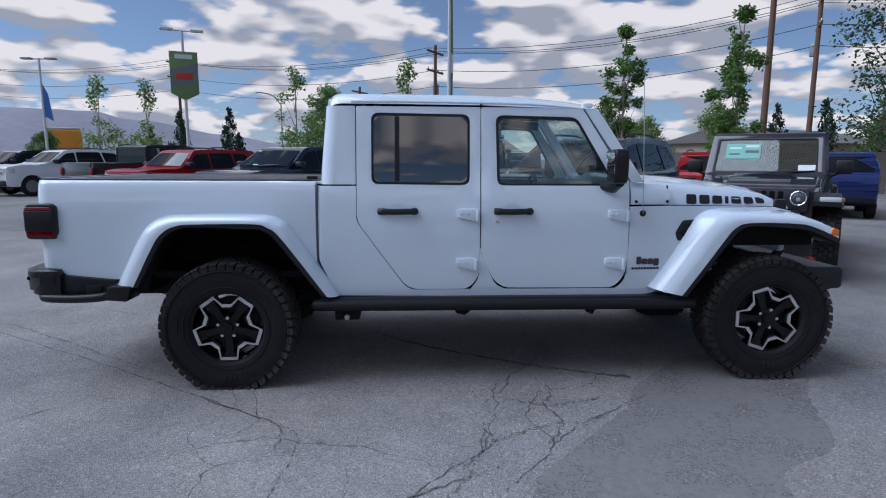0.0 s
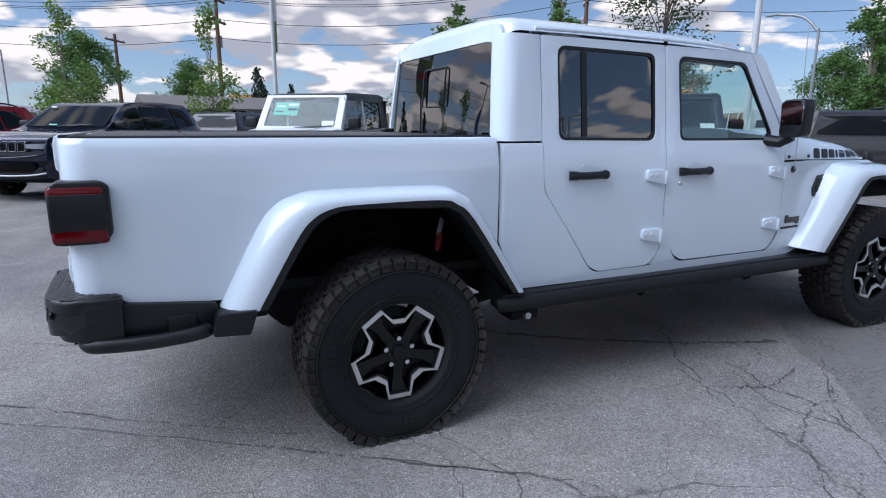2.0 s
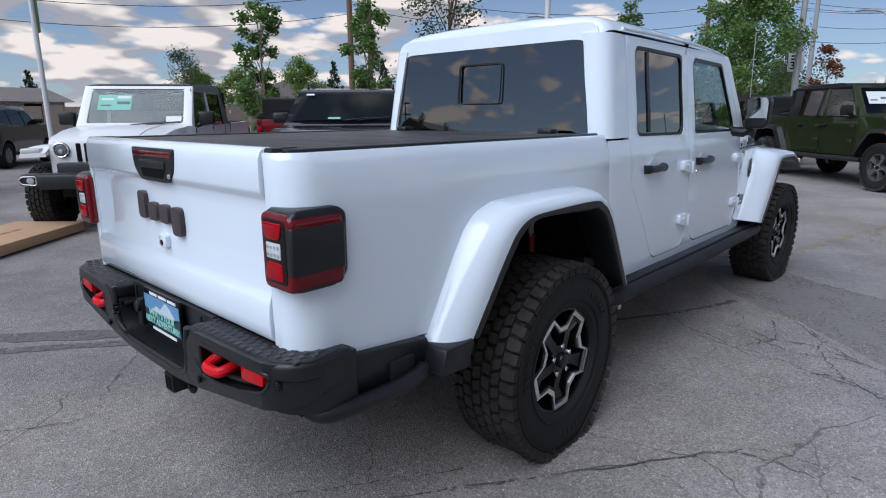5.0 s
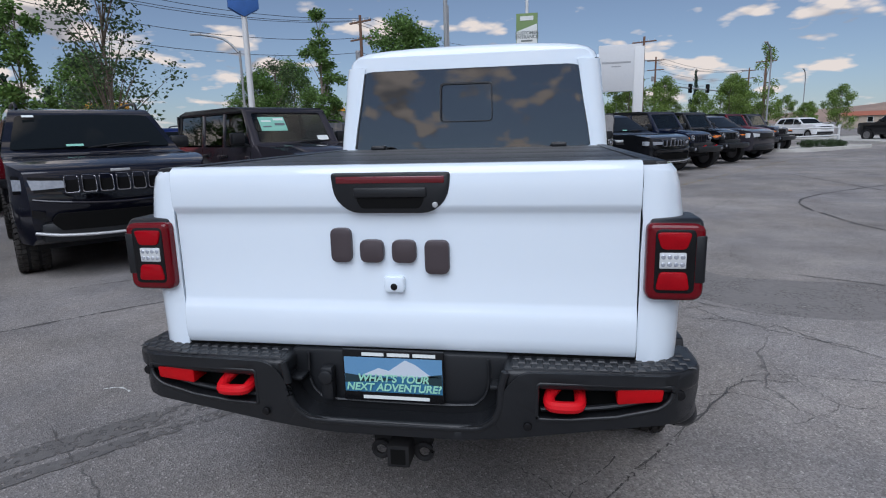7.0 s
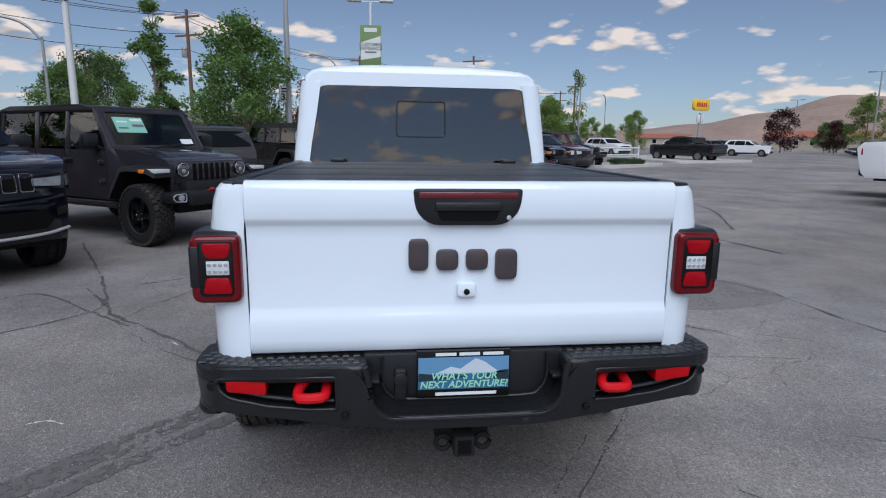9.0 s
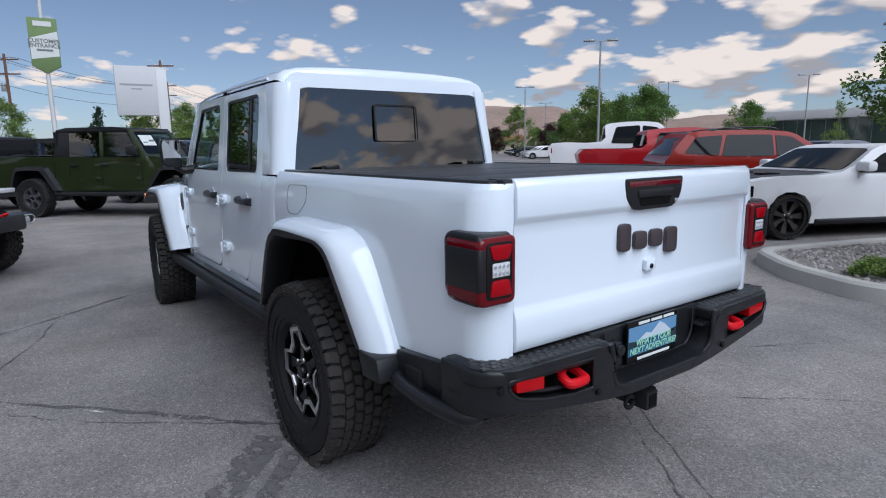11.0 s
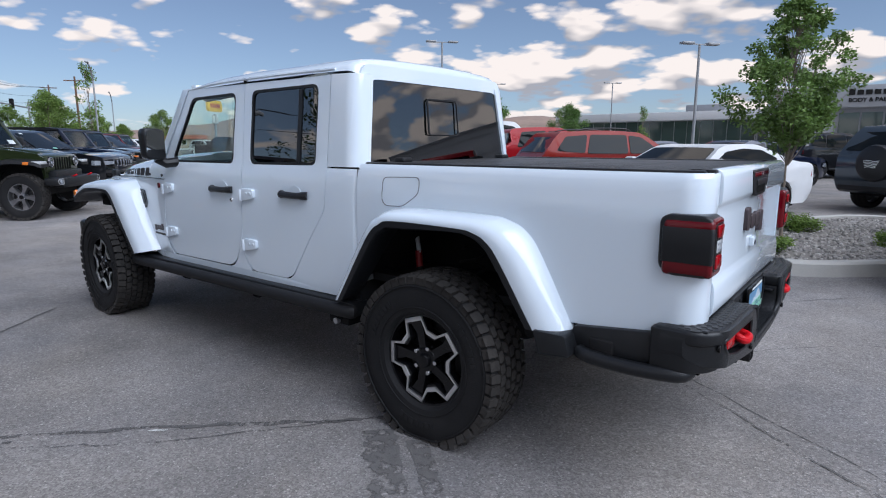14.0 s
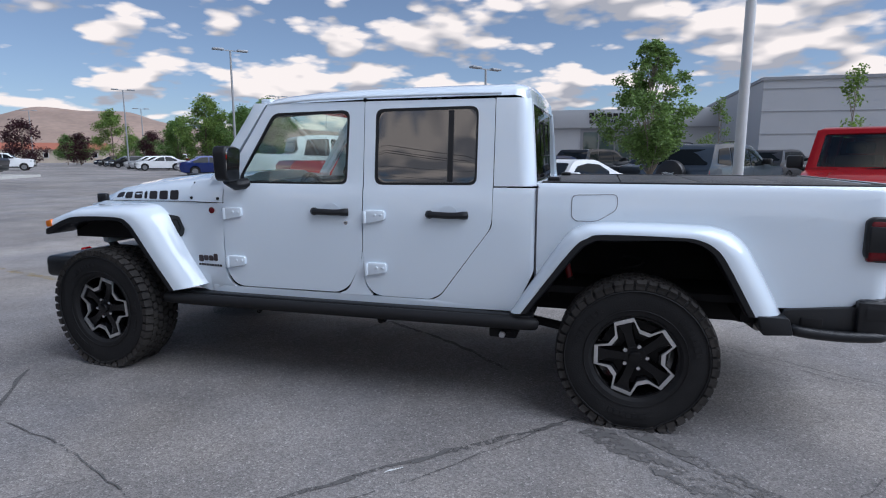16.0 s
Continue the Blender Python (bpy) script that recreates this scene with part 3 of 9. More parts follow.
    v = part("fender_vent", panel(vent, lambda u, z, dd: fen(u, z, dd - 0.006), 0.02, lip=0.004), BLACK, truck, "black plastic fender vent")
    inner = [(2.975 + (x - 2.975) * 0.62, 0.975 + (z - 0.975) * 0.62) for x, z in vent]
    part("vent_insert", panel(inner, lambda u, z, dd: fen(u, z, dd - 0.010), 0.01, lip=0.002), GLOSSBLACK, v)
    # badges as plain blocks
    bx = 2.628
    for i, (w, lo, hi) in enumerate(((0.030, 0.752, 0.800), (0.036, 0.752, 0.786), (0.036, 0.752, 0.786), (0.036, 0.742, 0.786))):
        x0 = bx if sgn < 0 else bx
        blk = rounded([(x0, lo), (x0 + w, lo), (x0 + w, hi), (x0, hi)], 0.008, 2)
        part("badge_block", panel(blk, lambda u, z, dd: fen(u, z, dd - 0.005), 0.006, lip=0.002), EMBLEM, truck, "dark red-edged badge block")
        bx += w + 0.005
    for i in range(9):
        x0 = 2.598 + i * 0.0215
        part("badge_bar", panel([(x0, 0.716), (x0 + 0.016, 0.716), (x0 + 0.016, 0.730), (x0, 0.730)], lambda u, z, dd: fen(u, z, dd - 0.003), 0.004, lip=0.0), DECAL, truck)
    trail = cyl(0.021, 0.021, 0.006, Matrix.Translation(fen(2.655, 1.085, -0.004)) @ pose(0, 0, 0, 90), 20, 0.002)
    part("antenna_base" if sgn < 0 else "round_badge", trail, BLACK if sgn < 0 else DARKRED, truck)
    # flares: painted shell, black trim below it
    A = [(-0.682, 0.640), (-0.532, 0.930), (-0.455, 1.028), (-0.37, 1.068), (-0.25, 1.083), (0.21, 1.083), (0.335, 1.055), (0.425, 0.975), (0.695, 0.560)]
    B = [(-0.540, 0.640), (-0.392, 0.905), (-0.328, 0.982), (-0.258, 1.016), (-0.16, 1.027), (0.195, 1.027), (0.28, 1.005), (0.365, 0.932), (0.622, 0.570)]
    A2 = [(2.700, 0.600), (2.845, 0.800), (2.965, 1.000), (3.060, 1.088), (3.20, 1.115), (3.62, 1.100), (3.76, 1.072), (3.875, 1.030), (3.900, 0.985)]
    B2 = [(2.905, 0.560), (3.045, 0.760), (3.150, 0.915), (3.215, 0.995), (3.31, 1.030), (3.62, 1.025), (3.74, 1.000), (3.86, 0.950), (3.905, 0.930)]
    for nm, a, b, yo, inn in (("rear_flare", A, B, 0.925, 0.80), ("front_flare", A2, B2, 0.915, 0.72)):
        a, b = smooth_line([Vector((*p, 0)) for p in a], 4), smooth_line([Vector((*p, 0)) for p in b], 4)
        secs, trim = [], []
        full = yo
        for p, q in zip(a, b):
            d = (p - q)
            yo = full - (0.09 * max(0.0, 0.93 - q.y) if nm == "rear_flare" else 0.03 * max(0.0, 0.9 - q.y))
            row = [p + Vector((0, 0, 0)), p * 0.985 + q * 0.015, p * 0.80 + q * 0.20, p * 0.55 + q * 0.45, p * 0.25 + q * 0.75, q]
            ys = [inn - 0.02, inn + 0.014, 0.5 * (inn + yo) + 0.012, yo - 0.012, yo, yo]
            n = d.normalized()
            ring = [(v.x, sgn * y, v.y) for v, y in zip(row, ys)]
            q2 = q + n * 0.010
            ring += [(q2.x, sgn * (yo - 0.03), q2.y), (q2.x, sgn * (inn - 0.02), q2.y)]
            secs.append(ring)
            q3, q4 = q + n * 0.004, q - n * 0.034
            trim.append([(q3.x, sgn * (yo - 0.010), q3.y), (q3.x, sgn * (yo + 0.004), q3.y), (q4.x + n.x * 0.008, sgn * (yo + 0.004), q4.y + n.y * 0.008), (q4.x, sgn * (yo - 0.006), q4.y), (q4.x, sgn * (inn - 0.02), q4.y), (q4.x + n.x * 0.02, sgn * (inn - 0.02), q4.y + n.y * 0.02)])
        fl = part(nm, loft(secs), WHITE, truck, angle=50)
        # dark liner that closes the arch behind the trim
        lin = []
        for p, q in zip(a, b):
            n = (p - q).normalized()
            e, g = q + n * 0.012, q + n * 0.030
            lin.append([(e.x, sgn * 0.22, e.y), (e.x, sgn * (inn - 0.01), e.y), (g.x, sgn * (inn - 0.01), g.y), (g.x, sgn * 0.22, g.y)])
        part("arch_lining", loft(lin), DARK, truck)
        part("flare_trim", loft(trim), BLACK, fl, "black plastic trim", angle=50)
    part("corner_lamp", prism(rounded([(3.845, 0.955), (3.902, 0.948), (3.905, 0.990), (3.86, 1.005)], 0.008, 2), "y", sgn * 0.80, sgn * 0.918, 0.006), AMBER, truck, "amber side lamp")
    # black lower ends behind the rear wheel
    foot = rounded([(-0.692, 0.648), (-0.548, 0.648), (-0.580, 0.552), (-0.716, 0.562)], 0.010, 2)
    part("flare_foot", prism(foot, "y", sgn * 0.74, sgn * 0.912, 0.007), BLACK, truck)
    clad = rounded([(-1.07, 0.712), (-0.69, 0.672), (-0.655, 0.562), (-1.07, 0.562)], 0.01, 2)
    part("lower_cladding", prism(clad, "y", sgn * 0.70, sgn * 0.826, 0.010), BLACK, truck)
    bar = smooth_line([(-1.13, sgn * 0.79, 0.575), (-1.10, sgn * 0.835, 0.566), (-0.95, sgn * 0.855, 0.562), (-0.82, sgn * 0.856, 0.566), (-0.75, sgn * 0.850, 0.572), (-0.725, sgn * 0.835, 0.576)], 4)
    part("side_step_tube", sweep(bar, 0.028, 12), BLACK, truck)
    part("step_bracket", box(-0.86, -0.76, min(sgn * 0.60, sgn * 0.84), max(sgn * 0.60, sgn * 0.84), 0.575, 0.64, 0.01), DARK, truck)
    rail = smooth_line([(0.56, sgn * 0.845, 0.507), (0.62, sgn * 0.865, 0.508), (1.2, sgn * 0.868, 0.507), (2.2, sgn * 0.868, 0.504), (2.85, sgn * 0.865, 0.502), (3.0, sgn * 0.845, 0.500)], 4)
    part("rock_rail", sweep(rail, 0.036, 14), mat("rail_black", (0.012, 0.012, 0.013), 0.55, var=0.2, scale=8, spec=0.3), truck, "black steel rock rail", angle=45)
    part("rail_filler", box(0.57, 2.96, min(sgn * 0.72, sgn * 0.84), max(sgn * 0.72, sgn * 0.84), 0.465, 0.548, 0.012), BLACK, truck)
    for x in (0.68, 1.45, 2.3):
        part("rail_bracket", sweep([(x, sgn * 0.84, 0.46), (x + 0.05, sgn * 0.78, 0.43), (x + 0.14, sgn * 0.62, 0.45)], 0.016, 8), DARK, truck)
    part("bed_rail_cap", box(-1.120, 0.545, min(sgn * 0.70, sgn * 0.746), max(sgn * 0.70, sgn * 0.746), 1.268, 1.294, 0.008), BLACK, truck)
    part("cab_seam", prism([(0.550, 0.66), (0.568, 0.66), (0.568, 1.256), (0.550, 1.262)], "y", sgn * 0.70, sgn * 0.782), mat("gap_grey", (0.18, 0.19, 0.21), 0.6), truck)
    # tail lamp wrapped round the corner
    lamp = thing("tail_lamp", "", "")
    lamp.parent = truck
    lo = rounded([(-1.003, 0.958), (-1.003, 1.128), (-1.03, 1.146), (-1.160, 1.146), (-1.182, 1.130), (-1.182, 0.945), (-1.165, 0.928), (-1.04, 0.928)], [0.020, 0.020, 0.014, 0.02, 0.02, 0.02, 0.02, 0.03], 4)
    part("lamp_housing", prism(lo, "y", sgn * 0.70, sgn * 0.832, 0.012, 3), BLACK, lamp, "black lamp housing")
    rim = rounded([(sgn * 0.690, 0.927), (sgn * 0.838, 0.927), (sgn * 0.838, 1.135), (sgn * 0.690, 1.137)], [0.030, 0.034, 0.030, 0.022], 6)
    part("lamp_body", prism(rim, "x", -1.186, -1.016, 0.022, 5), BEZEL, lamp, "dark red lamp body", angle=45)
    back = rounded([(sgn * 0.711, 0.950), (sgn * 0.812, 0.950), (sgn * 0.812, 1.120), (sgn * 0.711, 1.121)], 0.016, 4)
    part("lamp_back", prism(back, "x", -1.178, -1.1880, 0.002), GLOSSBLACK, lamp)
    for z0, z1, ia, ib in ((1.068, 1.113, 0.012, 0.0), (0.958, 1.008, 0.0, 0.010)):
        lens = rounded([(sgn * (0.714 + ia), z0), (sgn * (0.801 - ia), z0), (sgn * (0.802 - ib), z1), (sgn * (0.713 + ib), z1)], 0.012, 3)
        part("lamp_lens", prism(lens, "x", -1.1925, -1.178, 0.005), REDLENS, lamp, "red lamp lens")
    clear = part("lamp_lens", box(-1.1905, -1.178, min(sgn * 0.722, sgn * 0.790), max(sgn * 0.722, sgn * 0.790), 1.016, 1.060, 0.004, 2), CLEARLENS, lamp, "clear reversing lens")
    for k in range(4):
        for j in range(2):
            part("lens_cell", cyl(0.0068, 0.0045, 0.0016, pose(-1.191, sgn * (0.732 + k * 0.016), 1.028 + j * 0.020, 0, -90), 8), LAMPGLASS, clear)
    wrap = rounded([(-1.014, sgn * 0.79), (-1.187, sgn * 0.812), (-1.1875, sgn * 0.8405), (-1.014, sgn * 0.8385)], [0.004, 0.003, 0.024, 0.012], 7)
    part("side_cover", prism(wrap, "z", 0.978, 1.103, 0.003, 2), BLACK, lamp, "black side cover", angle=45)

# tailgate
tg = part("tailgate", prism([(-1.128, 1.298), (-1.150, 1.297), (-1.163, 1.288), (-1.169, 1.270), (-1.171, 1.230), (-1.1705, 1.186), (-1.168, 1.176), (-1.158, 1.164), (-1.1545, 1.154), (-1.1535, 1.120), (-1.153, 1.02), (-1.154, 0.905), (-1.156, 0.893), (-1.163, 0.876), (-1.167, 0.862), (-1.169, 0.835), (-1.1695, 0.80), (-1.167, 0.775), (-1.158, 0.755), (-1.10, 0.748), (-1.10, 1.29)], "y", -0.6768, 0.6768, 0.003), WHITE, truck, angle=50)
for s in (-1, 1):
    part("tailgate_seam", box(-1.1480, -1.02, min(s * 0.6770, s * 0.6805), max(s * 0.6770, s * 0.6805), 0.750, 1.280), SEAM, truck)
bez = rounded([(0.172, 1.276), (0.165, 1.205), (0.118, 1.162), (-0.118, 1.162), (-0.165, 1.205), (-0.172, 1.276)], [0.012, 0.03, 0.03, 0.03, 0.03, 0.012], 3)
hb = part("tailgate_handle", prism(bez, "x", -1.150, -1.1755, 0.005), BLACK, tg, "black tailgate handle bezel")
part("brake_lamp", box(-1.1785, -1.16, -0.155, 0.155, 1.246, 1.266, 0.003), DARKRED, hb, "red high brake lamp strip")
part("handle_pocket", prism(rounded([(0.10, 1.208), (0.085, 1.176), (-0.085, 1.176), (-0.10, 1.208)], 0.01, 2), "x", -1.16, -1.1765), SEAM, hb)
part("handle_grip", box(-1.182, -1.165, -0.105, 0.105, 1.206, 1.236, 0.006), BLACK, hb)
part("tailgate_lock", cyl(0.008, 0.008, 0.008, pose(-1.176, -0.128, 1.186, 0, 90), 14, 0.002), STEEL, hb)
yy = 0.185
for i, (w, lo, hi) in enumerate(((0.062, 1.018, 1.118), (0.070, 1.018, 1.084), (0.070, 1.018, 1.084), (0.070, 0.986, 1.084))):
    ol = rounded([(yy, lo), (yy - w, lo), (yy - w, hi), (yy, hi)], 0.02, 3)
    part("emblem_block", panel(ol, lambda u, z, dd: Vector((-1.170 + dd, u, z)), 0.018, lip=0.004), EMBLEM, tg, "dark grey raised emblem block")
    yy -= w + 0.025
cam_h = part("rear_camera", prism(rounded([(-0.030, 0.930), (0.030, 0.930), (0.030, 0.978), (-0.030, 0.978)], 0.008, 2), "x", -1.15, -1.172, 0.007), WHITE, tg)
part("camera_lens", cyl(0.010, 0.010, 0.010, pose(-1.1705, 0, 0.948, 0, 90), 16, 0.002), GLOSSBLACK, cam_h)
part("bed_floor", box(-1.10, 0.54, -0.70, 0.70, 0.66, 0.70), DARK, truck)
part("bed_front", box(0.50, 0.548, -0.74, 0.74, 1.07, 1.27), WHITE, truck)
part("bed_bulkhead", box(0.50, 0.548, -0.60, 0.60, 0.60, 1.07), DARK, truck)
# folding bed cover in four panels
cov = part("bed_cover", box(-1.145, 0.545, -0.705, 0.705, 1.262, 1.274, 0.004), COVER, truck, "black folding vinyl bed cover")
for i in range(4):
    x0 = -1.150 + i * 0.425
    part("cover_panel", box(x0, x0 + 0.418, -0.702, 0.702, 1.268, 1.2885, 0.006), COVER, cov)
part("cover_edge", box(-1.148, -1.105, -0.712, 0.712, 1.270, 1.297, 0.006), BLACK, cov, "black rubber edge")
for s in (-1, 1):
    part("cover_latch", box(0.46, 0.53, s * 0.50 - 0.04, s * 0.50 + 0.04, 1.284, 1.312, 0.01), BLACK, cov)
    part("cover_strap", box(-1.10, -1.06, s * 0.68 - 0.02, s * 0.68 + 0.02, 1.287, 1.297, 0.002), BLACK, cov)
# cab: roof, rear wall, rear window
prof = [(0.0, 1.861), (0.30, 1.858), (0.50, 1.849), (0.60, 1.839), (0.655, 1.823), (0.690, 1.797), (0.704, 1.768)]
secs = []
for x, dz, sy in ((0.630, -0.095, 0.945), (0.630, -0.060, 0.950), (0.633, -0.038, 0.958), (0.645, -0.018, 0.974), (0.668, -0.007, 0.993), (0.71, -0.001, 1.003), (1.0, 0.0, 1.008), (1.6, -0.004, 1.008), (1.9, -0.014, 1.008), (2.15, -0.034, 1.006), (2.28, -0.052, 1.005), (2.335, -0.070, 1.0), (2.36, -0.092, 0.99)):
    half = [(y * sy, max(z + dz * (1.0 if z > 1.80 else 0.8), 1.752)) for y, z in prof]
    bow = 0.018 * max(0.0, 1 - (x - 0.630) / 0.08)
    ring = [(x + bow * (y / 0.7) ** 4, y, z) for y, z in half] + [(x + bow * (y / 0.7) ** 4, -y, z) for y, z in half[:0:-1]]
    secs.append(ring)
roof = part("roof", loft(secs), WHITE, truck, "white hard top", angle=50)
for s in (-1, 1):
    g = smooth_line([(0.78, s * 0.716, 1.779), (1.2, s * 0.722, 1.781), (1.9, s * 0.722, 1.772), (2.26, s * 0.715, 1.748)], 4)
    part("rain_gutter", sweep(g, 0.008, 8), WHITE, roof)
    part("roof_seam", box(1.594, 1.602, min(s * 0.690, s * 0.728), max(s * 0.690, s * 0.728), 1.755, 1.785), SEAM, roof)
wall = rounded([(-0.712, 1.262), (0.712, 1.262), (0.668, 1.805), (-0.668, 1.805)], [0.01, 0.01, 0.07, 0.07], 6)
whole = rounded([(-0.690, 1.284), (0.690, 1.284), (0.640, 1.728), (-0.640, 1.728)], [0.05, 0.05, 0.09, 0.09], 5)


def rear_wall(u, z, depth):
    return Vector((0.575 + 0.085 * (z - 1.262) + 0.018 * (u / 0.7) ** 4 + depth, u, z))


part("rear_wall", panel(wall, rear_wall, 0.03, [whole], cuts_u=[-0.6, -0.4, 0.4, 0.6], lip=0.006), WHITE, truck)
rw = part("rear_window", panel(whole, lambda u, z, dd: rear_wall(u, z, dd + 0.004), 0.005, lip=0.0), PRIVACY, truck, "dark privacy glass rear window")
s0 = rounded([(-0.135, 1.435), (0.165, 1.435), (0.162, 1.650), (-0.133, 1.650)], 0.025, 3)
s1 = rounded([(-0.131, 1.439), (0.155, 1.439), (0.152, 1.641), (-0.129, 1.641)], 0.02, 3)
part("slider_seal", panel(s0, lambda u, z, dd: rear_wall(u, z, dd - 0.003), 0.008, [s1], lip=0.0), BLACK, rw, "black sliding pane seal")
w2 = [(x * 0.965, 1.506 + (z - 1.506) * 0.955) for x, z in whole]
part("window_border", panel(whole, lambda u, z, dd: rear_wall(u, z, dd + 0.012), 0.004, [w2], lip=0.0), SEAM, rw)
part("window_base", box(0.545, 0.59, -0.69, 0.69, 1.262, 1.280, 0.004), WHITE, truck)
# windscreen
ws = rounded([(-0.66, 1.31), (0.66, 1.31), (0.63, 1.772), (-0.63, 1.772)], 0.04, 3)
part("windscreen", panel(ws, lambda u, z, dd: Vector((2.635 - (z - 1.29) * 0.66 - dd - 0.04 * (u / 0.66) ** 2, u, z)), 0.006, cuts_u=[-0.4, -0.2, 0, 0.2, 0.4], lip=0), CLEAR, truck, "clear windscreen glass")
part("header_rail", box(2.27, 2.34, -0.66, 0.66, 1.762, 1.79, 0.01), WHITE, truck)
# hood with a raised middle
secs = []
for x, w, z in ((2.60, 0.700, 1.295), (2.70, 0.705, 1.297), (2.85, 0.700, 1.290), (3.1, 0.680, 1.274), (3.4, 0.648, 1.243), (3.6, 0.620, 1.208), (3.70, 0.600, 1.175), (3.745, 0.585, 1.120)):
    half = [(0.0, z + 0.030), (0.20, z + 0.029), (0.34, z + 0.022), (0.40, z + 0.004), (w * 0.84, z - 0.008), (w * 0.94, z - 0.030), (w, z - 0.075), (w + 0.012, 1.135 - 0.02 * max(0, x - 2.85))]
    secs.append([(x, y, q) for y, q in half] + [(x, -y, q) for y, q in half[:0:-1]])
HOOD = [(2.60, 0.700, 1.295), (2.70, 0.705, 1.297), (2.85, 0.700, 1.290), (3.1, 0.680, 1.274), (3.4, 0.648, 1.243), (3.6, 0.620, 1.208), (3.70, 0.600, 1.175), (3.745, 0.585, 1.120)]


def flank(x, zz, side, out):
    """A place on the hood's flank at height zz, out from the skin."""
    w = lerp_table([(a, b) for a, b, c in HOOD], x)
    z = lerp_table([(a, c) for a, b, c in HOOD], x)
    rows = sorted([(1.135 - 0.02 * max(0, x - 2.85), w + 0.012), (z - 0.075, w), (z - 0.030, w * 0.94), (z - 0.008, w * 0.84)])
    return Vector((x, side * (lerp_table(rows, zz) + out), zz + out * 0.3))


hood = part("hood", loft(secs), WHITE, truck, "white hood with raised centre", angle=35)
for s in (-1, 1):
    part("hood_seam", panel([(2.846, 1.14), (2.852, 1.14), (2.852, 1.262), (2.846, 1.262)], lambda u, z, dd: Vector((u, s * (0.726 - 0.3 * max(0, z - 1.17) - dd + 0.002), z)), 0.01, lip=0), SEAM, hood)
    wx = 2.985
    for i in range(7):
        w = 0.072 if i != 3 else 0.026
        hi = 1.204 - 0.05 * (wx - 2.985)
        q = [(wx, 1.140), (wx + w, 1.138), (wx + w, hi - 0.05 * w), (wx, hi)]
        part("hood_decal", panel(rounded(q, 0.012, 2), lambda u, z, dd: flank(u, z, s, 0.003 - dd), 0.003, cuts_v=[1.16, 1.18], lip=0), DECAL, hood, "black block of a hood decal")
        wx += w + 0.022
    part("hood_latch", box(3.62, 3.70, s * 0.655 - 0.02, s * 0.655 + 0.02, 1.10, 1.17, 0.012), BLACK, hood, "black hood latch")
for y0 in (-0.28, 0.16):
    part("hood_vent", box(3.05, 3.25, y0, y0 + 0.12, 1.290, 1.303, 0.004), BLACK, hood)
# grille, lamps and front bumper
gr = part("grille", box(3.70, 3.765, -0.60, 0.60, 0.80, 1.125, 0.02), WHITE, truck)
for i in range(7):
    y0 = (i - 3) * 0.098
    part("grille_slot", box(3.755, 3.772, y0 - 0.034, y0 + 0.034, 0.86, 1.08, 0.012), SEAM, gr)
for s in (-1, 1):
    hl = part("headlamp", cyl(0.095, 0.085, 0.05, pose(3.775, s * 0.47, 1.0, 0, 90), 24, 0.01), CHROME, gr)
    part("headlamp_lens", cyl(0.082, 0.07, 0.02, pose(3.805, s * 0.47, 1.0, 0, 90), 24, 0.005), CLEARLENS, hl)
    part("wheel_well", box(3.05, 3.88, min(s * 0.35, s * 0.70), max(s * 0.35, s * 0.70), 0.86, 1.02), DARK, truck)
    part("inner_fender", box(-0.50, 0.55, min(s * 0.45, s * 0.76), max(s * 0.45, s * 0.76), 1.035, 1.07), DARK, truck)
    part("arch_roof", box(-0.55, 0.62, min(s * 0.25, s * 0.745), max(s * 0.25, s * 0.745), 1.045, 1.24), DARK, truck)
    part("arch_inner_wall", box(-0.62, 0.66, min(s * 0.24, s * 0.30), max(s * 0.24, s * 0.30), 0.62, 1.10), DARK, truck)
    part("front_arch_roof", box(2.98, 3.74, min(s * 0.30, s * 0.64), max(s * 0.30, s * 0.64), 1.0, 1.10), DARK, truck)
    part("arch_liner", box(-0.62, -0.50, min(s * 0.45, s * 0.78), max(s * 0.45, s * 0.78), 0.58, 0.95), DARK, truck)
    part("arch_liner_front", box(0.58, 0.66, min(s * 0.45, s * 0.79), max(s * 0.45, s * 0.765), 0.50, 0.88), DARK, truck)
fb = part("front_bumper", box(3.80, 4.075, -0.70, 0.70, 0.54, 0.72, 0.03, 3), BLACK, truck, "black front bumper", angle=60)
part("bumper_end", box(3.76, 4.02, -0.86, 0.86, 0.585, 0.735, 0.035, 3), BLACK, fb)
part("bumper_hoop", sweep(smooth_line([(3.78, -0.45, 0.72), (3.86, -0.42, 0.86), (3.88, 0, 0.90), (3.86, 0.42, 0.86), (3.78, 0.45, 0.72)], 4), 0.03, 10), BLACK, fb)
for s in (-1, 1):
    part("front_hook", sweep([(3.98, s * 0.50 - 0.03, 0.70), (4.03, s * 0.50 - 0.028, 0.73), (4.03, s * 0.50 + 0.028, 0.73), (3.98, s * 0.50 + 0.03, 0.70)], 0.014, 8), HOOKRED, fb, "red tow hook")

# rear bumper: two wings with step pads, a lower centre with the plate
PADM = mat("step_pad_rubber", (0.020, 0.021, 0.023), 0.42, var=0.2, spec=0.5)
rb = thing("rear_bumper", "", "")
rb.parent = truck
pockets = []


def wing(u, z, dd):
    """The bumper's face: bowed in plan, drawn in towards its ends and its lower edge."""
    a = abs(u)
    return Vector((-1.264 + 0.022 * (a / 0.78) ** 2 + 9.0 * max(0, a - 0.74) ** 2 + 0.16 * max(0, 0.62 - z) + dd, u, z))


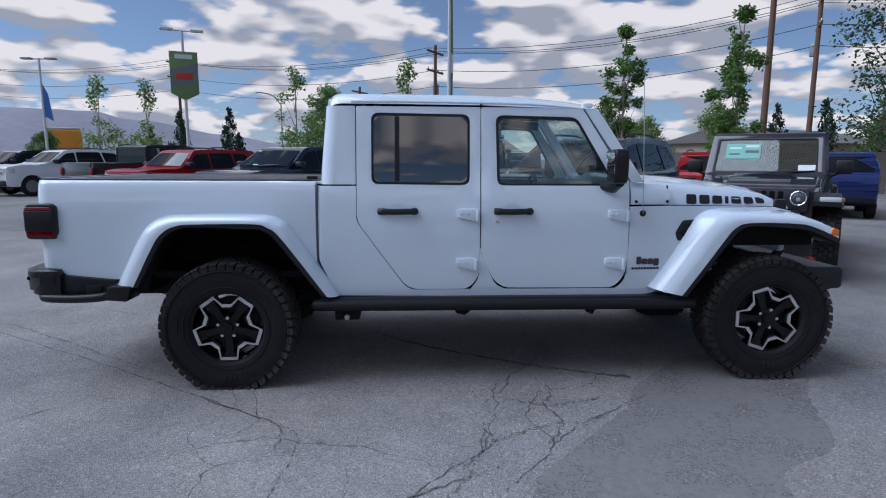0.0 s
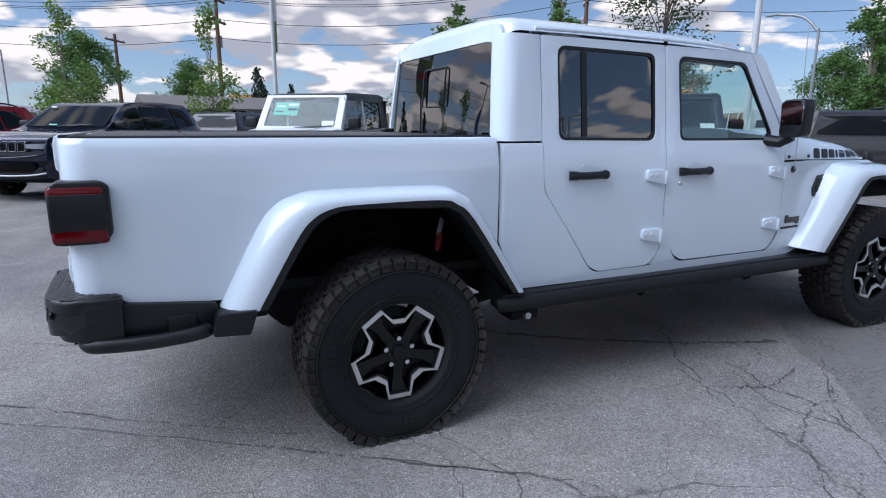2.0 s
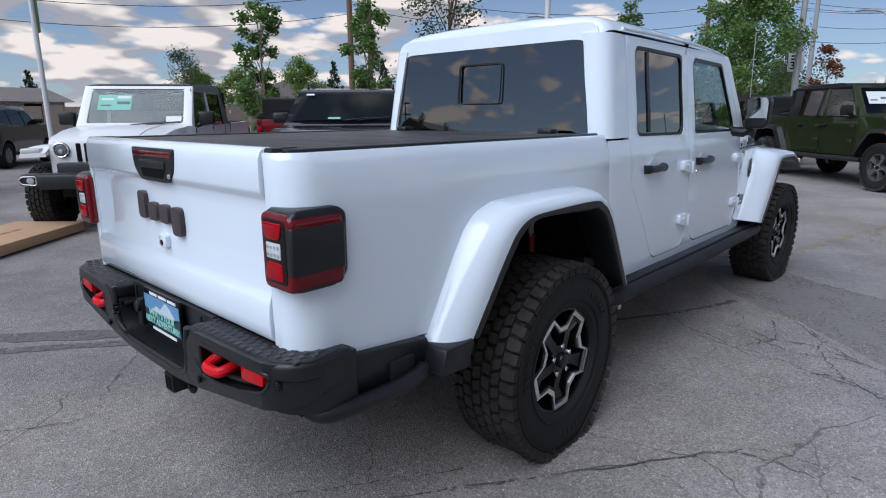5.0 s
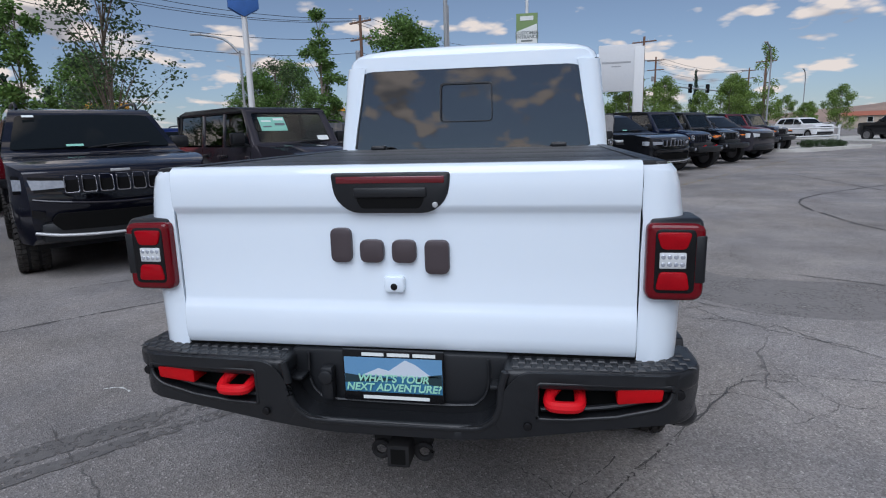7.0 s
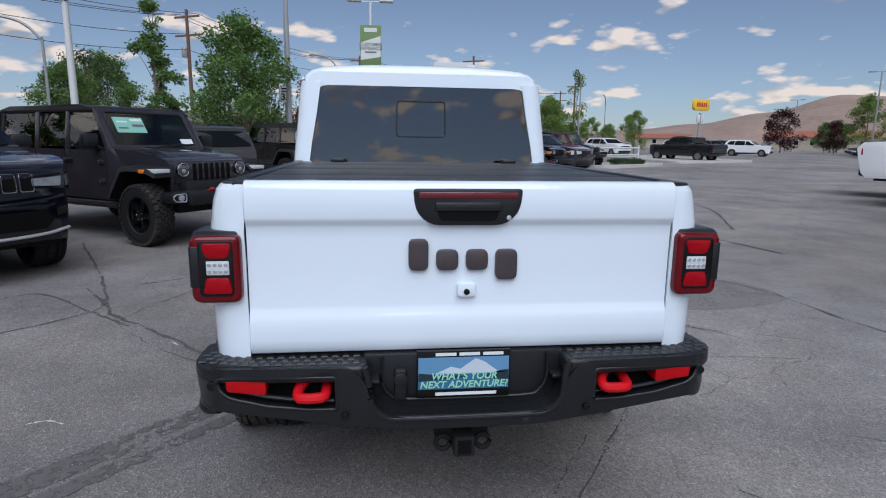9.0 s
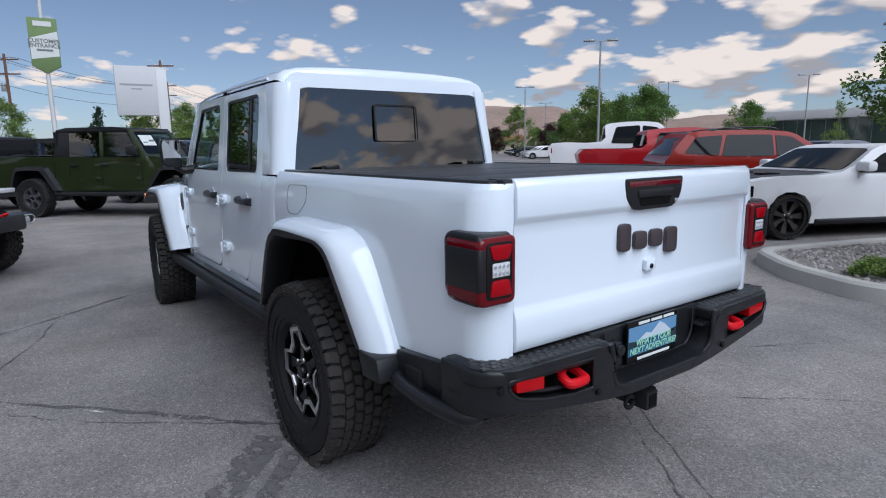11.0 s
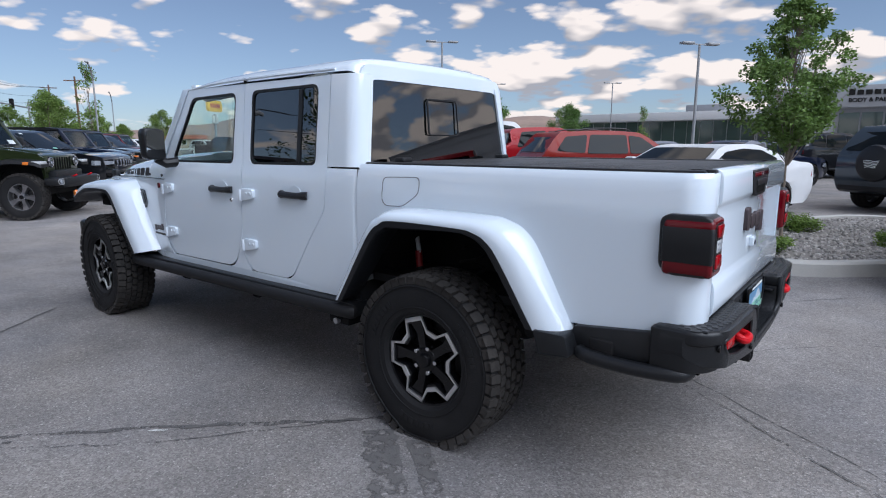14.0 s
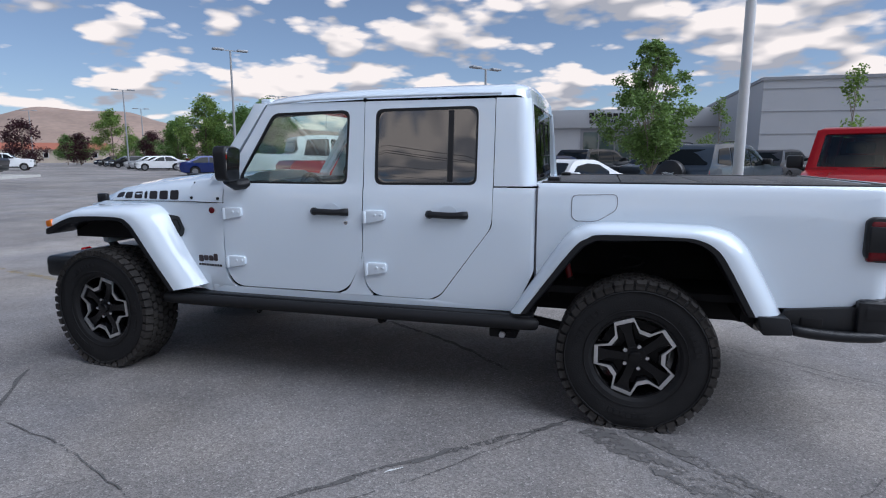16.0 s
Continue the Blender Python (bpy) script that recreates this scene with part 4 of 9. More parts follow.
for s in (-1, 1):
    lo = lambda a, b: (min(s * a, s * b), max(s * a, s * b))
    top = rounded([(s * 0.315, -1.255), (s * 0.315, -1.10), (s * 0.832, -1.00), (s * 0.850, -1.02), (s * 0.854, -1.165), (s * 0.785, -1.236)], [0.03, 0.0, 0.01, 0.01, 0.06, 0.05], 4)
    tb = prism([(b, a) for a, b in top], "z", 0.685, 0.742, 0.020, 4)
    part("bumper_top", tb, BLACK, rb, angle=45)
    pocket = rounded([(s * 0.410, 0.708), (s * 0.766, 0.708), (s * 0.764, 0.676), (s * 0.735, 0.646), (s * 0.62, 0.618), (s * 0.50, 0.604), (s * 0.408, 0.602)], [0.012, 0.012, 0.015, 0.02, 0.0, 0.0, 0.012], 3)
    pockets.append(pocket)
    part("pocket_rib", sweep(smooth_line([wing(s * y, z, 0.03) for y, z in ((0.42, 0.622), (0.52, 0.626), (0.63, 0.640), (0.72, 0.664), (0.75, 0.69))], 3), 0.008, 8), BLACK, rb)
    endp = rounded([(s * 0.745, -1.215), (s * 0.745, -1.12), (s * 0.80, -1.00), (s * 0.850, -1.00), (s * 0.855, -1.13), (s * 0.805, -1.195)], [0.01, 0, 0.01, 0.01, 0.04, 0.03], 4)
    part("bumper_end", prism([(b, a) for a, b in endp], "z", 0.585, 0.735, 0.018, 3), BLACK, rb, angle=45)
    part("bumper_bolt", cyl(0.012, 0.012, 0.012, pose(-1.258, s * 0.385, 0.582, 0, 90), 12, 0.003), GLOSSBLACK, rb)
    part("bumper_back", box(-1.165, -1.10, *lo(0.33, 0.80), 0.57, 0.72), SEAM, rb)
    part("park_sensor", cyl(0.014, 0.014, 0.01, Matrix.Translation(wing(s * 0.785, 0.680, 0.0)) @ pose(0, 0, 0, 0, 90), 14, 0.002), GLOSSBLACK, rb)
    part("reflector", prism(rounded([(s * 0.622, 0.698), (s * 0.742, 0.700), (s * 0.738, 0.664), (s * 0.622, 0.650)], [0.008, 0.008, 0.008, 0.008], 3), "x", -1.240, -1.17, 0.004), mat("red_reflector", (0.42, 0.003, 0.006), 0.2, spec=0.2, var=0.1, scale=60), rb, "red reflector")
    hk = smooth_line([(-1.16, s * 0.485 - 0.040, 0.664), (-1.215, s * 0.485 - 0.042, 0.654), (-1.252, s * 0.485 - 0.036, 0.646), (-1.260, s * 0.485 - 0.01, 0.645), (-1.260, s * 0.485 + 0.02, 0.645), (-1.252, s * 0.485 + 0.040, 0.647), (-1.220, s * 0.485 + 0.040, 0.662), (-1.19, s * 0.485 + 0.01, 0.690)], 3)
    part("tow_hook", sweep(hk, 0.0165, 10), HOOKRED, rb, "red tow hook")
    # studs of the step pad
    pad = bmesh.new()
    for i in range(15):
        for j in range(5):
            y = 0.350 + i * 0.0335 + (j % 2) * 0.01675
            x = -1.222 + j * 0.029 + max(0, y - 0.66) * 0.26
            if y > 0.828 or x > -1.075:
                continue
            cyl(0.0165, 0.011, 0.0036, pose(x, s * y, 0.7448, 0, 0, 45), 4, 0, pad)
    tagged(part("step_pad", pad, PADM, rb, "black studded step pad", angle=10), kind="stuff")
    part("pad_base", prism([(b, a) for a, b in rounded([(s * 0.335, -1.243), (s * 0.335, -1.09), (s * 0.83, -1.035), (s * 0.845, -1.16), (s * 0.78, -1.222)], 0.02, 3)], "z", 0.735, 0.7435, 0.002), BLACK, rb)
part("bumper_centre", box(-1.172, -1.10, -0.33, 0.33, 0.545, 0.750, 0.010), BLACK, rb)
half_face = [(0.365, 0.738), (0.848, 0.738), (0.856, 0.70), (0.855, 0.640), (0.825, 0.612), (0.675, 0.590), (0.53, 0.568), (0.36, 0.540), (0.20, 0.522)]
half_r = [0.05, 0.02, 0.0, 0.02, 0.03, 0.05, 0.06, 0.08, 0.05]
recess = [(0.19, 0.563), (0.268, 0.577), (0.306, 0.624), (0.320, 0.690)]
face = [(-y, z) for y, z in recess[::-1]] + recess + half_face + [(-y, z) for y, z in half_face[::-1]]
face_r = [0.04, 0.05, 0.05, 0.03] + [0.03, 0.05, 0.05, 0.04] + half_r + half_r[::-1]
part("bumper_face", panel(rounded(face, face_r, 4), wing, 0.085, pockets, cuts_u=[q * g for g in (-1, 1) for q in (0.25, 0.45, 0.55, 0.66, 0.74, 0.78, 0.81, 0.835)], cuts_v=[0.62, 0.66], lip=0.018, seg=4), BLACK, rb, "moulded black bumper face with two lamp pockets", angle=55)
part("recess_rim", sweep(smooth_line([wing(u, z, 0.010) for u, z in [(-0.325, 0.735), (-0.313, 0.690)] + [(-y, z - 0.006) for y, z in recess[2::-1]] + [(y, z - 0.006) for y, z in recess[:3]] + [(0.313, 0.690), (0.325, 0.735)]], 4), 0.0125, 10), BLACK, rb, "rounded rim of the bumper's middle", angle=60)
for ol in pockets:
    part("pocket_rim", sweep([wing(u, z, 0.0035) for u, z in ol + ol[:1]], 0.0065, 8), BLACK, rb, angle=60)
part("lip_shelf", box(-1.225, -1.12, -0.27, 0.27, 0.518, 0.542, 0.010), BLACK, rb)
for s in (-1, 1):
    part("recess_rib", box(-1.225, -1.17, s * 0.298 - 0.02, s * 0.298 + 0.02, 0.668, 0.680, 0.004), BLACK, rb)
part("recess_line", sweep(smooth_line([(-1.183, 0.272, 0.742), (-1.183, 0.272, 0.66), (-1.183, 0.245, 0.612), (-1.183, 0.18, 0.596), (-1.183, -0.18, 0.596), (-1.183, -0.245, 0.612), (-1.183, -0.272, 0.66), (-1.183, -0.272, 0.742)], 3), 0.005, 6), BLACK, rb)
part("socket_cover", box(-1.205, -1.17, 0.192, 0.232, 0.598, 0.705, 0.010), BLACK, rb)
part("socket_cap", cyl(0.022, 0.022, 0.015, pose(-1.207, 0.212, 0.675, 0, 90), 16, 0.004), BLACK, rb)
part("tailgate_sill", box(-1.15, -1.05, -0.72, 0.72, 0.715, 0.752), SEAM, rb)
hr = part("hitch_receiver", box(-1.205, -0.95, -0.033, 0.036, 0.392, 0.464, 0.006), DARK, rb, "black hitch receiver")
part("receiver_hole", box(-1.207, -1.19, -0.021, 0.024, 0.404, 0.452), SEAM, hr)
part("hitch_bar", box(-1.14, -1.08, -0.09, 0.095, 0.425, 0.52, 0.01), DARK, hr)
for s in (-1, 1):
    part("chain_ring", sweep([(-1.15, s * 0.068 + 0.024 * math.cos(a), 0.420 + 0.024 * math.sin(a)) for a in arange(0, 2 * math.pi, 12)], 0.009, 6), DARK, hr)
# dealer plate: painted landscape and lettering
pl = part("dealer_plate", box(-1.198, -1.185, -0.144, 0.160, 0.603, 0.762, 0.003), GLOSSBLACK, rb, "dealer plate with mountain lake picture")
SKYP, SNOW, LAKE, PINE, LIME = (mat(n, c, 0.35) for n, c in (("plate_sky", (0.13, 0.28, 0.47)), ("plate_snow", (0.55, 0.61, 0.68)), ("plate_lake", (0.04, 0.16, 0.29)), ("plate_pine", (0.015, 0.035, 0.045)), ("plate_lime", (0.34, 0.66, 0.50))))
PX = -1.1985
part("plate_sky", box(PX, PX + 0.004, -0.139, 0.155, 0.682, 0.740), SKYP, pl)
part("plate_lake", box(PX, PX + 0.004, -0.139, 0.155, 0.632, 0.682), LAKE, pl)
for nm, ol, m in (("plate_peak", [(0.10, 0.685), (0.05, 0.708), (0.02, 0.700), (-0.03, 0.735), (-0.06, 0.722), (-0.10, 0.692), (-0.135, 0.685)], SNOW), ("plate_shore", [(0.154, 0.688), (0.10, 0.682), (0.03, 0.678), (0.0, 0.672), (0.154, 0.660)], PINE), ("plate_shore", [(-0.138, 0.695), (-0.138, 0.655), (-0.05, 0.675), (-0.10, 0.690)], PINE)):
    part(nm, prism(ol, "x", PX - 0.001, PX + 0.003), m, pl)


def lettering(text, size, x, y, z, rz, material, parent, name="lettering", shear=0.0, depth=0.0006, rx=90, wide=1.0, bold=0.0):
    cu = bpy.data.curves.new(name, "FONT")
    cu.body, cu.size, cu.align_x, cu.align_y, cu.extrude, cu.shear, cu.offset = text, size, "CENTER", "CENTER", depth, shear, bold
    tmp = new("tmp_text", cu)
    dg = bpy.context.evaluated_depsgraph_get()
    me = bpy.data.meshes.new_from_object(tmp.evaluated_get(dg))
    bpy.data.objects.remove(tmp)
    ob = new(name, me)
    me.materials.clear()
    me.materials.append(material)
    ob.parent = parent
    ob.matrix_basis = pose(x, y, z, rx, 0, rz) @ Matrix.Diagonal((wide, 1, 1, 1))
    return ob


lettering("WHAT'S YOUR", 0.032, PX - 0.003, 0.008, 0.676, -90, LIME, pl, shear=0.2, bold=0.0008)
lettering("NEXT ADVENTURE?", 0.032, PX - 0.003, 0.008, 0.648, -90, LIME, pl, shear=0.2, bold=0.0008)
for z, n in ((0.750, 3), (0.616, 1)):
    for i in range(n):
        w = 0.20 / n
        part("plate_bar", box(PX - 0.001, PX + 0.003, 0.10 - i * (w + 0.01) - w, 0.10 - i * (w + 0.01), z - 0.005, z + 0.005), PAPER, pl)

# mirrors
for s in (-1, 1):
    arm = part("mirror_arm", sweep([(2.40, s * 0.76, 1.262), (2.44, s * 0.83, 1.252), (2.455, s * 0.89, 1.290)], 0.035, 10), BLACK, truck)
    ol = rounded([(s * 0.850, 1.280), (s * 0.990, 1.280), (s * 1.000, 1.460), (s * 0.985, 1.492), (s * 0.855, 1.488)], [0.03, 0.04, 0.03, 0.03, 0.03], 4)
    mh = part("mirror_housing", prism(ol, "x", 2.385, 2.475, 0.026, 3), BLACK, arm, "black mirror housing", angle=50)
    mg = [(y * 0.88 + s * 0.111, z * 0.90 + 0.1385) for y, z in ol]
    gl = prism(mg, "x", 2.381, 2.390)
    for v in gl.verts:
        v.co.x -= (v.co.z - 1.385) * 0.11
    part("mirror_glass", gl, MIRROR, mh, "mirror glass")
part("antenna", sweep([(2.655, -0.800, 1.085), (2.645, -0.802, 1.30), (2.615, -0.80, 1.92)], 0.0025, 6), STEEL, truck, "thin steel antenna")
# fuel door on the left side only
fd = rounded([(0.375, 1.232), (0.375, 1.150), (0.270, 1.083), (0.160, 1.083), (0.135, 1.105), (0.135, 1.225)], [0.03] * 6, 4)
fi = [(0.255 + (x - 0.255) * 0.968, 1.16 + (z - 1.16) * 0.955) for x, z in fd]
bsl = bed_side(1)
part("fuel_door_gap", panel(fd, lambda u, z, dd: bsl(0.51 - u + 0.0, z, dd - 0.0015), 0.006, [fi], cuts_v=[1.14, 1.19], lip=0), mat("gap_grey", (0.18, 0.19, 0.21), 0.6), truck)

# interior: floor, dash, seats, steering wheel, roll bars
part("cab_floor", box(0.62, 2.72, -0.76, 0.76, 0.52, 0.56), DARK, truck)
part("firewall", box(2.62, 2.68, -0.70, 0.70, 0.50, 1.26), DARK, truck)
part("cab_back_trim", box(0.605, 0.64, -0.70, 0.70, 0.56, 1.27), DARK, truck)
part("dashboard", box(2.24, 2.58, -0.70, 0.70, 1.02, 1.265, 0.05, 3), SEAT, truck)
part("steering_wheel", sweep([(2.12 + 0.06 * math.sin(a), 0.36 + 0.185 * math.cos(a), 1.13 + 0.175 * math.sin(a)) for a in arange(0, 2 * math.pi, 24)], 0.016, 8), SEAT, truck)
part("centre_console", box(1.55, 2.3, -0.13, 0.13, 0.56, 0.90, 0.03), SEAT, truck)
for nm, x, ys in (("front_seat", 1.55, (-0.37, 0.37)), ("rear_seat", 0.98, (-0.38, 0.38))):
    for y in ys:
        st = part(nm, box(x, x + 0.52, y - 0.27, y + 0.27, 0.80, 0.95, 0.05, 3), SEAT, truck, "black leather seat")
        bk = box(-0.06, 0.08, -0.26, 0.26, 0.0, 0.62, 0.05, 3)
        bk.transform(pose(x - 0.02, y, 0.88, 0, -12, 0))
        part("backrest", bk, SEAT, st)
        hd = box(-0.05, 0.06, -0.13, 0.13, 0.0, 0.20, 0.045, 3)
        hd.transform(pose(x - 0.16, y, 1.46 if nm == "front_seat" else 1.33, 0, -8, 0))
        part("headrest", hd, SEAT, st)
for y in (-0.60, 0.60):
    part("roll_bar", sweep([(0.70, y, 1.70), (1.6, y, 1.745), (2.25, y, 1.71)], 0.035, 8), SEAT, truck)
    part("roll_post", sweep([(1.58, y * 1.04, 0.9), (1.58, y * 1.06, 1.3), (1.585, y, 1.74)], 0.05, 8), SEAT, truck)
part("roll_cross", sweep([(1.585, -0.60, 1.74), (1.585, 0.60, 1.74)], 0.035, 8), SEAT, truck)

# chassis
for y in (-0.42, 0.42):
    part("frame_rail", box(-1.0, 3.8, y - 0.04, y + 0.04, 0.50, 0.63, 0.01), DARK, truck)
for x in (0.0, 3.487):
    part("axle_tube", cyl(0.045, 0.045, 1.36, pose(x, 0, 0.40, 90), 16), DARK, truck)
    part("differential", cyl(0.13, 0.13, 0.20, pose(x, 0.05 if x < 1 else 0.30, 0.40, 0, 90), 20, 0.04), DARK, truck)
part("drive_shaft", cyl(0.035, 0.035, 2.3, pose(1.35, 0.05, 0.44, 0, 90), 12), DARK, truck)
part("transfer_case", box(1.5, 2.3, -0.22, 0.22, 0.38, 0.60, 0.04), DARK, truck)
part("skid_plate", box(0.75, 1.45, 0.05, 0.44, 0.37, 0.55, 0.03), DARK, truck)
part("muffler", cyl(0.09, 0.09, 0.46, pose(-0.62, 0.0, 0.52, 90), 18, 0.02), mat("muffler_steel", (0.20, 0.19, 0.18), 0.5, 0.8), truck)
part("tailpipe", sweep(smooth_line([(-0.62, 0.22, 0.53), (-0.60, 0.45, 0.55), (-0.56, 0.62, 0.575), (-0.60, 0.74, 0.56)], 4), 0.033, 12), MATS["muffler_steel"], truck, "stained steel tailpipe")
SHOCK = mat("shock_white", (0.6, 0.6, 0.6), 0.4)
for s in (-1, 1):
    sh = part("shock_absorber", sweep([(0.385, s * 0.50, 0.70), (0.41, s * 0.48, 0.80)], 0.020, 12), mat("shock_red", (0.30, 0.012, 0.016), 0.4), truck, "red shock absorber")
    part("shock_rod", sweep([(0.40, s * 0.485, 0.79), (0.43, s * 0.47, 0.88)], 0.013, 10), SHOCK, sh)
    part("shock_tube", sweep([(0.16, s * 0.60, 0.36), (0.385, s * 0.50, 0.71)], 0.022, 10), DARK, sh)
    part("coil_spring", sweep([(0.03 + 0.06 * math.cos(a), s * 0.50 + 0.06 * math.sin(a), 0.48 + 0.012 * a) for a in arange(0, 10 * math.pi, 60)], 0.009, 6), DARK, truck)
    part("control_arm", sweep([(0.05, s * 0.56, 0.36), (0.60, s * 0.52, 0.44), (0.80, s * 0.50, 0.46)], 0.028, 8), DARK, truck)
    part("arm_bolt", cyl(0.018, 0.018, 0.03, pose(0.74, s * 0.80, 0.415, 90), 8), STEEL, truck)
    part("arm_bracket", box(0.66, 0.82, s * 0.72 - 0.07, s * 0.72 + 0.07, 0.39, 0.47, 0.012), DARK, truck)
    part("front_shock", sweep([(3.42, s * 0.55, 0.45), (3.40, s * 0.50, 0.95)], 0.03, 10), DARK, truck)


# wheels ------------------------------------------------------------
def tyre_mesh(radius, width, bead, lugs, rows):
    h = width / 2
    pro = [(bead, -h * 0.78), (bead + 0.015, -h * 0.92), (radius * 0.72, -h * 1.0), (radius * 0.86, -h * 0.99), (radius * 0.945, -h * 0.90), (radius * 0.958, -h * 0.74), (radius * 0.962, 0.0), (radius * 0.958, h * 0.74), (radius * 0.945, h * 0.90), (radius * 0.86, h * 0.99), (radius * 0.72, h * 1.0), (bead + 0.015, h * 0.92), (bead, h * 0.78)]
    bm = lathe(pro, 72)
    bmesh.ops.remove_doubles(bm, verts=bm.verts, dist=1e-5)
    carcass, bm = bm, bmesh.new()
    # tread blocks: staggered, with slanted sides, and shoulder lugs
    rng = random.Random(5)
    for r in range(rows):
        c = (r - (rows - 1) / 2) / ((rows - 1) / 2)
        edge = abs(c) > 0.9
        for k in range(lugs):
            t = 2 * math.pi * (k + 0.5 * (r % 2) + rng.uniform(-0.06, 0.06)) / lugs
            bw = h * 2 / rows * (0.90 if edge else 0.88)
            bl = 2 * math.pi * radius / lugs * ((0.74 if (k + r) % 2 else 0.86) if not edge else (0.80 if k % 2 else 0.86))
            flip = 1 if (k + r) % 2 else -1
            shape = [(-0.5, -0.30), (-0.34, -0.5), (0.5, -0.42), (0.5, 0.28), (0.30, 0.5), (-0.5, 0.40)]
            if edge:
                shape = [(-0.5, -0.5), (0.42, -0.5), (0.5, -0.1), (0.42, 0.5), (-0.42, 0.5), (-0.5, 0.1)]
            slant = (0.22 if r % 2 else -0.22) + rng.uniform(-0.08, 0.08)
            ring = []
            for u, v in shape[:: flip]:
                v *= flip
                low, high = [], []
                for f, z in ((1.0, -0.024), (0.93, 0.0)):
                    x, y = u * bl * f + v * bw * slant, v * bw * f
                    if edge and v * c > 0:
                        z -= 0.020 if z < 0 else 0.016
                        y += 0.010 * (1 if c > 0 else -1)
                    (low if f == 1.0 else high).append((x, y, z))
                ring.append((low[0], high[0]))
            b = loft([[p[0] for p in ring], [p[1] for p in ring]])
            b.transform(Matrix.Rotation(-t, 4, "Y") @ Matrix.Translation((0, c * h * 0.80, radius)))
            join_raw(bm, b)
            if edge:
                b = bmesh.new()
                bmesh.ops.create_cube(b, size=1)
                for v in b.verts:
                    v.co = (v.co.x * bl * (0.8 if v.co.z > 0 else 0.5), c * (0.004 if v.co.y * c > 0 else -0.02), v.co.z * 0.055)
                b.transform(Matrix.Rotation(-t, 4, "Y") @ Matrix.Translation((0, c * h * 0.965, radius * 0.915)) @ Matrix.Rotation(-c * 0.30, 4, "X"))
                join_raw(bm, b)
    return carcass, bm


def join_raw(bm, other):
    vm = {}
    for v in other.verts:
        vm[v] = bm.verts.new(v.co)
    for f in other.faces:
        bm.faces.new([vm[v] for v in f.verts])
    other.free()


def star_band(r_out, r_in, a_out, a_in, width, y0, y1, n=5):
    outer, inner = [], []
    for k in range(n):
        t = 2 * math.pi * k / n + math.pi / 2
        for r, a in ((r_out, -a_out), (r_out, a_out), (r_in, math.pi / n - a_in), (r_in, math.pi / n + a_in)):
            outer.append((r * math.cos(t + a), r * math.sin(t + a)))
            inner.append(((r - width) * math.cos(t + a * (1.0 if r == r_out else 1.0)), (r - width) * math.sin(t + a)))
    return panel(outer, lambda u, z, dd: Vector((u, y1 - dd, z)), y1 - y0, [inner], lip=0.002)


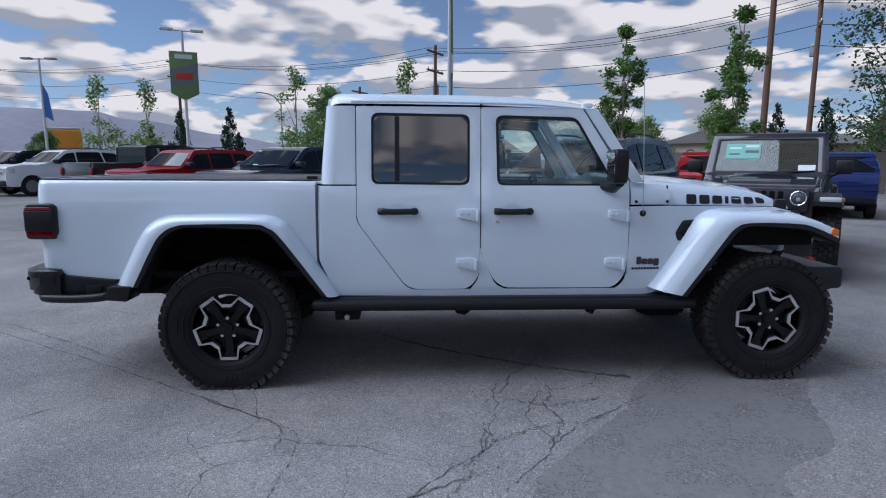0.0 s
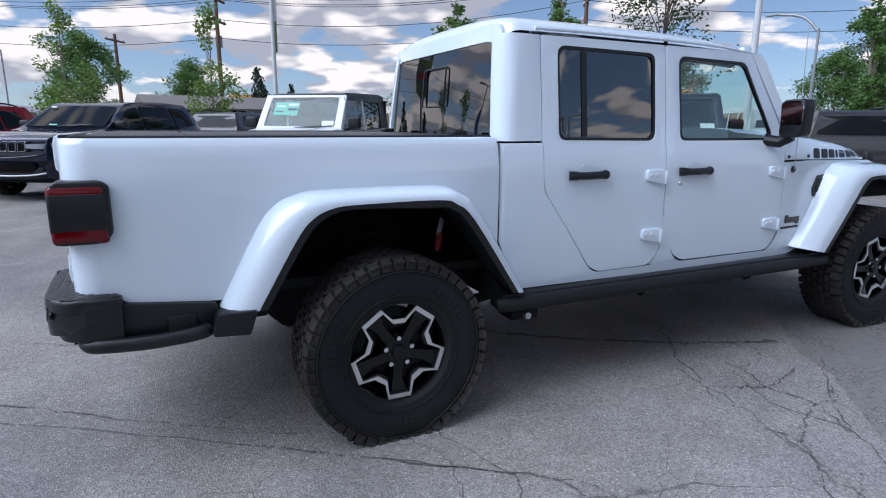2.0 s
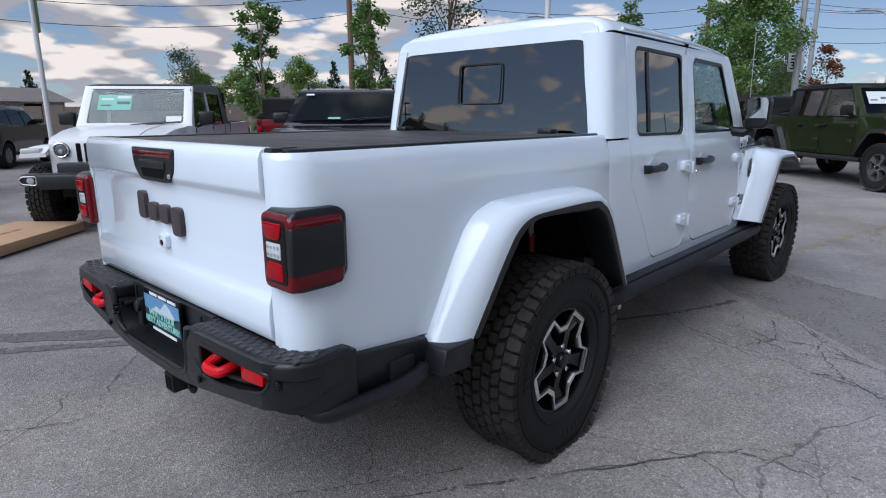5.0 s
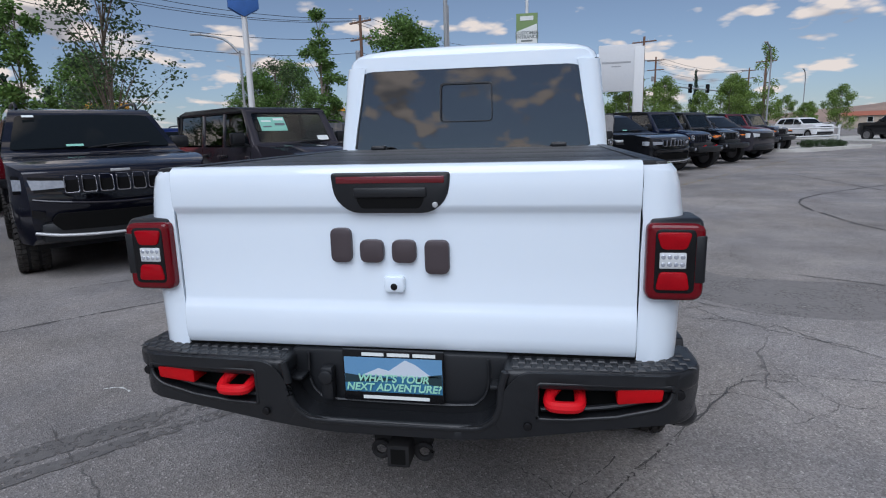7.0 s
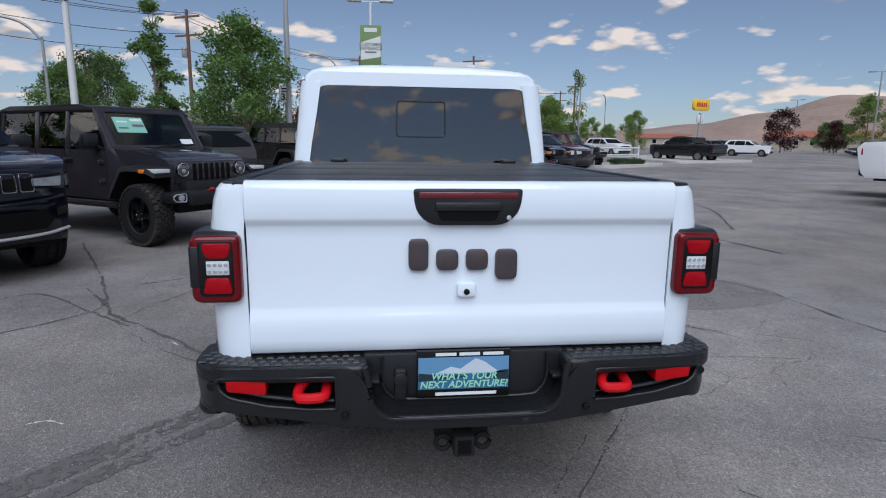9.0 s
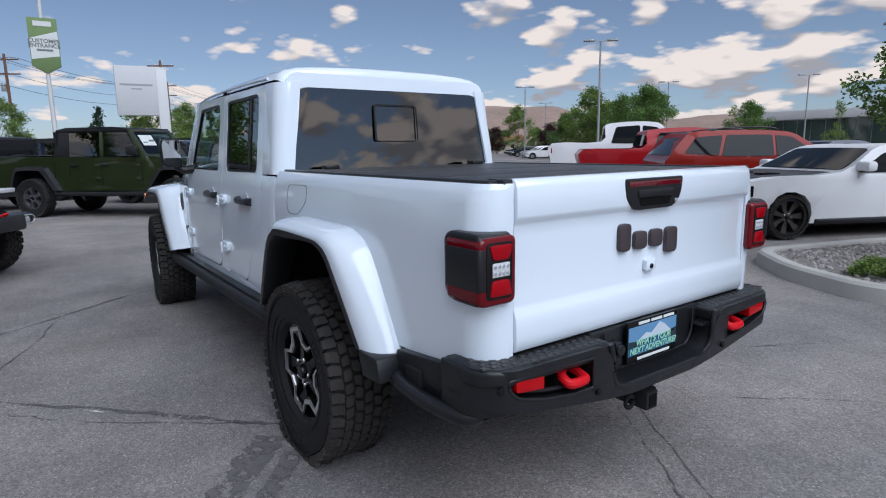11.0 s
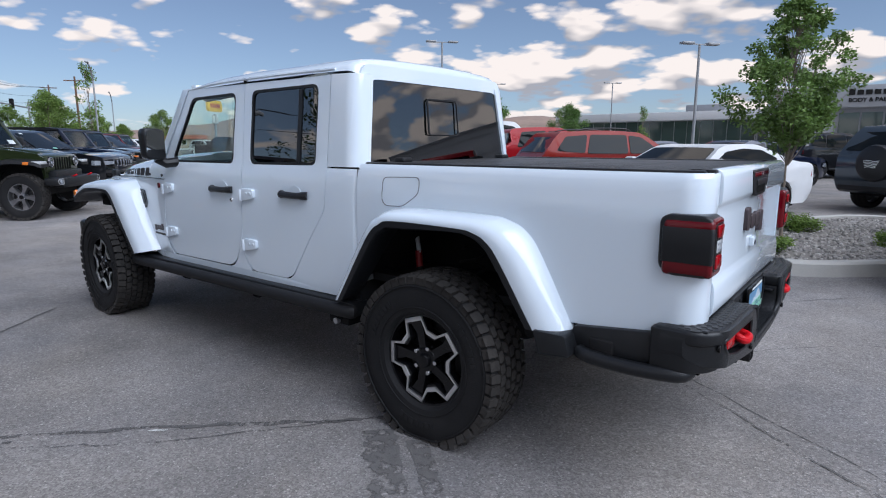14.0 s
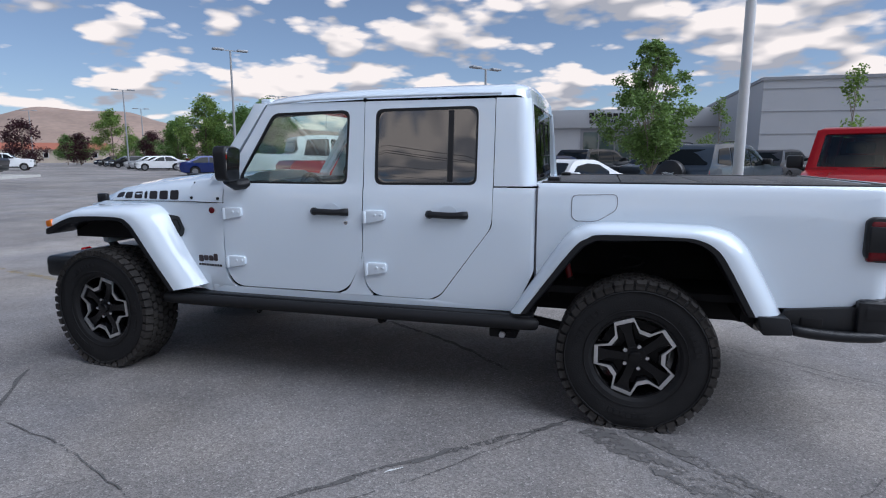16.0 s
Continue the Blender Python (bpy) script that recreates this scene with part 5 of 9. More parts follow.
def make_wheel(name, label, radius=0.415, width=0.27, bead=0.222, rugged=True, star=True, rim_mat=None, lugs=42, rows=6, spokes=5, face=0.105):
    """A wheel about the y axis; its outer face looks to +y."""
    w = thing(name, "", "")
    carcass, blocks = tyre_mesh(radius, width, bead, lugs, rows)
    ty = part("tyre", carcass, RUBBER, w, "black all-terrain tyre" if rugged else "black road tyre", angle=28)
    tagged(part("tread", blocks, TREAD, ty, angle=28), kind="stuff")
    if rugged and star:
        marks = bmesh.new()
        for rr, hh in ((bead + 0.040, 0.0035), (radius - 0.052, 0.0045)):
            ring = [(rr * math.cos(k * math.pi / 30), rr * math.sin(k * math.pi / 30)) for k in range(60)]
            yq = width * 0.5 - 0.004 if rr < radius - 0.08 else width * 0.5 + 0.002
            sweep([(x, yq, z) for x, z in ring] + [(ring[0][0], yq, ring[0][1])], hh, 5, marks)
        for a0 in (0.35, 2.45, 4.55):
            for k in range(7):
                aa = a0 + k * 0.105
                rr = bead + 0.085
                blk = box(-0.011, 0.011, 0, 0.005, -0.014, 0.014)
                blk.transform(Matrix.Rotation(aa, 4, "Y") @ Matrix.Translation((0, width * 0.5 - 0.001, rr)))
                join_raw(marks, blk)
        tagged(part("sidewall_relief", marks, RUBBER, ty), kind="stuff")
    rim = rim_mat or GLOSSBLACK
    prof = [(bead + 0.006, 0.102), (bead + 0.008, 0.092), (bead - 0.006, 0.080), (bead - 0.022, 0.03), (bead - 0.024, -0.09), (bead - 0.014, -0.10), (bead - 0.012, 0.03), (bead - 0.008, 0.10)]
    bm = lathe(prof, 40)
    bmesh.ops.remove_doubles(bm, verts=bm.verts, dist=1e-5)
    rm = part("rim", bm, rim, w)
    part("brake_disc", cyl(bead - 0.045, bead - 0.045, 0.02, pose(0, -0.01, 0, 90), 32), mat("brake_steel", (0.035, 0.035, 0.036), 0.45, 0.6), rm)
    part("hub", cyl(0.075, 0.060, 0.10, pose(0, 0.045, 0, -90), 24, 0.008), rim, rm)
    for k in range(spokes):
        t = 2 * math.pi * k / spokes
        k0, k1, k2 = (0.026, 0.030, 0.050) if star else (0.030, 0.042, 0.062)
        s = [[(-k0, 0.02, 0.045), (k0, 0.02, 0.045), (k0 * 0.8, face - 0.012, 0.045), (-k0 * 0.8, face - 0.012, 0.045)],
             [(-k1, 0.02, 0.13), (k1, 0.02, 0.13), (k1 * 0.7, face - 0.026, 0.13), (-k1 * 0.7, face - 0.026, 0.13)],
             [(-k2, 0.02, bead - 0.014), (k2, 0.02, bead - 0.014), (k2 * 0.84, face - 0.006, bead - 0.010), (-k2 * 0.84, face - 0.006, bead - 0.010)]]
        b = loft(s)
        bevelled(b, 0.006, 1)
        b.transform(Matrix.Rotation(t, 4, "Y"))
        part("spoke", b, rim, rm)
    if star:
        part("machined_face", star_band(bead - 0.006, bead - 0.070, 0.25, 0.20, 0.019, face - 0.010, face + 0.001), ALLOY, rm, "machined silver star outline")
        part("star_skirt", star_band(bead - 0.004, bead - 0.072, 0.255, 0.195, 0.030, face - 0.05, face - 0.008), rim, rm)
    part("centre_cap", cyl(0.036, 0.032, 0.03, pose(0, face - 0.005, 0, -90), 20, 0.005), GLOSSBLACK if rim is not ALLOY else ALLOY, rm)
    for k in range(5):
        t = 2 * math.pi * (k + 0.5) / 5
        part("lug_nut", cyl(0.0135, 0.011, 0.034, pose(0.062 * math.sin(t), face - 0.018, 0.062 * math.cos(t), -90), 8, 0.002), CHROME, rm, "chrome lug nut")
    return w


def place_wheel(proto, parent, x, y, z, spin=0.0, turn=0.0):
    """A copy of the wheel on the +y side of its car, or turned round on the -y side."""
    m = pose(x, y, z, 0, 0, turn + (0 if y > 0 else 180)) @ Matrix.Rotation(radians(spin), 4, "Y")
    c = copy_thing(proto, m)
    c.parent = parent
    return c


big_wheel = make_wheel("wheel", "", lugs=46, rows=6)
tagged(big_wheel, "wheel with all-terrain tyre and black rim")
first = True
for x, y, spin, turn in ((0.016, -0.814, 36, 0), (0.014, 0.814, 18, 0), (3.495, -0.795, 18, -3), (3.48, 0.800, -14, -3)):
    if first:
        big_wheel.parent = truck
        big_wheel.matrix_basis = pose(x, y, 0.385, 0, 0, 180 + turn) @ Matrix.Rotation(radians(spin), 4, "Y")
        first = False
    else:
        place_wheel(big_wheel, truck, x, y, 0.385 if x < 1 else 0.400, spin, turn)


def settle(wheel, y0):
    """Presses the tyre flat where it meets the ground, with its walls bulged out."""
    for ty in [o for o in wheel.children if o.name.startswith("tyre")]:
        for ob in [ty] + list(ty.children):
            ob.data = ob.data.copy()
            m = wheel.matrix_basis
            back = m.inverted()
            for v in ob.data.vertices:
                p = m @ v.co
                near = max(0.0, 1 - p.z / 0.11)
                out = 1 if p.y > y0 else -1
                if abs(p.y - y0) > 0.085 and near:
                    p.y += out * 0.012 * min(1.0, near) ** 0.7
                if p.z < 0.005:
                    p.z = 0.005
                elif p.z < 0.045 and abs(p.y - y0) > 0.06:
                    p.z = 0.005 + (p.z - 0.005) * 0.55
                v.co = back @ p


for w in [o for o in truck.children if o.name.startswith("wheel") and not o.name.startswith("wheel_")]:
    settle(w, w.matrix_basis.translation.y)

# ---------------------------------------------------------------- the other vehicles


def paint(name, col, metal=0.35, coat=1.0):
    return mat(name, col, 0.30, metal, var=0.03, scale=3, bscale=1500, coat=coat, spec=0.12)


BLACKP = paint("black_paint", (0.010, 0.011, 0.014))
NAVY = paint("navy_paint", (0.007, 0.012, 0.034))
MIDNIGHT = paint("midnight_paint", (0.006, 0.007, 0.015))
GRAPHITE = paint("graphite_paint", (0.040, 0.037, 0.046))
GREYP = paint("grey_paint", (0.055, 0.055, 0.058))
OLIVE = paint("dark_green_paint", (0.030, 0.042, 0.016))
REDP = paint("red_paint", (0.28, 0.007, 0.011), 0.1, 0.35)
MAROON = paint("maroon_paint", (0.16, 0.008, 0.014), 0.3, 0.5)
ORANGE = paint("burnt_orange_paint", (0.20, 0.012, 0.006), 0.1, 0.35)
BLUEP = paint("blue_paint", (0.010, 0.022, 0.12))
SILVER = paint("silver_paint", (0.42, 0.43, 0.45), 0.6)
WHITEP = paint("white_car_paint", (0.74, 0.75, 0.76), 0.0, 0.3)
SLATE = paint("slate_paint", (0.055, 0.070, 0.088))
GREYRIM = mat("grey_rim", (0.30, 0.30, 0.31), 0.3, 0.9)

# shared wheels, built once
WHEELS = {}


def wheel_for(key, parent, x, y, z, spin):
    """A wheel of the wanted make, the first built, the rest copied."""
    if key not in WHEELS:
        r, w, bead, rim, lugs, rows, spokes, rugged = {
            "trail": (0.405, 0.25, 0.225, GREYRIM, 30, 5, 5, True),
            "trail_black": (0.405, 0.25, 0.225, GLOSSBLACK, 30, 5, 5, True),
            "road": (0.365, 0.25, 0.262, GREYRIM, 40, 3, 5, False),
            "road_black": (0.365, 0.25, 0.268, GLOSSBLACK, 40, 3, 7, False),
            "coupe": (0.345, 0.26, 0.270, mat("bronze_rim", (0.10, 0.09, 0.085), 0.35, 0.8), 40, 3, 7, False)}[key]
        w0 = make_wheel("wheel", "", r, w, bead, rugged, False, rim, lugs, rows, spokes)
        w0.parent = parent
        w0.matrix_basis = pose(x, y, z, 0, 0, 0 if y > 0 else 180) @ Matrix.Rotation(radians(spin), 4, "Y")
        WHEELS[key] = w0
        return w0
    return place_wheel(WHEELS[key], parent, x, y, z, spin)


SIMPLE = {}


def simple_wheel(parent, x, y, r=0.33):
    """A far wheel: tyre and a spoked disc."""
    if "tyre" not in SIMPLE:
        bm = lathe([(0.62, -0.26), (0.80, -0.33), (0.97, -0.30), (1.0, 0.0), (0.97, 0.30), (0.80, 0.33), (0.62, 0.26)], 28)
        bmesh.ops.remove_doubles(bm, verts=bm.verts, dist=1e-5)
        SIMPLE["tyre"] = bm
        bm2 = cyl(0.66, 0.64, 0.20, pose(0, 0.12, 0, -90), 20)
        for k in range(6):
            b = box(-0.09, 0.09, 0.20, 0.26, 0.10, 0.60)
            b.transform(Matrix.Rotation(k * math.pi / 3, 4, "Y"))
            join(bm2, b)
        SIMPLE["rim"] = bm2
        for key, m in (("tyre", RUBBER), ("rim", GREYRIM)):
            finish(SIMPLE[key])
            me = bpy.data.meshes.new(key)
            SIMPLE[key].to_mesh(me)
            SIMPLE[key].free()
            me.materials.append(m)
            SIMPLE[key] = me
    t = shared("wheel", SIMPLE["tyre"], parent, pose(x, y, r, 0, 0, 0 if y > 0 else 180) @ Matrix.Diagonal((r, r, r, 1)))
    shared("rim", SIMPLE["rim"], t)
    return t


def pillow(outline, half, cuts_u, cuts_v, soft=0.05, seg=3):
    """A closed body from its side outline: half(x, z) gives half its width; the rim is rounded."""
    bm = flat_fill(outline, (), cuts_u, cuts_v)
    bmesh.ops.recalc_face_normals(bm, faces=bm.faces)
    got = bmesh.ops.extrude_face_region(bm, geom=bm.faces[:])
    low = {v for v in got["geom"] if isinstance(v, bmesh.types.BMVert)}
    for v in bm.verts:
        u, w = v.co.x, v.co.y
        v.co = Vector((u, half(u, w) * (-1 if v in low else 1), w))
    rim = [e for e in bm.edges if len(e.link_faces) == 2 and (len({v in low for v in e.verts}) == 1) and any(len({v in low for v in f.verts}) == 2 for f in e.link_faces)]
    if soft:
        bmesh.ops.bevel(bm, geom=rim, offset=soft, segments=seg, affect="EDGES", profile=0.55, clamp_overlap=True)
    return bm


def arch(cx, r, z0, n=9):
    """Outline points over a wheel, from the front of it to the back."""
    a0 = math.asin(min(0.99, max(-0.5, (z0 - 0.36) / r)))
    return [(cx + r * math.cos(a), 0.36 + r * math.sin(a)) for a in arange(a0, math.pi - a0, n)]


CARS = {
    "suv": dict(wb=2.92, half=0.95, belt=1.13, z0=0.36, arch=0.425, r=0.365,
                top=[(0.90, 0.42), (0.93, 0.70), (0.90, 0.98), (0.80, 1.08), (0.2, 1.16), (-0.52, 1.20), (-1.18, 1.62), (-1.50, 1.71), (-2.3, 1.745), (-3.1, 1.72), (-3.40, 1.66), (-3.78, 1.18), (-3.86, 1.02), (-3.88, 0.62), (-3.78, 0.42)],
                glass=[[(-0.78, 1.19), (-1.30, 1.58), (-1.62, 1.63), (-1.62, 1.18)], [(-1.68, 1.18), (-1.68, 1.635), (-2.60, 1.645), (-2.72, 1.19)], [(-2.78, 1.20), (-2.68, 1.64), (-3.22, 1.60), (-3.48, 1.26)]],
                screen=((-0.56, 1.215), (-1.20, 1.628)), rear=((-3.44, 1.60), (-3.76, 1.20)), lamp_z=0.93, tail_z=1.02),
    "small_suv": dict(wb=2.57, half=0.89, belt=1.12, z0=0.38, arch=0.40, r=0.345,
                      top=[(0.76, 0.45), (0.80, 0.72), (0.78, 1.00), (0.70, 1.09), (0.1, 1.14), (-0.46, 1.17), (-0.92, 1.56), (-1.12, 1.645), (-1.9, 1.675), (-2.8, 1.655), (-3.12, 1.61), (-3.30, 1.14), (-3.36, 1.02), (-3.36, 0.62), (-3.26, 0.44)],
                      glass=[[(-0.62, 1.15), (-1.00, 1.52), (-1.40, 1.56), (-1.40, 1.14)], [(-1.46, 1.14), (-1.46, 1.565), (-2.20, 1.57), (-2.24, 1.15)], [(-2.30, 1.17), (-2.28, 1.565), (-2.74, 1.54), (-2.84, 1.24)]],
                      screen=((-0.49, 1.185), (-0.93, 1.565)), rear=((-3.14, 1.56), (-3.285, 1.17)), lamp_z=0.95, tail_z=1.00),
    "sedan": dict(wb=2.80, half=0.91, belt=0.92, z0=0.26, arch=0.38, r=0.33,
                  top=[(0.86, 0.30), (0.92, 0.50), (0.88, 0.70), (0.72, 0.82), (0.1, 0.92), (-0.48, 0.97), (-1.22, 1.36), (-1.60, 1.435), (-2.1, 1.44), (-2.5, 1.40), (-3.15, 1.06), (-3.62, 1.00), (-3.80, 0.88), (-3.82, 0.55), (-3.70, 0.32)],
                  glass=[[(-0.78, 0.96), (-1.36, 1.30), (-1.78, 1.35), (-1.80, 0.95)], [(-1.86, 0.95), (-1.84, 1.355), (-2.36, 1.32), (-2.92, 1.03), (-2.90, 0.96)]],
                  screen=((-0.52, 0.985), (-1.24, 1.368)), rear=((-2.55, 1.375), (-3.12, 1.075)), lamp_z=0.66, tail_z=0.86),
    "coupe": dict(wb=2.95, half=0.955, belt=0.98, z0=0.24, arch=0.385, r=0.35,
                  top=[(0.88, 0.28), (0.96, 0.42), (0.96, 0.74), (0.88, 0.86), (0.3, 0.96), (-0.78, 1.02), (-1.42, 1.36), (-1.76, 1.435), (-2.2, 1.44), (-2.55, 1.40), (-3.30, 1.12), (-3.80, 1.06), (-3.98, 0.92), (-4.02, 0.50), (-3.88, 0.30)],
                  glass=[[(-1.05, 1.01), (-1.56, 1.30), (-2.02, 1.36), (-2.50, 1.33), (-2.86, 1.16), (-2.62, 1.00)]],
                  screen=((-0.82, 1.03), (-1.44, 1.372)), rear=((-2.62, 1.375), (-3.26, 1.135)), lamp_z=0.76, tail_z=0.86),
    "pickup": dict(wb=3.60, half=0.99, belt=1.20, z0=0.46, arch=0.46, r=0.40,
                   top=[(0.90, 0.50), (0.95, 0.75), (0.94, 1.08), (0.84, 1.19), (0.1, 1.24), (-0.62, 1.27), (-1.18, 1.76), (-1.45, 1.85), (-2.0, 1.875), (-2.75, 1.84), (-2.98, 1.74), (-3.10, 1.31), (-4.72, 1.29), (-4.76, 0.80), (-4.70, 0.58)],
                   glass=[[(-0.86, 1.26), (-1.32, 1.70), (-1.78, 1.76), (-1.80, 1.25)], [(-1.87, 1.25), (-1.86, 1.765), (-2.62, 1.73), (-2.78, 1.27)]],
                   screen=((-0.66, 1.285), (-1.20, 1.775)), rear=((-2.99, 1.70), (-3.08, 1.36)), lamp_z=0.98, tail_z=1.08),
}


def smooth_car(kind, name, label, x, y, heading, colour, wheel="road", near=False, hood=None, sticker=False, roof_rails=False, spare=False, group="", tall=1.0):
    """A car of a kind at its front axle (x, y), facing heading degrees; near: full wheels and trims."""
    c = CARS[kind]
    car = thing(name, label, {"suv": "car", "small_suv": "car", "sedan": "car", "coupe": "car", "pickup": "truck"}[kind], x, y, 0, heading, group)
    wb, H, top = c["wb"], c["half"], c["top"]
    x0, x1 = top[0][0], top[-1][0]
    zmax = max(p[1] for p in top)

    def half(u, z):
        w = H
        t = max(0.0, (z - c["belt"]) / (zmax - c["belt"]))
        w -= 0.20 * t ** 1.2 if z > c["belt"] else 0.0
        w -= 0.05 * max(0.0, (0.62 - z) / 0.4)
        ends = max(0.0, u - (x0 - 0.55)), max(0.0, (x1 + 0.40) - u)
        w -= 0.42 * ends[0] ** 2 + 0.30 * ends[1] ** 2
        return w

    def front_x(z):
        for (xa, za), (xb, zb) in zip(top, top[1:]):
            if za <= z <= zb and xb > 0.4:
                return xa + (xb - xa) * (z - za) / (zb - za)
        return x0

    def bent(bm):
        """Rounds the nose in plan."""
        for v in bm.verts:
            f = max(0.0, (v.co.x - (x0 - 0.9)) / 0.9)
            v.co.x -= 0.20 * v.co.y ** 2 * f * f
        return bm

    z0 = c["z0"]
    under = [(x1 + 0.12, z0)] + [p for p in reversed(arch(-wb, c["arch"], z0))] + [p for p in reversed(arch(0, c["arch"], z0))] + [(x0 - 0.10, z0)]
    ol = smooth_outline(top) + under
    body = part("body", bent(pillow(ol, half, [x1 + 0.15 * i for i in range(1, 4)] + [-2.2, -1.5, -0.8, -0.2] + [x0 - 0.15 * i for i in range(4, 0, -1)], [0.5, 0.7, 0.9, c["belt"], 1.25, 1.4, 1.55, 1.7], 0.07, 4)), colour, car, angle=40)
    part("underside", box(x1 + 0.3, x0 - 0.3, -H + 0.16, H - 0.16, z0 - 0.06, 0.75), DARK, car)
    for s in (-1, 1):
        for outline in c["glass"]:
            g = rounded(outline, 0.05, 2)
            part("side_window", panel(g, lambda u, z, dd: Vector((u, s * (half(u, z) + 0.014 - dd), z)), 0.02, cuts_v=[1.3, 1.45], lip=0), DARKGLASS, body)
        if near or kind != "sedan":
            sill = box(-wb + 0.45, -0.45, min(s * (H - 0.10), s * (H - 0.02)), max(s * (H - 0.10), s * (H - 0.02)), z0 - 0.02, z0 + 0.07, 0.02)
            part("sill", sill, BLACK, car)
        for ax in (0.0, -wb):
            if near:
                wheel_for(wheel, car, ax, s * (H - 0.135), c["r"], 17 * s + ax * 9)
            else:
                simple_wheel(car, ax, s * (H - 0.12), c["r"])
        (mx, mz) = c["glass"][0][0]
        part("mirror", box(mx - 0.14, mx + 0.02, min(s * (H - 0.04), s * (H + 0.19)), max(s * (H - 0.04), s * (H + 0.19)), mz + 0.02, mz + 0.17, 0.04, 2), colour if kind in ("coupe", "sedan") else BLACK, car)
        lz = c["lamp_z"]
        lh = 0.068 if kind in ("suv", "coupe", "sedan") else 0.075
        for nm, hh, dx, m in (("headlamp", lh, 0.010, GLOSSBLACK if near else CLEARLENS), ("headlamp_lens", lh * 0.62, 0.018, LAMPGLASS)):
            if nm == "headlamp_lens" and (not near or kind == "coupe"):
                continue
            ys = [0.50 + 0.06 * q for q in range(8)] if kind != "coupe" else [0.56 + 0.05 * q for q in range(8)]
            secs = []
            for yq in ys:
                xq = front_x(lz) + dx - 0.20 * yq * yq - (3.0 if kind != "boxy" else 0) * max(0, yq - 0.70) ** 2
                hz = hh * (0.75 + 0.5 * (yq - ys[0]) / 0.4)
                secs.append([(xq, s * yq, lz - hz), (xq, s * yq, lz + hz), (xq - 0.14, s * yq, lz + hz), (xq - 0.14, s * yq, lz - hz)])
            part(nm, loft(secs), m, car)
        tz = c["tail_z"]
        part("tail_lamp", box(x1 - 0.06, x1 + 0.16, min(s * (H - 0.26), s * (H - 0.055)), max(s * (H - 0.26), s * (H - 0.055)), tz - 0.10, tz + 0.10, 0.03), REDLENS if near or kind != "sedan" else DARKRED, car)
        if roof_rails:
            part("roof_rail", sweep(smooth_line([(-1.5, s * (H - 0.27), zmax - 0.03), (-1.7, s * (H - 0.26), zmax + 0.045), (-2.6, s * (H - 0.26), zmax + 0.045), (-3.0, s * (H - 0.27), zmax - 0.04)], 3), 0.018, 8), BLACK, car)
    for nm, (a, b), inset in (("windscreen", c["screen"], 0.14), ("rear_window", c["rear"], 0.16)):
        d = Vector((b[0] - a[0], 0, b[1] - a[1]))
        n = Vector((-d.z, 0, d.x)).normalized()
        if n.z < 0:
            n = -n
        ol2 = rounded([(-1, 0.05), (1, 0.05), (1, 0.97), (-1, 0.97)], 0.08, 3)

        def put(u, t, dd, a=a, d=d, n=n, inset=inset):
            q = Vector((a[0], 0, a[1])) + d * t
            w = half(q.x, q.z) - inset * 0.55
            bow = 0.03 * (1 - u * u)
            return q + n * (0.010 - dd + bow * 0.5) + Vector((0, u * w, 0))
        part(nm, panel(ol2, put, 0.02, cuts_u=[-0.6, -0.2, 0.2, 0.6], lip=0), DARKGLASS, body)
    gz = c["lamp_z"]
    gw, gh0 = (H - 0.30, 0.075) if kind == "coupe" else (H - 0.42, 0.085)
    gb = bmesh.new()
    secs = [[(front_x(gz) + 0.008 - 0.20 * yq * yq - q, yq, zz) for q, zz in ((0, gz - gh0), (0, gz + gh0 * 0.9), (0.14, gz + gh0 * 0.9), (0.14, gz - gh0))] for yq in [gw * (k / 6 - 1) for k in range(13)]]
    gb.free()
    part("grille", loft(secs), BLACK if kind != "suv" or not near else colour, car)
    fbm = box(x0 - 0.30, x0 + 0.05, -H + 0.20, H - 0.20, z0 + 0.02, z0 + 0.22, 0.05)
    bmesh.ops.bisect_plane(fbm, geom=fbm.verts[:] + fbm.edges[:] + fbm.faces[:], plane_co=(0, 0, 0), plane_no=(0, 1, 0))
    for q in (-0.5, -0.25, 0.25, 0.5):
        bmesh.ops.bisect_plane(fbm, geom=fbm.verts[:] + fbm.edges[:] + fbm.faces[:], plane_co=(0, q, 0), plane_no=(0, 1, 0))
    part("front_bumper", bent(fbm), BLACK if kind != "coupe" else colour, car)
    if kind == "coupe":
        for yq in (-0.70, -0.52, 0.52, 0.70):
            part("round_headlamp", cyl(0.050, 0.046, 0.02, pose(front_x(gz) + 0.016 - 0.20 * yq * yq - 3.0 * max(0, abs(yq) - 0.70) ** 2, yq, gz, 0, 90), 18, 0.004), LAMPGLASS, car)
        lower = box(x0 - 0.1, x0 + 0.075, -H + 0.34, H - 0.34, z0 + 0.06, z0 + 0.20, 0.03)
        for q in (-0.4, -0.2, 0, 0.2, 0.4):
            bmesh.ops.bisect_plane(lower, geom=lower.verts[:] + lower.edges[:] + lower.faces[:], plane_co=(0, q, 0), plane_no=(0, 1, 0))
        part("lower_intake", bent(lower), SEAM, car)
    part("rear_bumper", box(x1 - 0.06, x1 + 0.25, -H + 0.10, H - 0.10, z0 + 0.04, z0 + 0.26, 0.05), BLACK, car)
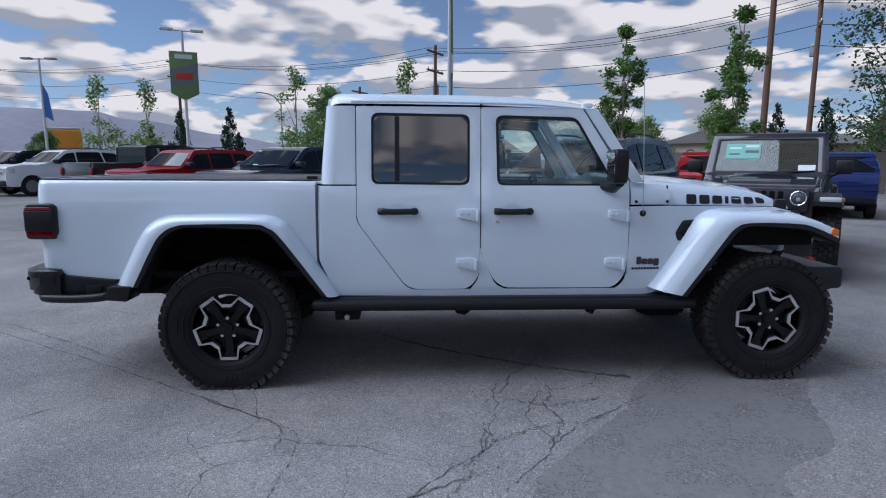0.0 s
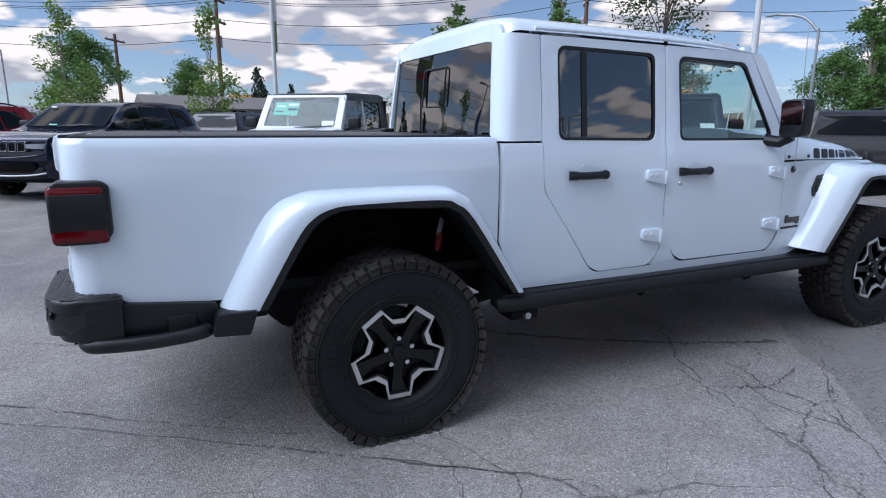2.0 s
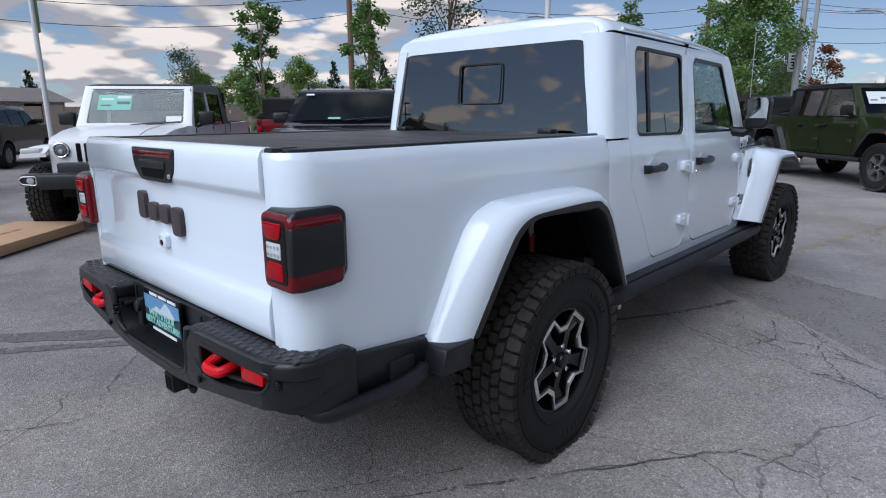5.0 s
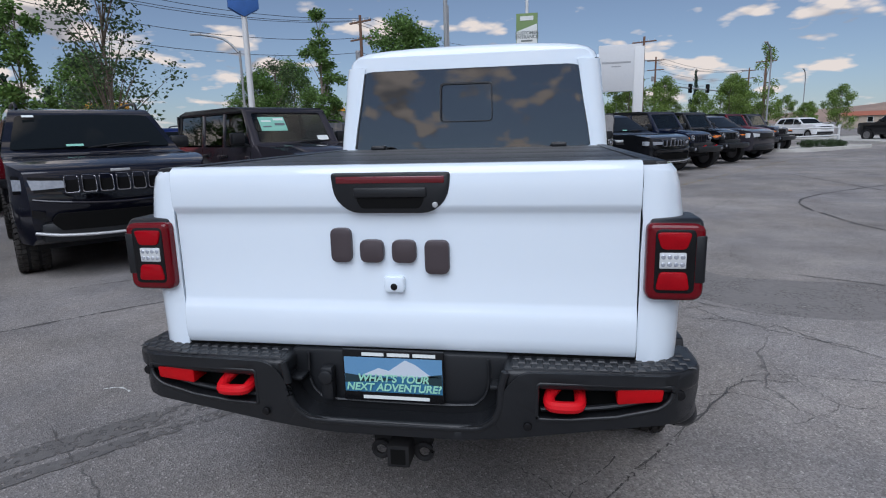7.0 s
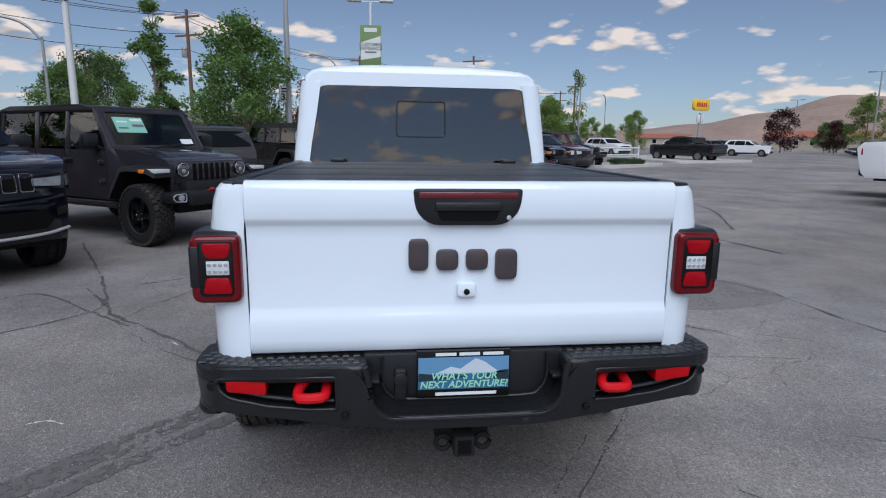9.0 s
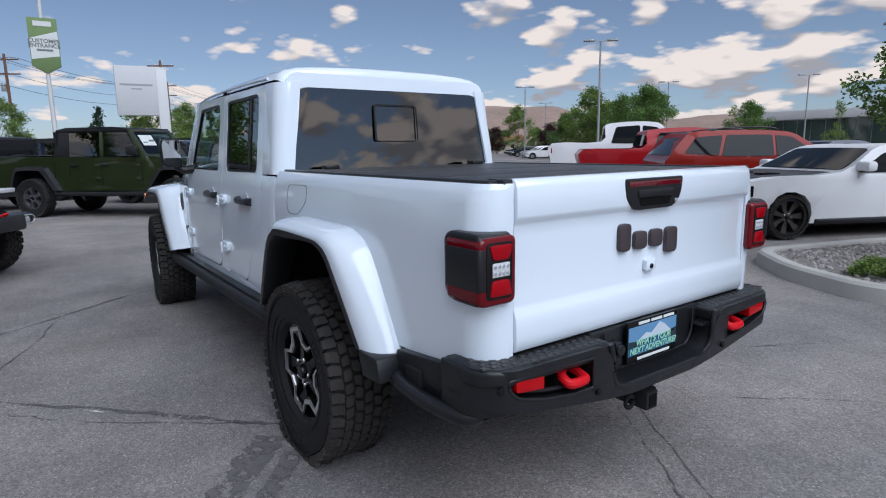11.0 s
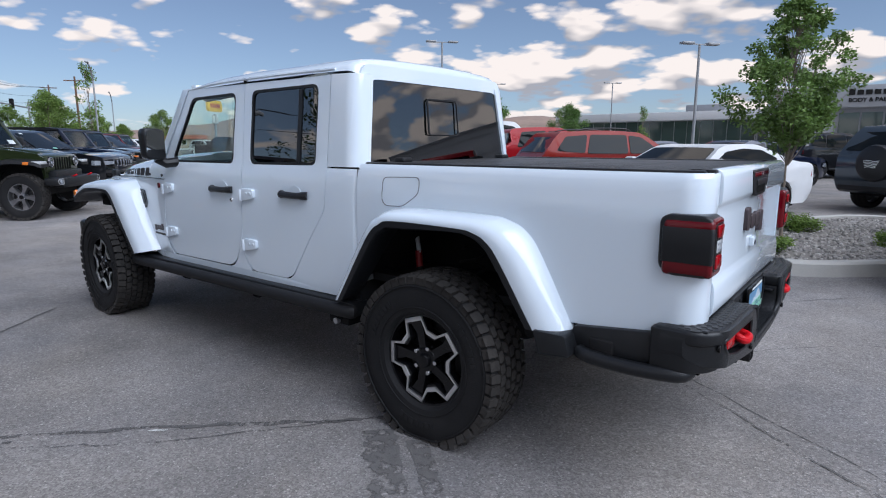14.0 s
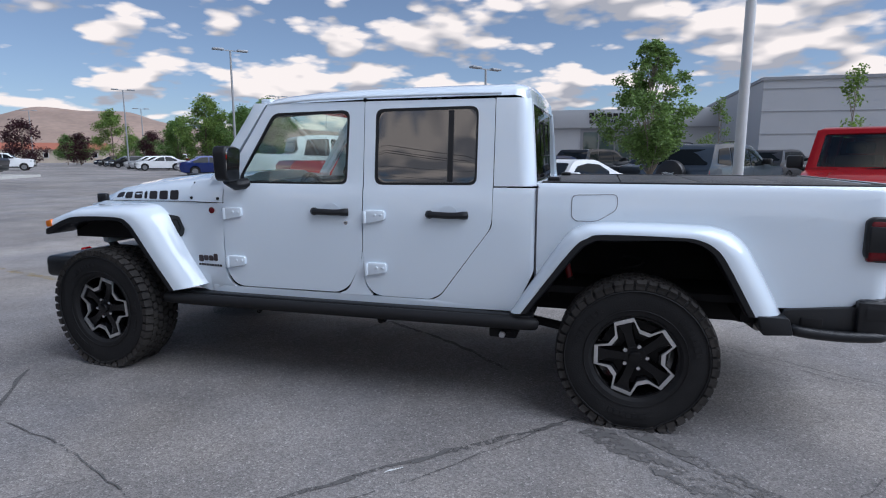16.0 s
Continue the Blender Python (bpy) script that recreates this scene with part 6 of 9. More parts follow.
    if kind == "suv" and near:
        def nose(u, z, dd):
            return Vector((front_x(z) + 0.016 - 0.20 * u * u - dd, u, z))
        for i in range(7):
            y0 = (i - 3) * 0.150
            q = rounded([(y0 - 0.064, gz - 0.088), (y0 + 0.064, gz - 0.088), (y0 + 0.060, gz + 0.080), (y0 - 0.060, gz + 0.080)], 0.022, 3)
            gi = [(y0 + (a - y0) * 0.86, gz - 0.005 + (b - gz + 0.005) * 0.86) for a, b in q]
            part("slot_ring", panel(q, lambda u, z, dd: nose(u, z, dd - 0.014), 0.06, [gi], lip=0.004), mat("dark_chrome", (0.30, 0.30, 0.32), 0.2, 0.9), car, "bright ring of a grille slot")
            part("slot_mesh", panel(gi, lambda u, z, dd: nose(u, z, dd + 0.004), 0.03, lip=0), SEAM, car)
        ik = rounded([(-0.58, 0.50), (0.58, 0.50), (0.66, 0.585), (0.60, 0.66), (-0.60, 0.66), (-0.66, 0.585)], 0.03, 3)
        part("lower_intake", panel(ik, lambda u, z, dd: nose(u, z, dd - 0.030), 0.08, cuts_u=[-0.4, -0.2, 0, 0.2, 0.4], lip=0.006), SEAM, car, "black mesh lower intake")
        part("bumper_crease", sweep(smooth_line([nose(y, 0.735 + 0.10 * y * y, -0.004) for y in (-0.78, -0.6, -0.3, 0, 0.3, 0.6, 0.78)], 3), 0.014, 8), colour, car)
        part("chrome_lip", sweep(smooth_line([nose(y, 0.44 + 0.12 * y ** 4, -0.035) for y in (-0.80, -0.6, -0.3, 0, 0.3, 0.6, 0.80)], 3), 0.015, 8), STEEL, car)
        for s in (-1, 1):
            fg = rounded([(s * 0.70, 0.60), (s * 0.80, 0.63), (s * 0.80, 0.70), (s * 0.70, 0.68)], 0.015, 2)
            part("fog_lamp", panel(fg, lambda u, z, dd: nose(u, z, dd - 0.012 + 3.0 * max(0, abs(u) - 0.72) ** 2), 0.04, lip=0.004), GLOSSBLACK, car)
        emb = box(front_x(1.03) - 0.02, front_x(1.03) + 0.012, -0.09, 0.09, 1.025, 1.05, 0.004)
        part("emblem_block", emb, STEEL, car)
        (ax, az), (bx, bz) = c["screen"]
        for u0, u1, t0, t1, m in ((-0.66, -0.54, 0.86, 0.92, PAPER), (-0.30, -0.12, 0.04, 0.10, GREENPAPER)):
            part("window_sticker", panel([(u0, t0), (u1, t0), (u1, t1), (u0, t1)], lambda u, t, dd: Vector((ax + (bx - ax) * t + 0.035 - dd, u, az + (bz - az) * t + 0.035)), 0.004, lip=0), m, car)
        for s in (-1, 1):
            part("wiper", sweep([(ax + 0.03, s * 0.1 + 0.02, az + 0.03), (ax - 0.01, s * 0.1 + 0.28, az + 0.06), (ax - 0.04, s * 0.1 + 0.5, az + 0.075)], 0.010, 6), BLACK, car)
    if spare:
        disc = lathe([(0.0, 0.13), (0.28, 0.125), (0.345, 0.095), (0.36, 0.04), (0.355, -0.08), (0.30, -0.11), (0.0, -0.11)], 32)
        disc.transform(pose(x1 - 0.16, 0.0, 0.98, 0, 0, 90))
        sw = part("spare_wheel_cover", disc, BLACK, car, "black spare wheel cover with a white flag print")
        for k in range(5):
            part("print_stripe", sweep(smooth_line([(x1 - 0.296, 0.16 - 0.01 * k, 1.02 - 0.03 * k), (x1 - 0.298, 0.05, 1.035 - 0.03 * k), (x1 - 0.298, -0.06, 1.015 - 0.03 * k), (x1 - 0.296, -0.15 + 0.015 * k, 1.03 - 0.03 * k)], 3), 0.007, 5), PAPER, sw)
    part("number_plate", box(x1 - 0.075, x1 - 0.02, -0.15, 0.15, tz - 0.24, tz - 0.09, 0.005), PAPER, car)
    if kind == "pickup":
        part("bed_opening", box(-4.66, -3.16, -H + 0.14, H - 0.14, 1.20, 1.305), DARK, car)
    if hood is not None:
        line = sorted((a, b) for a, b in smooth_outline(top) if b > 0.78)

        def top_z(u):
            for (ua, za), (ub, zb) in zip(line, line[1:]):
                if ua <= u <= ub and ub > ua:
                    return za + (zb - za) * (u - ua) / (ub - ua)
            return line[-1][1]
        part("hood_panel", bent(panel([(0.84, -0.66), (-0.76, -0.80), (-0.76, 0.80), (0.84, 0.66)], lambda u, v, dd: Vector((u, v, top_z(u) + 0.005 - dd - 0.03 * max(0, abs(v) - 0.62))), 0.012, cuts_u=[-0.4, 0, 0.3, 0.45, 0.6, 0.72], cuts_v=[-0.62, 0.62], lip=0)), hood, car, "matt black hood panel")
        for v in (-0.3, 0.3):
            part("hood_scoop", box(-0.25, 0.05, v - 0.10, v + 0.10, top_z(0.0) - 0.02, top_z(-0.2) + 0.022, 0.012), SEAM, car)
    if sticker:
        part("price_sticker", box(-0.93, -0.91, 0.28, 0.48, 1.40, 1.44), PAPER, body)
    car.matrix_basis = car.matrix_basis @ Matrix.Diagonal((1, 1, tall, 1))
    return car


def smooth_outline(top):
    pts = [Vector((*p, 0)) for p in top]
    return [(v.x, v.y) for v in smooth_line(pts, 3)]


CLEARDARK = glass("car_windscreen", (0.55, 0.62, 0.60), ior=1.65)
DARKGLASS2 = glass("side_glass", (0.66, 0.70, 0.70), ior=2.0)


def boxy_car(name, label, x, y, heading, colour, bed=False, top_mat=None, wheel="trail", near=True, sticker=False, spare=False, hooks=False, trim=None, group="", tall=1.0):
    """A square off-road car with seven grille slots, trapezoid flares and a hard top, or a pickup of its kind."""
    car = thing(name, label, "truck" if bed else "car", x, y, 0, heading, group)
    top_mat = top_mat or colour
    wb = 3.487 if bed else 3.008
    cab_end = -2.93 if bed else -wb - 0.70
    end = -wb - 1.14 if bed else cab_end
    H = 0.79

    def half(u, z):
        w = H - 0.01 * max(0, 0.75 - z)
        if u > -0.72:
            w = 0.735 - 0.115 * (u + 0.72) / 1.0
        return w

    belt = 1.22
    ol = [(0.30, 0.62), (0.315, 1.06), (0.22, 1.125), (-0.2, 1.20), (-0.70, 1.245), (-0.74, belt), (end, belt + (0.05 if bed else 0)), (end, 0.66)]
    ol += [(-wb - 0.50, 0.62), (-wb - 0.40, 0.92), (-wb - 0.28, 1.0), (-wb + 0.28, 1.0), (-wb + 0.40, 0.92), (-wb + 0.58, 0.55), (-0.72, 0.55), (-0.42, 0.92), (-0.26, 1.0), (0.24, 0.98)]
    body = part("body", pillow(ol, half, [-2.5, -1.6, -0.74, -0.5, -0.2, 0.1], [0.7, 0.9, 1.1], 0.022, 2), colour, car)
    part("underside", box(end + 0.1, 0.3, -0.52, 0.52, 0.42, 0.98), DARK, car)
    part("hood_bulge", pillow([(0.16, 1.12), (0.10, 1.165), (-0.3, 1.225), (-0.68, 1.262), (-0.70, 1.20)], lambda u, z: 0.36, [], [], 0.02, 2), colour, body)

    # greenhouse: pillars, roof and panes
    def gh(u, z):
        return 0.765 - 0.075 * (z - belt) / 0.6

    roof_z = 1.84
    # roof slab and corner posts leave the openings free
    part("roof", pillow([(-1.06, 1.735), (-1.12, 1.80), (-1.5, roof_z), (cab_end + 0.30, roof_z), (cab_end + 0.08, 1.80), (cab_end + 0.045, 1.735)], gh, [], [1.78], 0.04, 3), top_mat, car, angle=45)
    posts = [[(-0.74, 1.20), (-1.08, 1.745), (-1.14, 1.745), (-0.82, 1.20)], [(-1.73, 1.20), (-1.73, 1.745), (-1.81, 1.745), (-1.81, 1.20)]]
    if bed:
        posts += [[(cab_end + 0.36, 1.20), (cab_end + 0.36, 1.745), (cab_end + 0.02, 1.745), (cab_end, 1.20)]]
        wins = [[(-0.87, 1.25), (-1.16, 1.725), (-1.72, 1.725), (-1.72, 1.25)], [(-1.82, 1.25), (-1.82, 1.725), (cab_end + 0.37, 1.725), (cab_end + 0.37, 1.25)]]
    else:
        posts += [[(-2.52, 1.20), (-2.52, 1.745), (-2.62, 1.745), (-2.62, 1.20)], [(cab_end + 0.13, 1.20), (cab_end + 0.18, 1.745), (cab_end + 0.04, 1.745), (cab_end, 1.20)]]
        wins = [[(-0.87, 1.25), (-1.16, 1.725), (-1.72, 1.725), (-1.72, 1.25)], [(-1.82, 1.25), (-1.82, 1.725), (-2.51, 1.725), (-2.51, 1.25)], [(-2.63, 1.25), (-2.63, 1.725), (cab_end + 0.19, 1.725), (cab_end + 0.14, 1.25)]]
    for s in (-1, 1):
        for i, q in enumerate(posts):
            part("pillar", panel(q, lambda u, z, dd: Vector((u, s * (gh(u, z) - dd), z)), 0.05, lip=0.006), colour if i < (2 if bed else 3) else top_mat, body)
        for i, q in enumerate(wins):
            part("side_window", panel(q, lambda u, z, dd: Vector((u, s * (gh(u, z) - 0.012 - dd), z)), 0.006, lip=0), DARKGLASS2 if i == 0 else PRIVACY, body)
        # door gaps
        for gx in (-0.80, -1.77, -2.55):
            part("door_gap", box(gx - 0.004, gx + 0.004, min(s * (H - 0.02), s * (H + 0.002)), max(s * (H - 0.02), s * (H + 0.002)), 0.62 if gx > -2 else 0.85, 1.215), SEAM, body)
        for gx, gz in ((-1.66, 1.08), (-2.40, 1.08)):
            part("handle", box(gx - 0.10, gx + 0.08, min(s * H, s * (H + 0.04)), max(s * H, s * (H + 0.04)), gz - 0.02, gz + 0.02, 0.012), BLACK, body)
        for gx in (-0.86, -1.84):
            for gz in (0.80, 1.06):
                part("hinge", box(gx - 0.09, gx + 0.03, min(s * H, s * (H + 0.025)), max(s * H, s * (H + 0.025)), gz - 0.03, gz + 0.03, 0.01), colour, body)
        # flares
        F = [[(-0.70, 0.60), (-0.42, 0.96), (-0.28, 1.05), (0.22, 1.03), (0.40, 0.96)], [(-0.58, 0.58), (-0.34, 0.88), (-0.22, 0.965), (0.20, 0.955), (0.40, 0.90)]]
        R = [[(-wb - 0.56, 0.62), (-wb - 0.44, 0.98), (-wb - 0.28, 1.06), (-wb + 0.28, 1.06), (-wb + 0.44, 0.98), (-wb + 0.70, 0.56)], [(-wb - 0.46, 0.60), (-wb - 0.34, 0.90), (-wb - 0.22, 0.975), (-wb + 0.22, 0.975), (-wb + 0.34, 0.90), (-wb + 0.60, 0.55)]]
        for a, b, inn in ((*F, 0.62), (*R, 0.78)):
            secs = []
            for p, q in zip(smooth_line([Vector((*v, 0)) for v in a], 3), smooth_line([Vector((*v, 0)) for v in b], 3)):
                mid = p * 0.75 + q * 0.25
                secs.append([(p.x, s * inn, p.y), (mid.x, s * 0.90, mid.y), (q.x, s * 0.925, q.y), (q.x, s * 0.90, q.y), (q.x, s * inn, q.y + 0.01)])
            part("flare", loft(secs), colour if trim == "painted" else BLACK, car, angle=50)
        lampb = box(0.18, 0.40, min(s * 0.68, s * 0.90), max(s * 0.68, s * 0.90), 0.955, 1.01, 0.015)
        part("turn_lamp", lampb, CLEARLENS if near else AMBER, car)
        part("amber_marker", box(0.10, 0.20, min(s * 0.86, s * 0.932), max(s * 0.86, s * 0.932), 0.95, 1.0, 0.01), AMBER, car)
        part("rock_rail", sweep([(-wb + 0.55, s * 0.83, 0.50), (-wb / 2, s * 0.85, 0.49), (-0.5, s * 0.83, 0.50)], 0.045, 8), BLACK, car)
        for ax in (0.0, -wb):
            if near:
                wheel_for(wheel, car, ax, s * 0.79, 0.405, 23 * s + ax * 11)
            else:
                simple_wheel(car, ax, s * 0.80, 0.40)
        m = part("mirror", box(-0.98, -0.85, min(s * 0.82, s * 1.02), max(s * 0.82, s * 1.02), 1.26, 1.44, 0.03, 2), BLACK, car)
        part("mirror_arm", sweep([(-0.90, s * 0.74, 1.22), (-0.91, s * 0.88, 1.29)], 0.03, 8), BLACK, m)
        # round headlamps
        hl = part("headlamp", cyl(0.098, 0.09, 0.05, pose(0.335, s * 0.465, 0.985, 0, 90), 24, 0.008), GLOSSBLACK, car)
        part("headlamp_ring", sweep([(0.362, s * 0.465 + 0.082 * math.cos(q), 0.985 + 0.082 * math.sin(q)) for q in arange(0, 2 * math.pi, 24)], 0.009, 6), CHROME, hl)
        part("headlamp_lens", cyl(0.074, 0.066, 0.02, pose(0.358, s * 0.465, 0.985, 0, 90), 24, 0.005), LAMPDARK, hl)
        part("projector", cyl(0.026, 0.024, 0.02, pose(0.366, s * 0.465, 0.972, 0, 90), 16, 0.004), LAMPGLASS, hl)
        fog = part("fog_lamp", cyl(0.045, 0.040, 0.03, pose(0.622, s * 0.71, 0.652, 0, 90), 16, 0.005), LAMPGLASS, car)
        ring = [(0.632, s * y, z) for y, z in rounded([(0.645, 0.600), (0.80, 0.612), (0.84, 0.660), (0.80, 0.700), (0.645, 0.704)], 0.03, 3)]
        part("fog_bezel", sweep(ring + ring[:1], 0.008, 6), STEEL if near else BLACK, fog)
        tl = part("tail_lamp", box(end - 0.05, end + 0.10, min(s * 0.66, s * 0.80), max(s * 0.66, s * 0.80), 0.90, 1.14, 0.02), BLACK, car)
        part("tail_lens", box(end - 0.06, end - 0.03, min(s * 0.675, s * 0.785), max(s * 0.675, s * 0.785), 0.92, 1.12, 0.015), REDLENS, tl)
        if hooks:
            part("tow_hook", sweep([(0.64, s * 0.30 - 0.03, 0.72), (0.70, s * 0.30 - 0.028, 0.755), (0.715, s * 0.30, 0.76), (0.70, s * 0.30 + 0.028, 0.755), (0.64, s * 0.30 + 0.03, 0.72)], 0.012, 6), HOOKRED, car)
        part("wiper", sweep([(-0.72, s * 0.10 + 0.05, 1.262), (-0.74, s * 0.10 + 0.30, 1.285), (-0.755, s * 0.10 + 0.50, 1.30)], 0.010, 6), BLACK, car)
    gr = part("grille", box(0.26, 0.335, -0.575, 0.575, 0.80, 1.105, 0.03, 2), colour, car)
    for i in range(7):
        y0 = (i - 3) * 0.092
        part("grille_slot", box(0.325, 0.342, y0 - 0.029, y0 + 0.029, 0.845, 1.065, 0.012), SEAM, gr)
    fb = part("front_bumper", box(0.42, 0.69, -0.62, 0.62, 0.55, 0.73, 0.03, 2), BLACK, car)
    part("bumper_end", box(0.38, 0.62, -0.85, 0.85, 0.585, 0.725, 0.04, 2), BLACK, fb)
    part("bumper_neck", box(0.20, 0.45, -0.50, 0.50, 0.56, 0.84, 0.02), BLACK, fb)
    part("rear_bumper", box(end - 0.14, end + 0.10, -0.80, 0.80, 0.55, 0.72, 0.03, 2), BLACK, car)
    ws = rounded([(-0.67, 0.02), (0.67, 0.02), (0.645, 0.95), (-0.645, 0.95)], 0.05, 3)

    def screen(u, t, dd):
        return Vector((-0.755 - 0.345 * t - dd * 0.8, u, 1.245 + 0.53 * t - dd * 0.5))
    part("windscreen", panel(ws, screen, 0.006, cuts_u=[-0.3, 0.3], lip=0), CLEARDARK, body)
    hole = [(u * 0.94, 0.5 + (t - 0.5) * 0.90) for u, t in ws]
    part("windscreen_surround", panel([(-0.755, -0.02), (0.755, -0.02), (0.715, 1.02), (-0.715, 1.02)], lambda u, t, dd: screen(u, t, dd - 0.012), 0.04, [hole], lip=0.006), colour, body)
    part("rear_window", panel([(-0.60, 1.30), (0.60, 1.30), (0.56, 1.70), (-0.56, 1.70)], lambda u, z, dd: Vector((cab_end + 0.01 + dd + (z - 1.2) * 0.05, u, z)), 0.01, lip=0), DARKGLASS, body)
    part("rear_panel", box(cab_end + 0.025, cab_end + 0.08, -0.74, 0.74, 1.20, 1.76), top_mat, body)
    # seats and dash seen through the glass
    part("dashboard", box(-1.0, -0.80, -0.68, 0.68, 1.0, 1.22, 0.03), SEAT, body)
    for sx in (-1.75, -2.55):
        for sy in (-0.36, 0.36):
            b = box(-0.06, 0.07, -0.24, 0.24, 0, 0.60, 0.04)
            b.transform(pose(sx, sy, 0.85, 0, -10, 0))
            st = part("seat", b, SEAT, body)
            part("headrest", box(sx - 0.19, sx - 0.08, sy - 0.12, sy + 0.12, 1.47, 1.64, 0.03), SEAT, st)
    part("steering_wheel", sweep([(-1.18 + 0.05 * math.sin(a), 0.36 + 0.18 * math.cos(a), 1.16 + 0.17 * math.sin(a)) for a in arange(0, 2 * math.pi, 16)], 0.016, 6), SEAT, body)
    if bed:
        part("bed_cover", box(end + 0.05, cab_end - 0.02, -0.70, 0.70, 1.272, 1.285, 0.004), COVER, car)
        part("tailgate", box(end - 0.03, end + 0.03, -0.67, 0.67, 0.72, 1.275, 0.015), colour, car)
        part("bed_gap", box(cab_end - 0.012, cab_end + 0.0, -H - 0.002, H + 0.002, 0.66, 1.262), SEAM, body)
    if spare:
        sp = simple_wheel(car, end - 0.16, 0.08, 0.39)
        sp.matrix_basis = pose(end - 0.17, 0.0, 1.02, 0, 0, 90) @ Matrix.Diagonal((0.39, 0.39, 0.39, 1))
    if sticker:
        def st(u, t, dd):
            return screen(u, t, dd - 0.005)
        sk = part("price_sticker", panel([(-0.52, 0.40), (-0.08, 0.40), (-0.08, 0.80), (-0.52, 0.80)], st, 0.003, lip=0), PAPER if sticker == "white" else GREENPAPER, body, "pale green price sticker")
        for a, b, c2, d in ((-0.27, -0.10, 0.70, 0.76), (-0.27, -0.10, 0.55, 0.62), (-0.48, -0.32, 0.66, 0.70), (-0.48, -0.34, 0.50, 0.54)):
            part("sticker_bar", panel([(a, c2), (b, c2), (b, d), (a, d)], lambda u, t, dd: screen(u, t, dd - 0.007), 0.002, lip=0), PAPER if c2 > 0.6 else PRINT, sk)
        part("small_sticker", panel([(0.40, 0.10), (0.60, 0.10), (0.60, 0.24), (0.40, 0.24)], st, 0.003, lip=0), PAPER, body)
    car.matrix_basis = car.matrix_basis @ Matrix.Diagonal((1, 1, tall, 1))
    return car


# the angled rows: everything on the +y side faces about 232 degrees
boxy_car("pickup_truck", "white four-door pickup with dark soft top and window sticker, facing out", 0.70, 6.0, 230, WHITEP, True, BLACK, "trail_black", True, "green", trim="painted", group="parked vehicles")
smooth_car("suv", "suv", "glossy black mid-size suv with chrome-ringed grille slots", 3.22, 4.53, 228, MIDNIGHT, "road_black", True, roof_rails=True, group="parked vehicles", tall=1.045)
boxy_car("off_road_car", "black four-door off-road car with a green window sticker", 5.62, 2.81, 234, GRAPHITE, False, BLACK, "trail_black", True, "green", hooks=True, group="parked vehicles")
smooth_car("suv", "suv", "dark navy suv with black wheels", -2.80, 9.70, 236, NAVY, "road_black", True, roof_rails=False, group="parked vehicles")
smooth_car("small_suv", "suv", "bright red small suv facing out", -5.95, 11.75, 236, REDP, "road", False, roof_rails=True, group="parked vehicles")
boxy_car("pickup_truck", "dark grey four-door pickup seen from behind", -6.2, 17.3, 59, GREYP, True, BLACK, "trail", False, group="parked vehicles")
smooth_car("suv", "suv", "white suv with black roof and bumpers", -13.6, 18.6, 236, WHITEP, "road", False, roof_rails=True, group="parked vehicles")
smooth_car("suv", "suv", "black suv at the end of the row", -16.4, 20.5, 236, BLACKP, "road", False, group="parked vehicles")
smooth_car("small_suv", "suv", "red small suv at the end of the row", -19.4, 22.5, 236, REDP, "road", False, group="parked vehicles")
smooth_car("small_suv", "suv", "dark grey small suv seen from behind", 2.55, 20.0, 56, GREYP, "road", False, roof_rails=True, group="parked vehicles")
smooth_car("small_suv", "suv", "black small suv seen from behind", 5.6, 18.2, 56, BLACKP, "road", False, roof_rails=True, group="parked vehicles")
boxy_car("pickup_truck", "dark red four-door pickup with black top seen from behind", 8.55, 13.9, 56, MAROON, True, BLACK, "trail", False, group="parked vehicles")
smooth_car("small_suv", "suv", "orange-red small suv seen from behind", 10.9, 13.4, 56, REDP, "road", False, roof_rails=True, group="parked vehicles")
smooth_car("small_suv", "suv", "blue small suv seen from behind", 13.6, 12.2, 56, BLUEP, "road", False, roof_rails=True, group="parked vehicles")
smooth_car("small_suv", "suv", "dark slate small suv seen from behind", 13.75, 6.2, 46, GREYP, "road", False, roof_rails=True, group="parked vehicles")
boxy_car("off_road_car", "white two-tone off-road car in the second row", 16.4, 10.6, 56, WHITEP, False, WHITEP, "trail", False, group="parked vehicles")
# the row that runs off along +x
boxy_car("pickup_truck", "dark green four-door pickup with grey wheels", 11.5, -1.35, 225, OLIVE, True, BLACK, "trail", True, "white", hooks=True, group="parked vehicles", tall=1.06)
smooth_car("suv", "suv", "black suv beside the green pickup", 14.4, -3.2, 225, BLACKP, "road_black", True, group="parked vehicles")
boxy_car("off_road_car", "dark navy four-door off-road car", 16.95, -4.95, 225, NAVY, False, BLACK, "trail_black", False, hooks=True, group="parked vehicles")
boxy_car("off_road_car", "black four-door off-road car in the row", 19.7, -6.6, 225, BLACKP, False, BLACK, "trail", False, group="parked vehicles")
smooth_car("suv", "suv", "graphite grey suv in the row", 22.4, -8.2, 225, GRAPHITE, "road", False, group="parked vehicles")
boxy_car("off_road_car", "maroon four-door off-road car in the row", 25.6, -9.7, 225, MAROON, False, BLACK, "trail", False, group="parked vehicles")
boxy_car("off_road_car", "graphite four-door off-road car", 28.3, -11.4, 225, GRAPHITE, False, BLACK, "trail", False, group="parked vehicles")
boxy_car("off_road_car", "black off-road car behind the green pickup", 18.5, 4.6, 45, BLACKP, False, BLACK, "trail", False, spare=True, group="parked vehicles")
boxy_car("off_road_car", "navy off-road car behind the green pickup", 21.3, 2.6, 45, NAVY, False, BLACK, "trail", False, spare=True, group="parked vehicles")
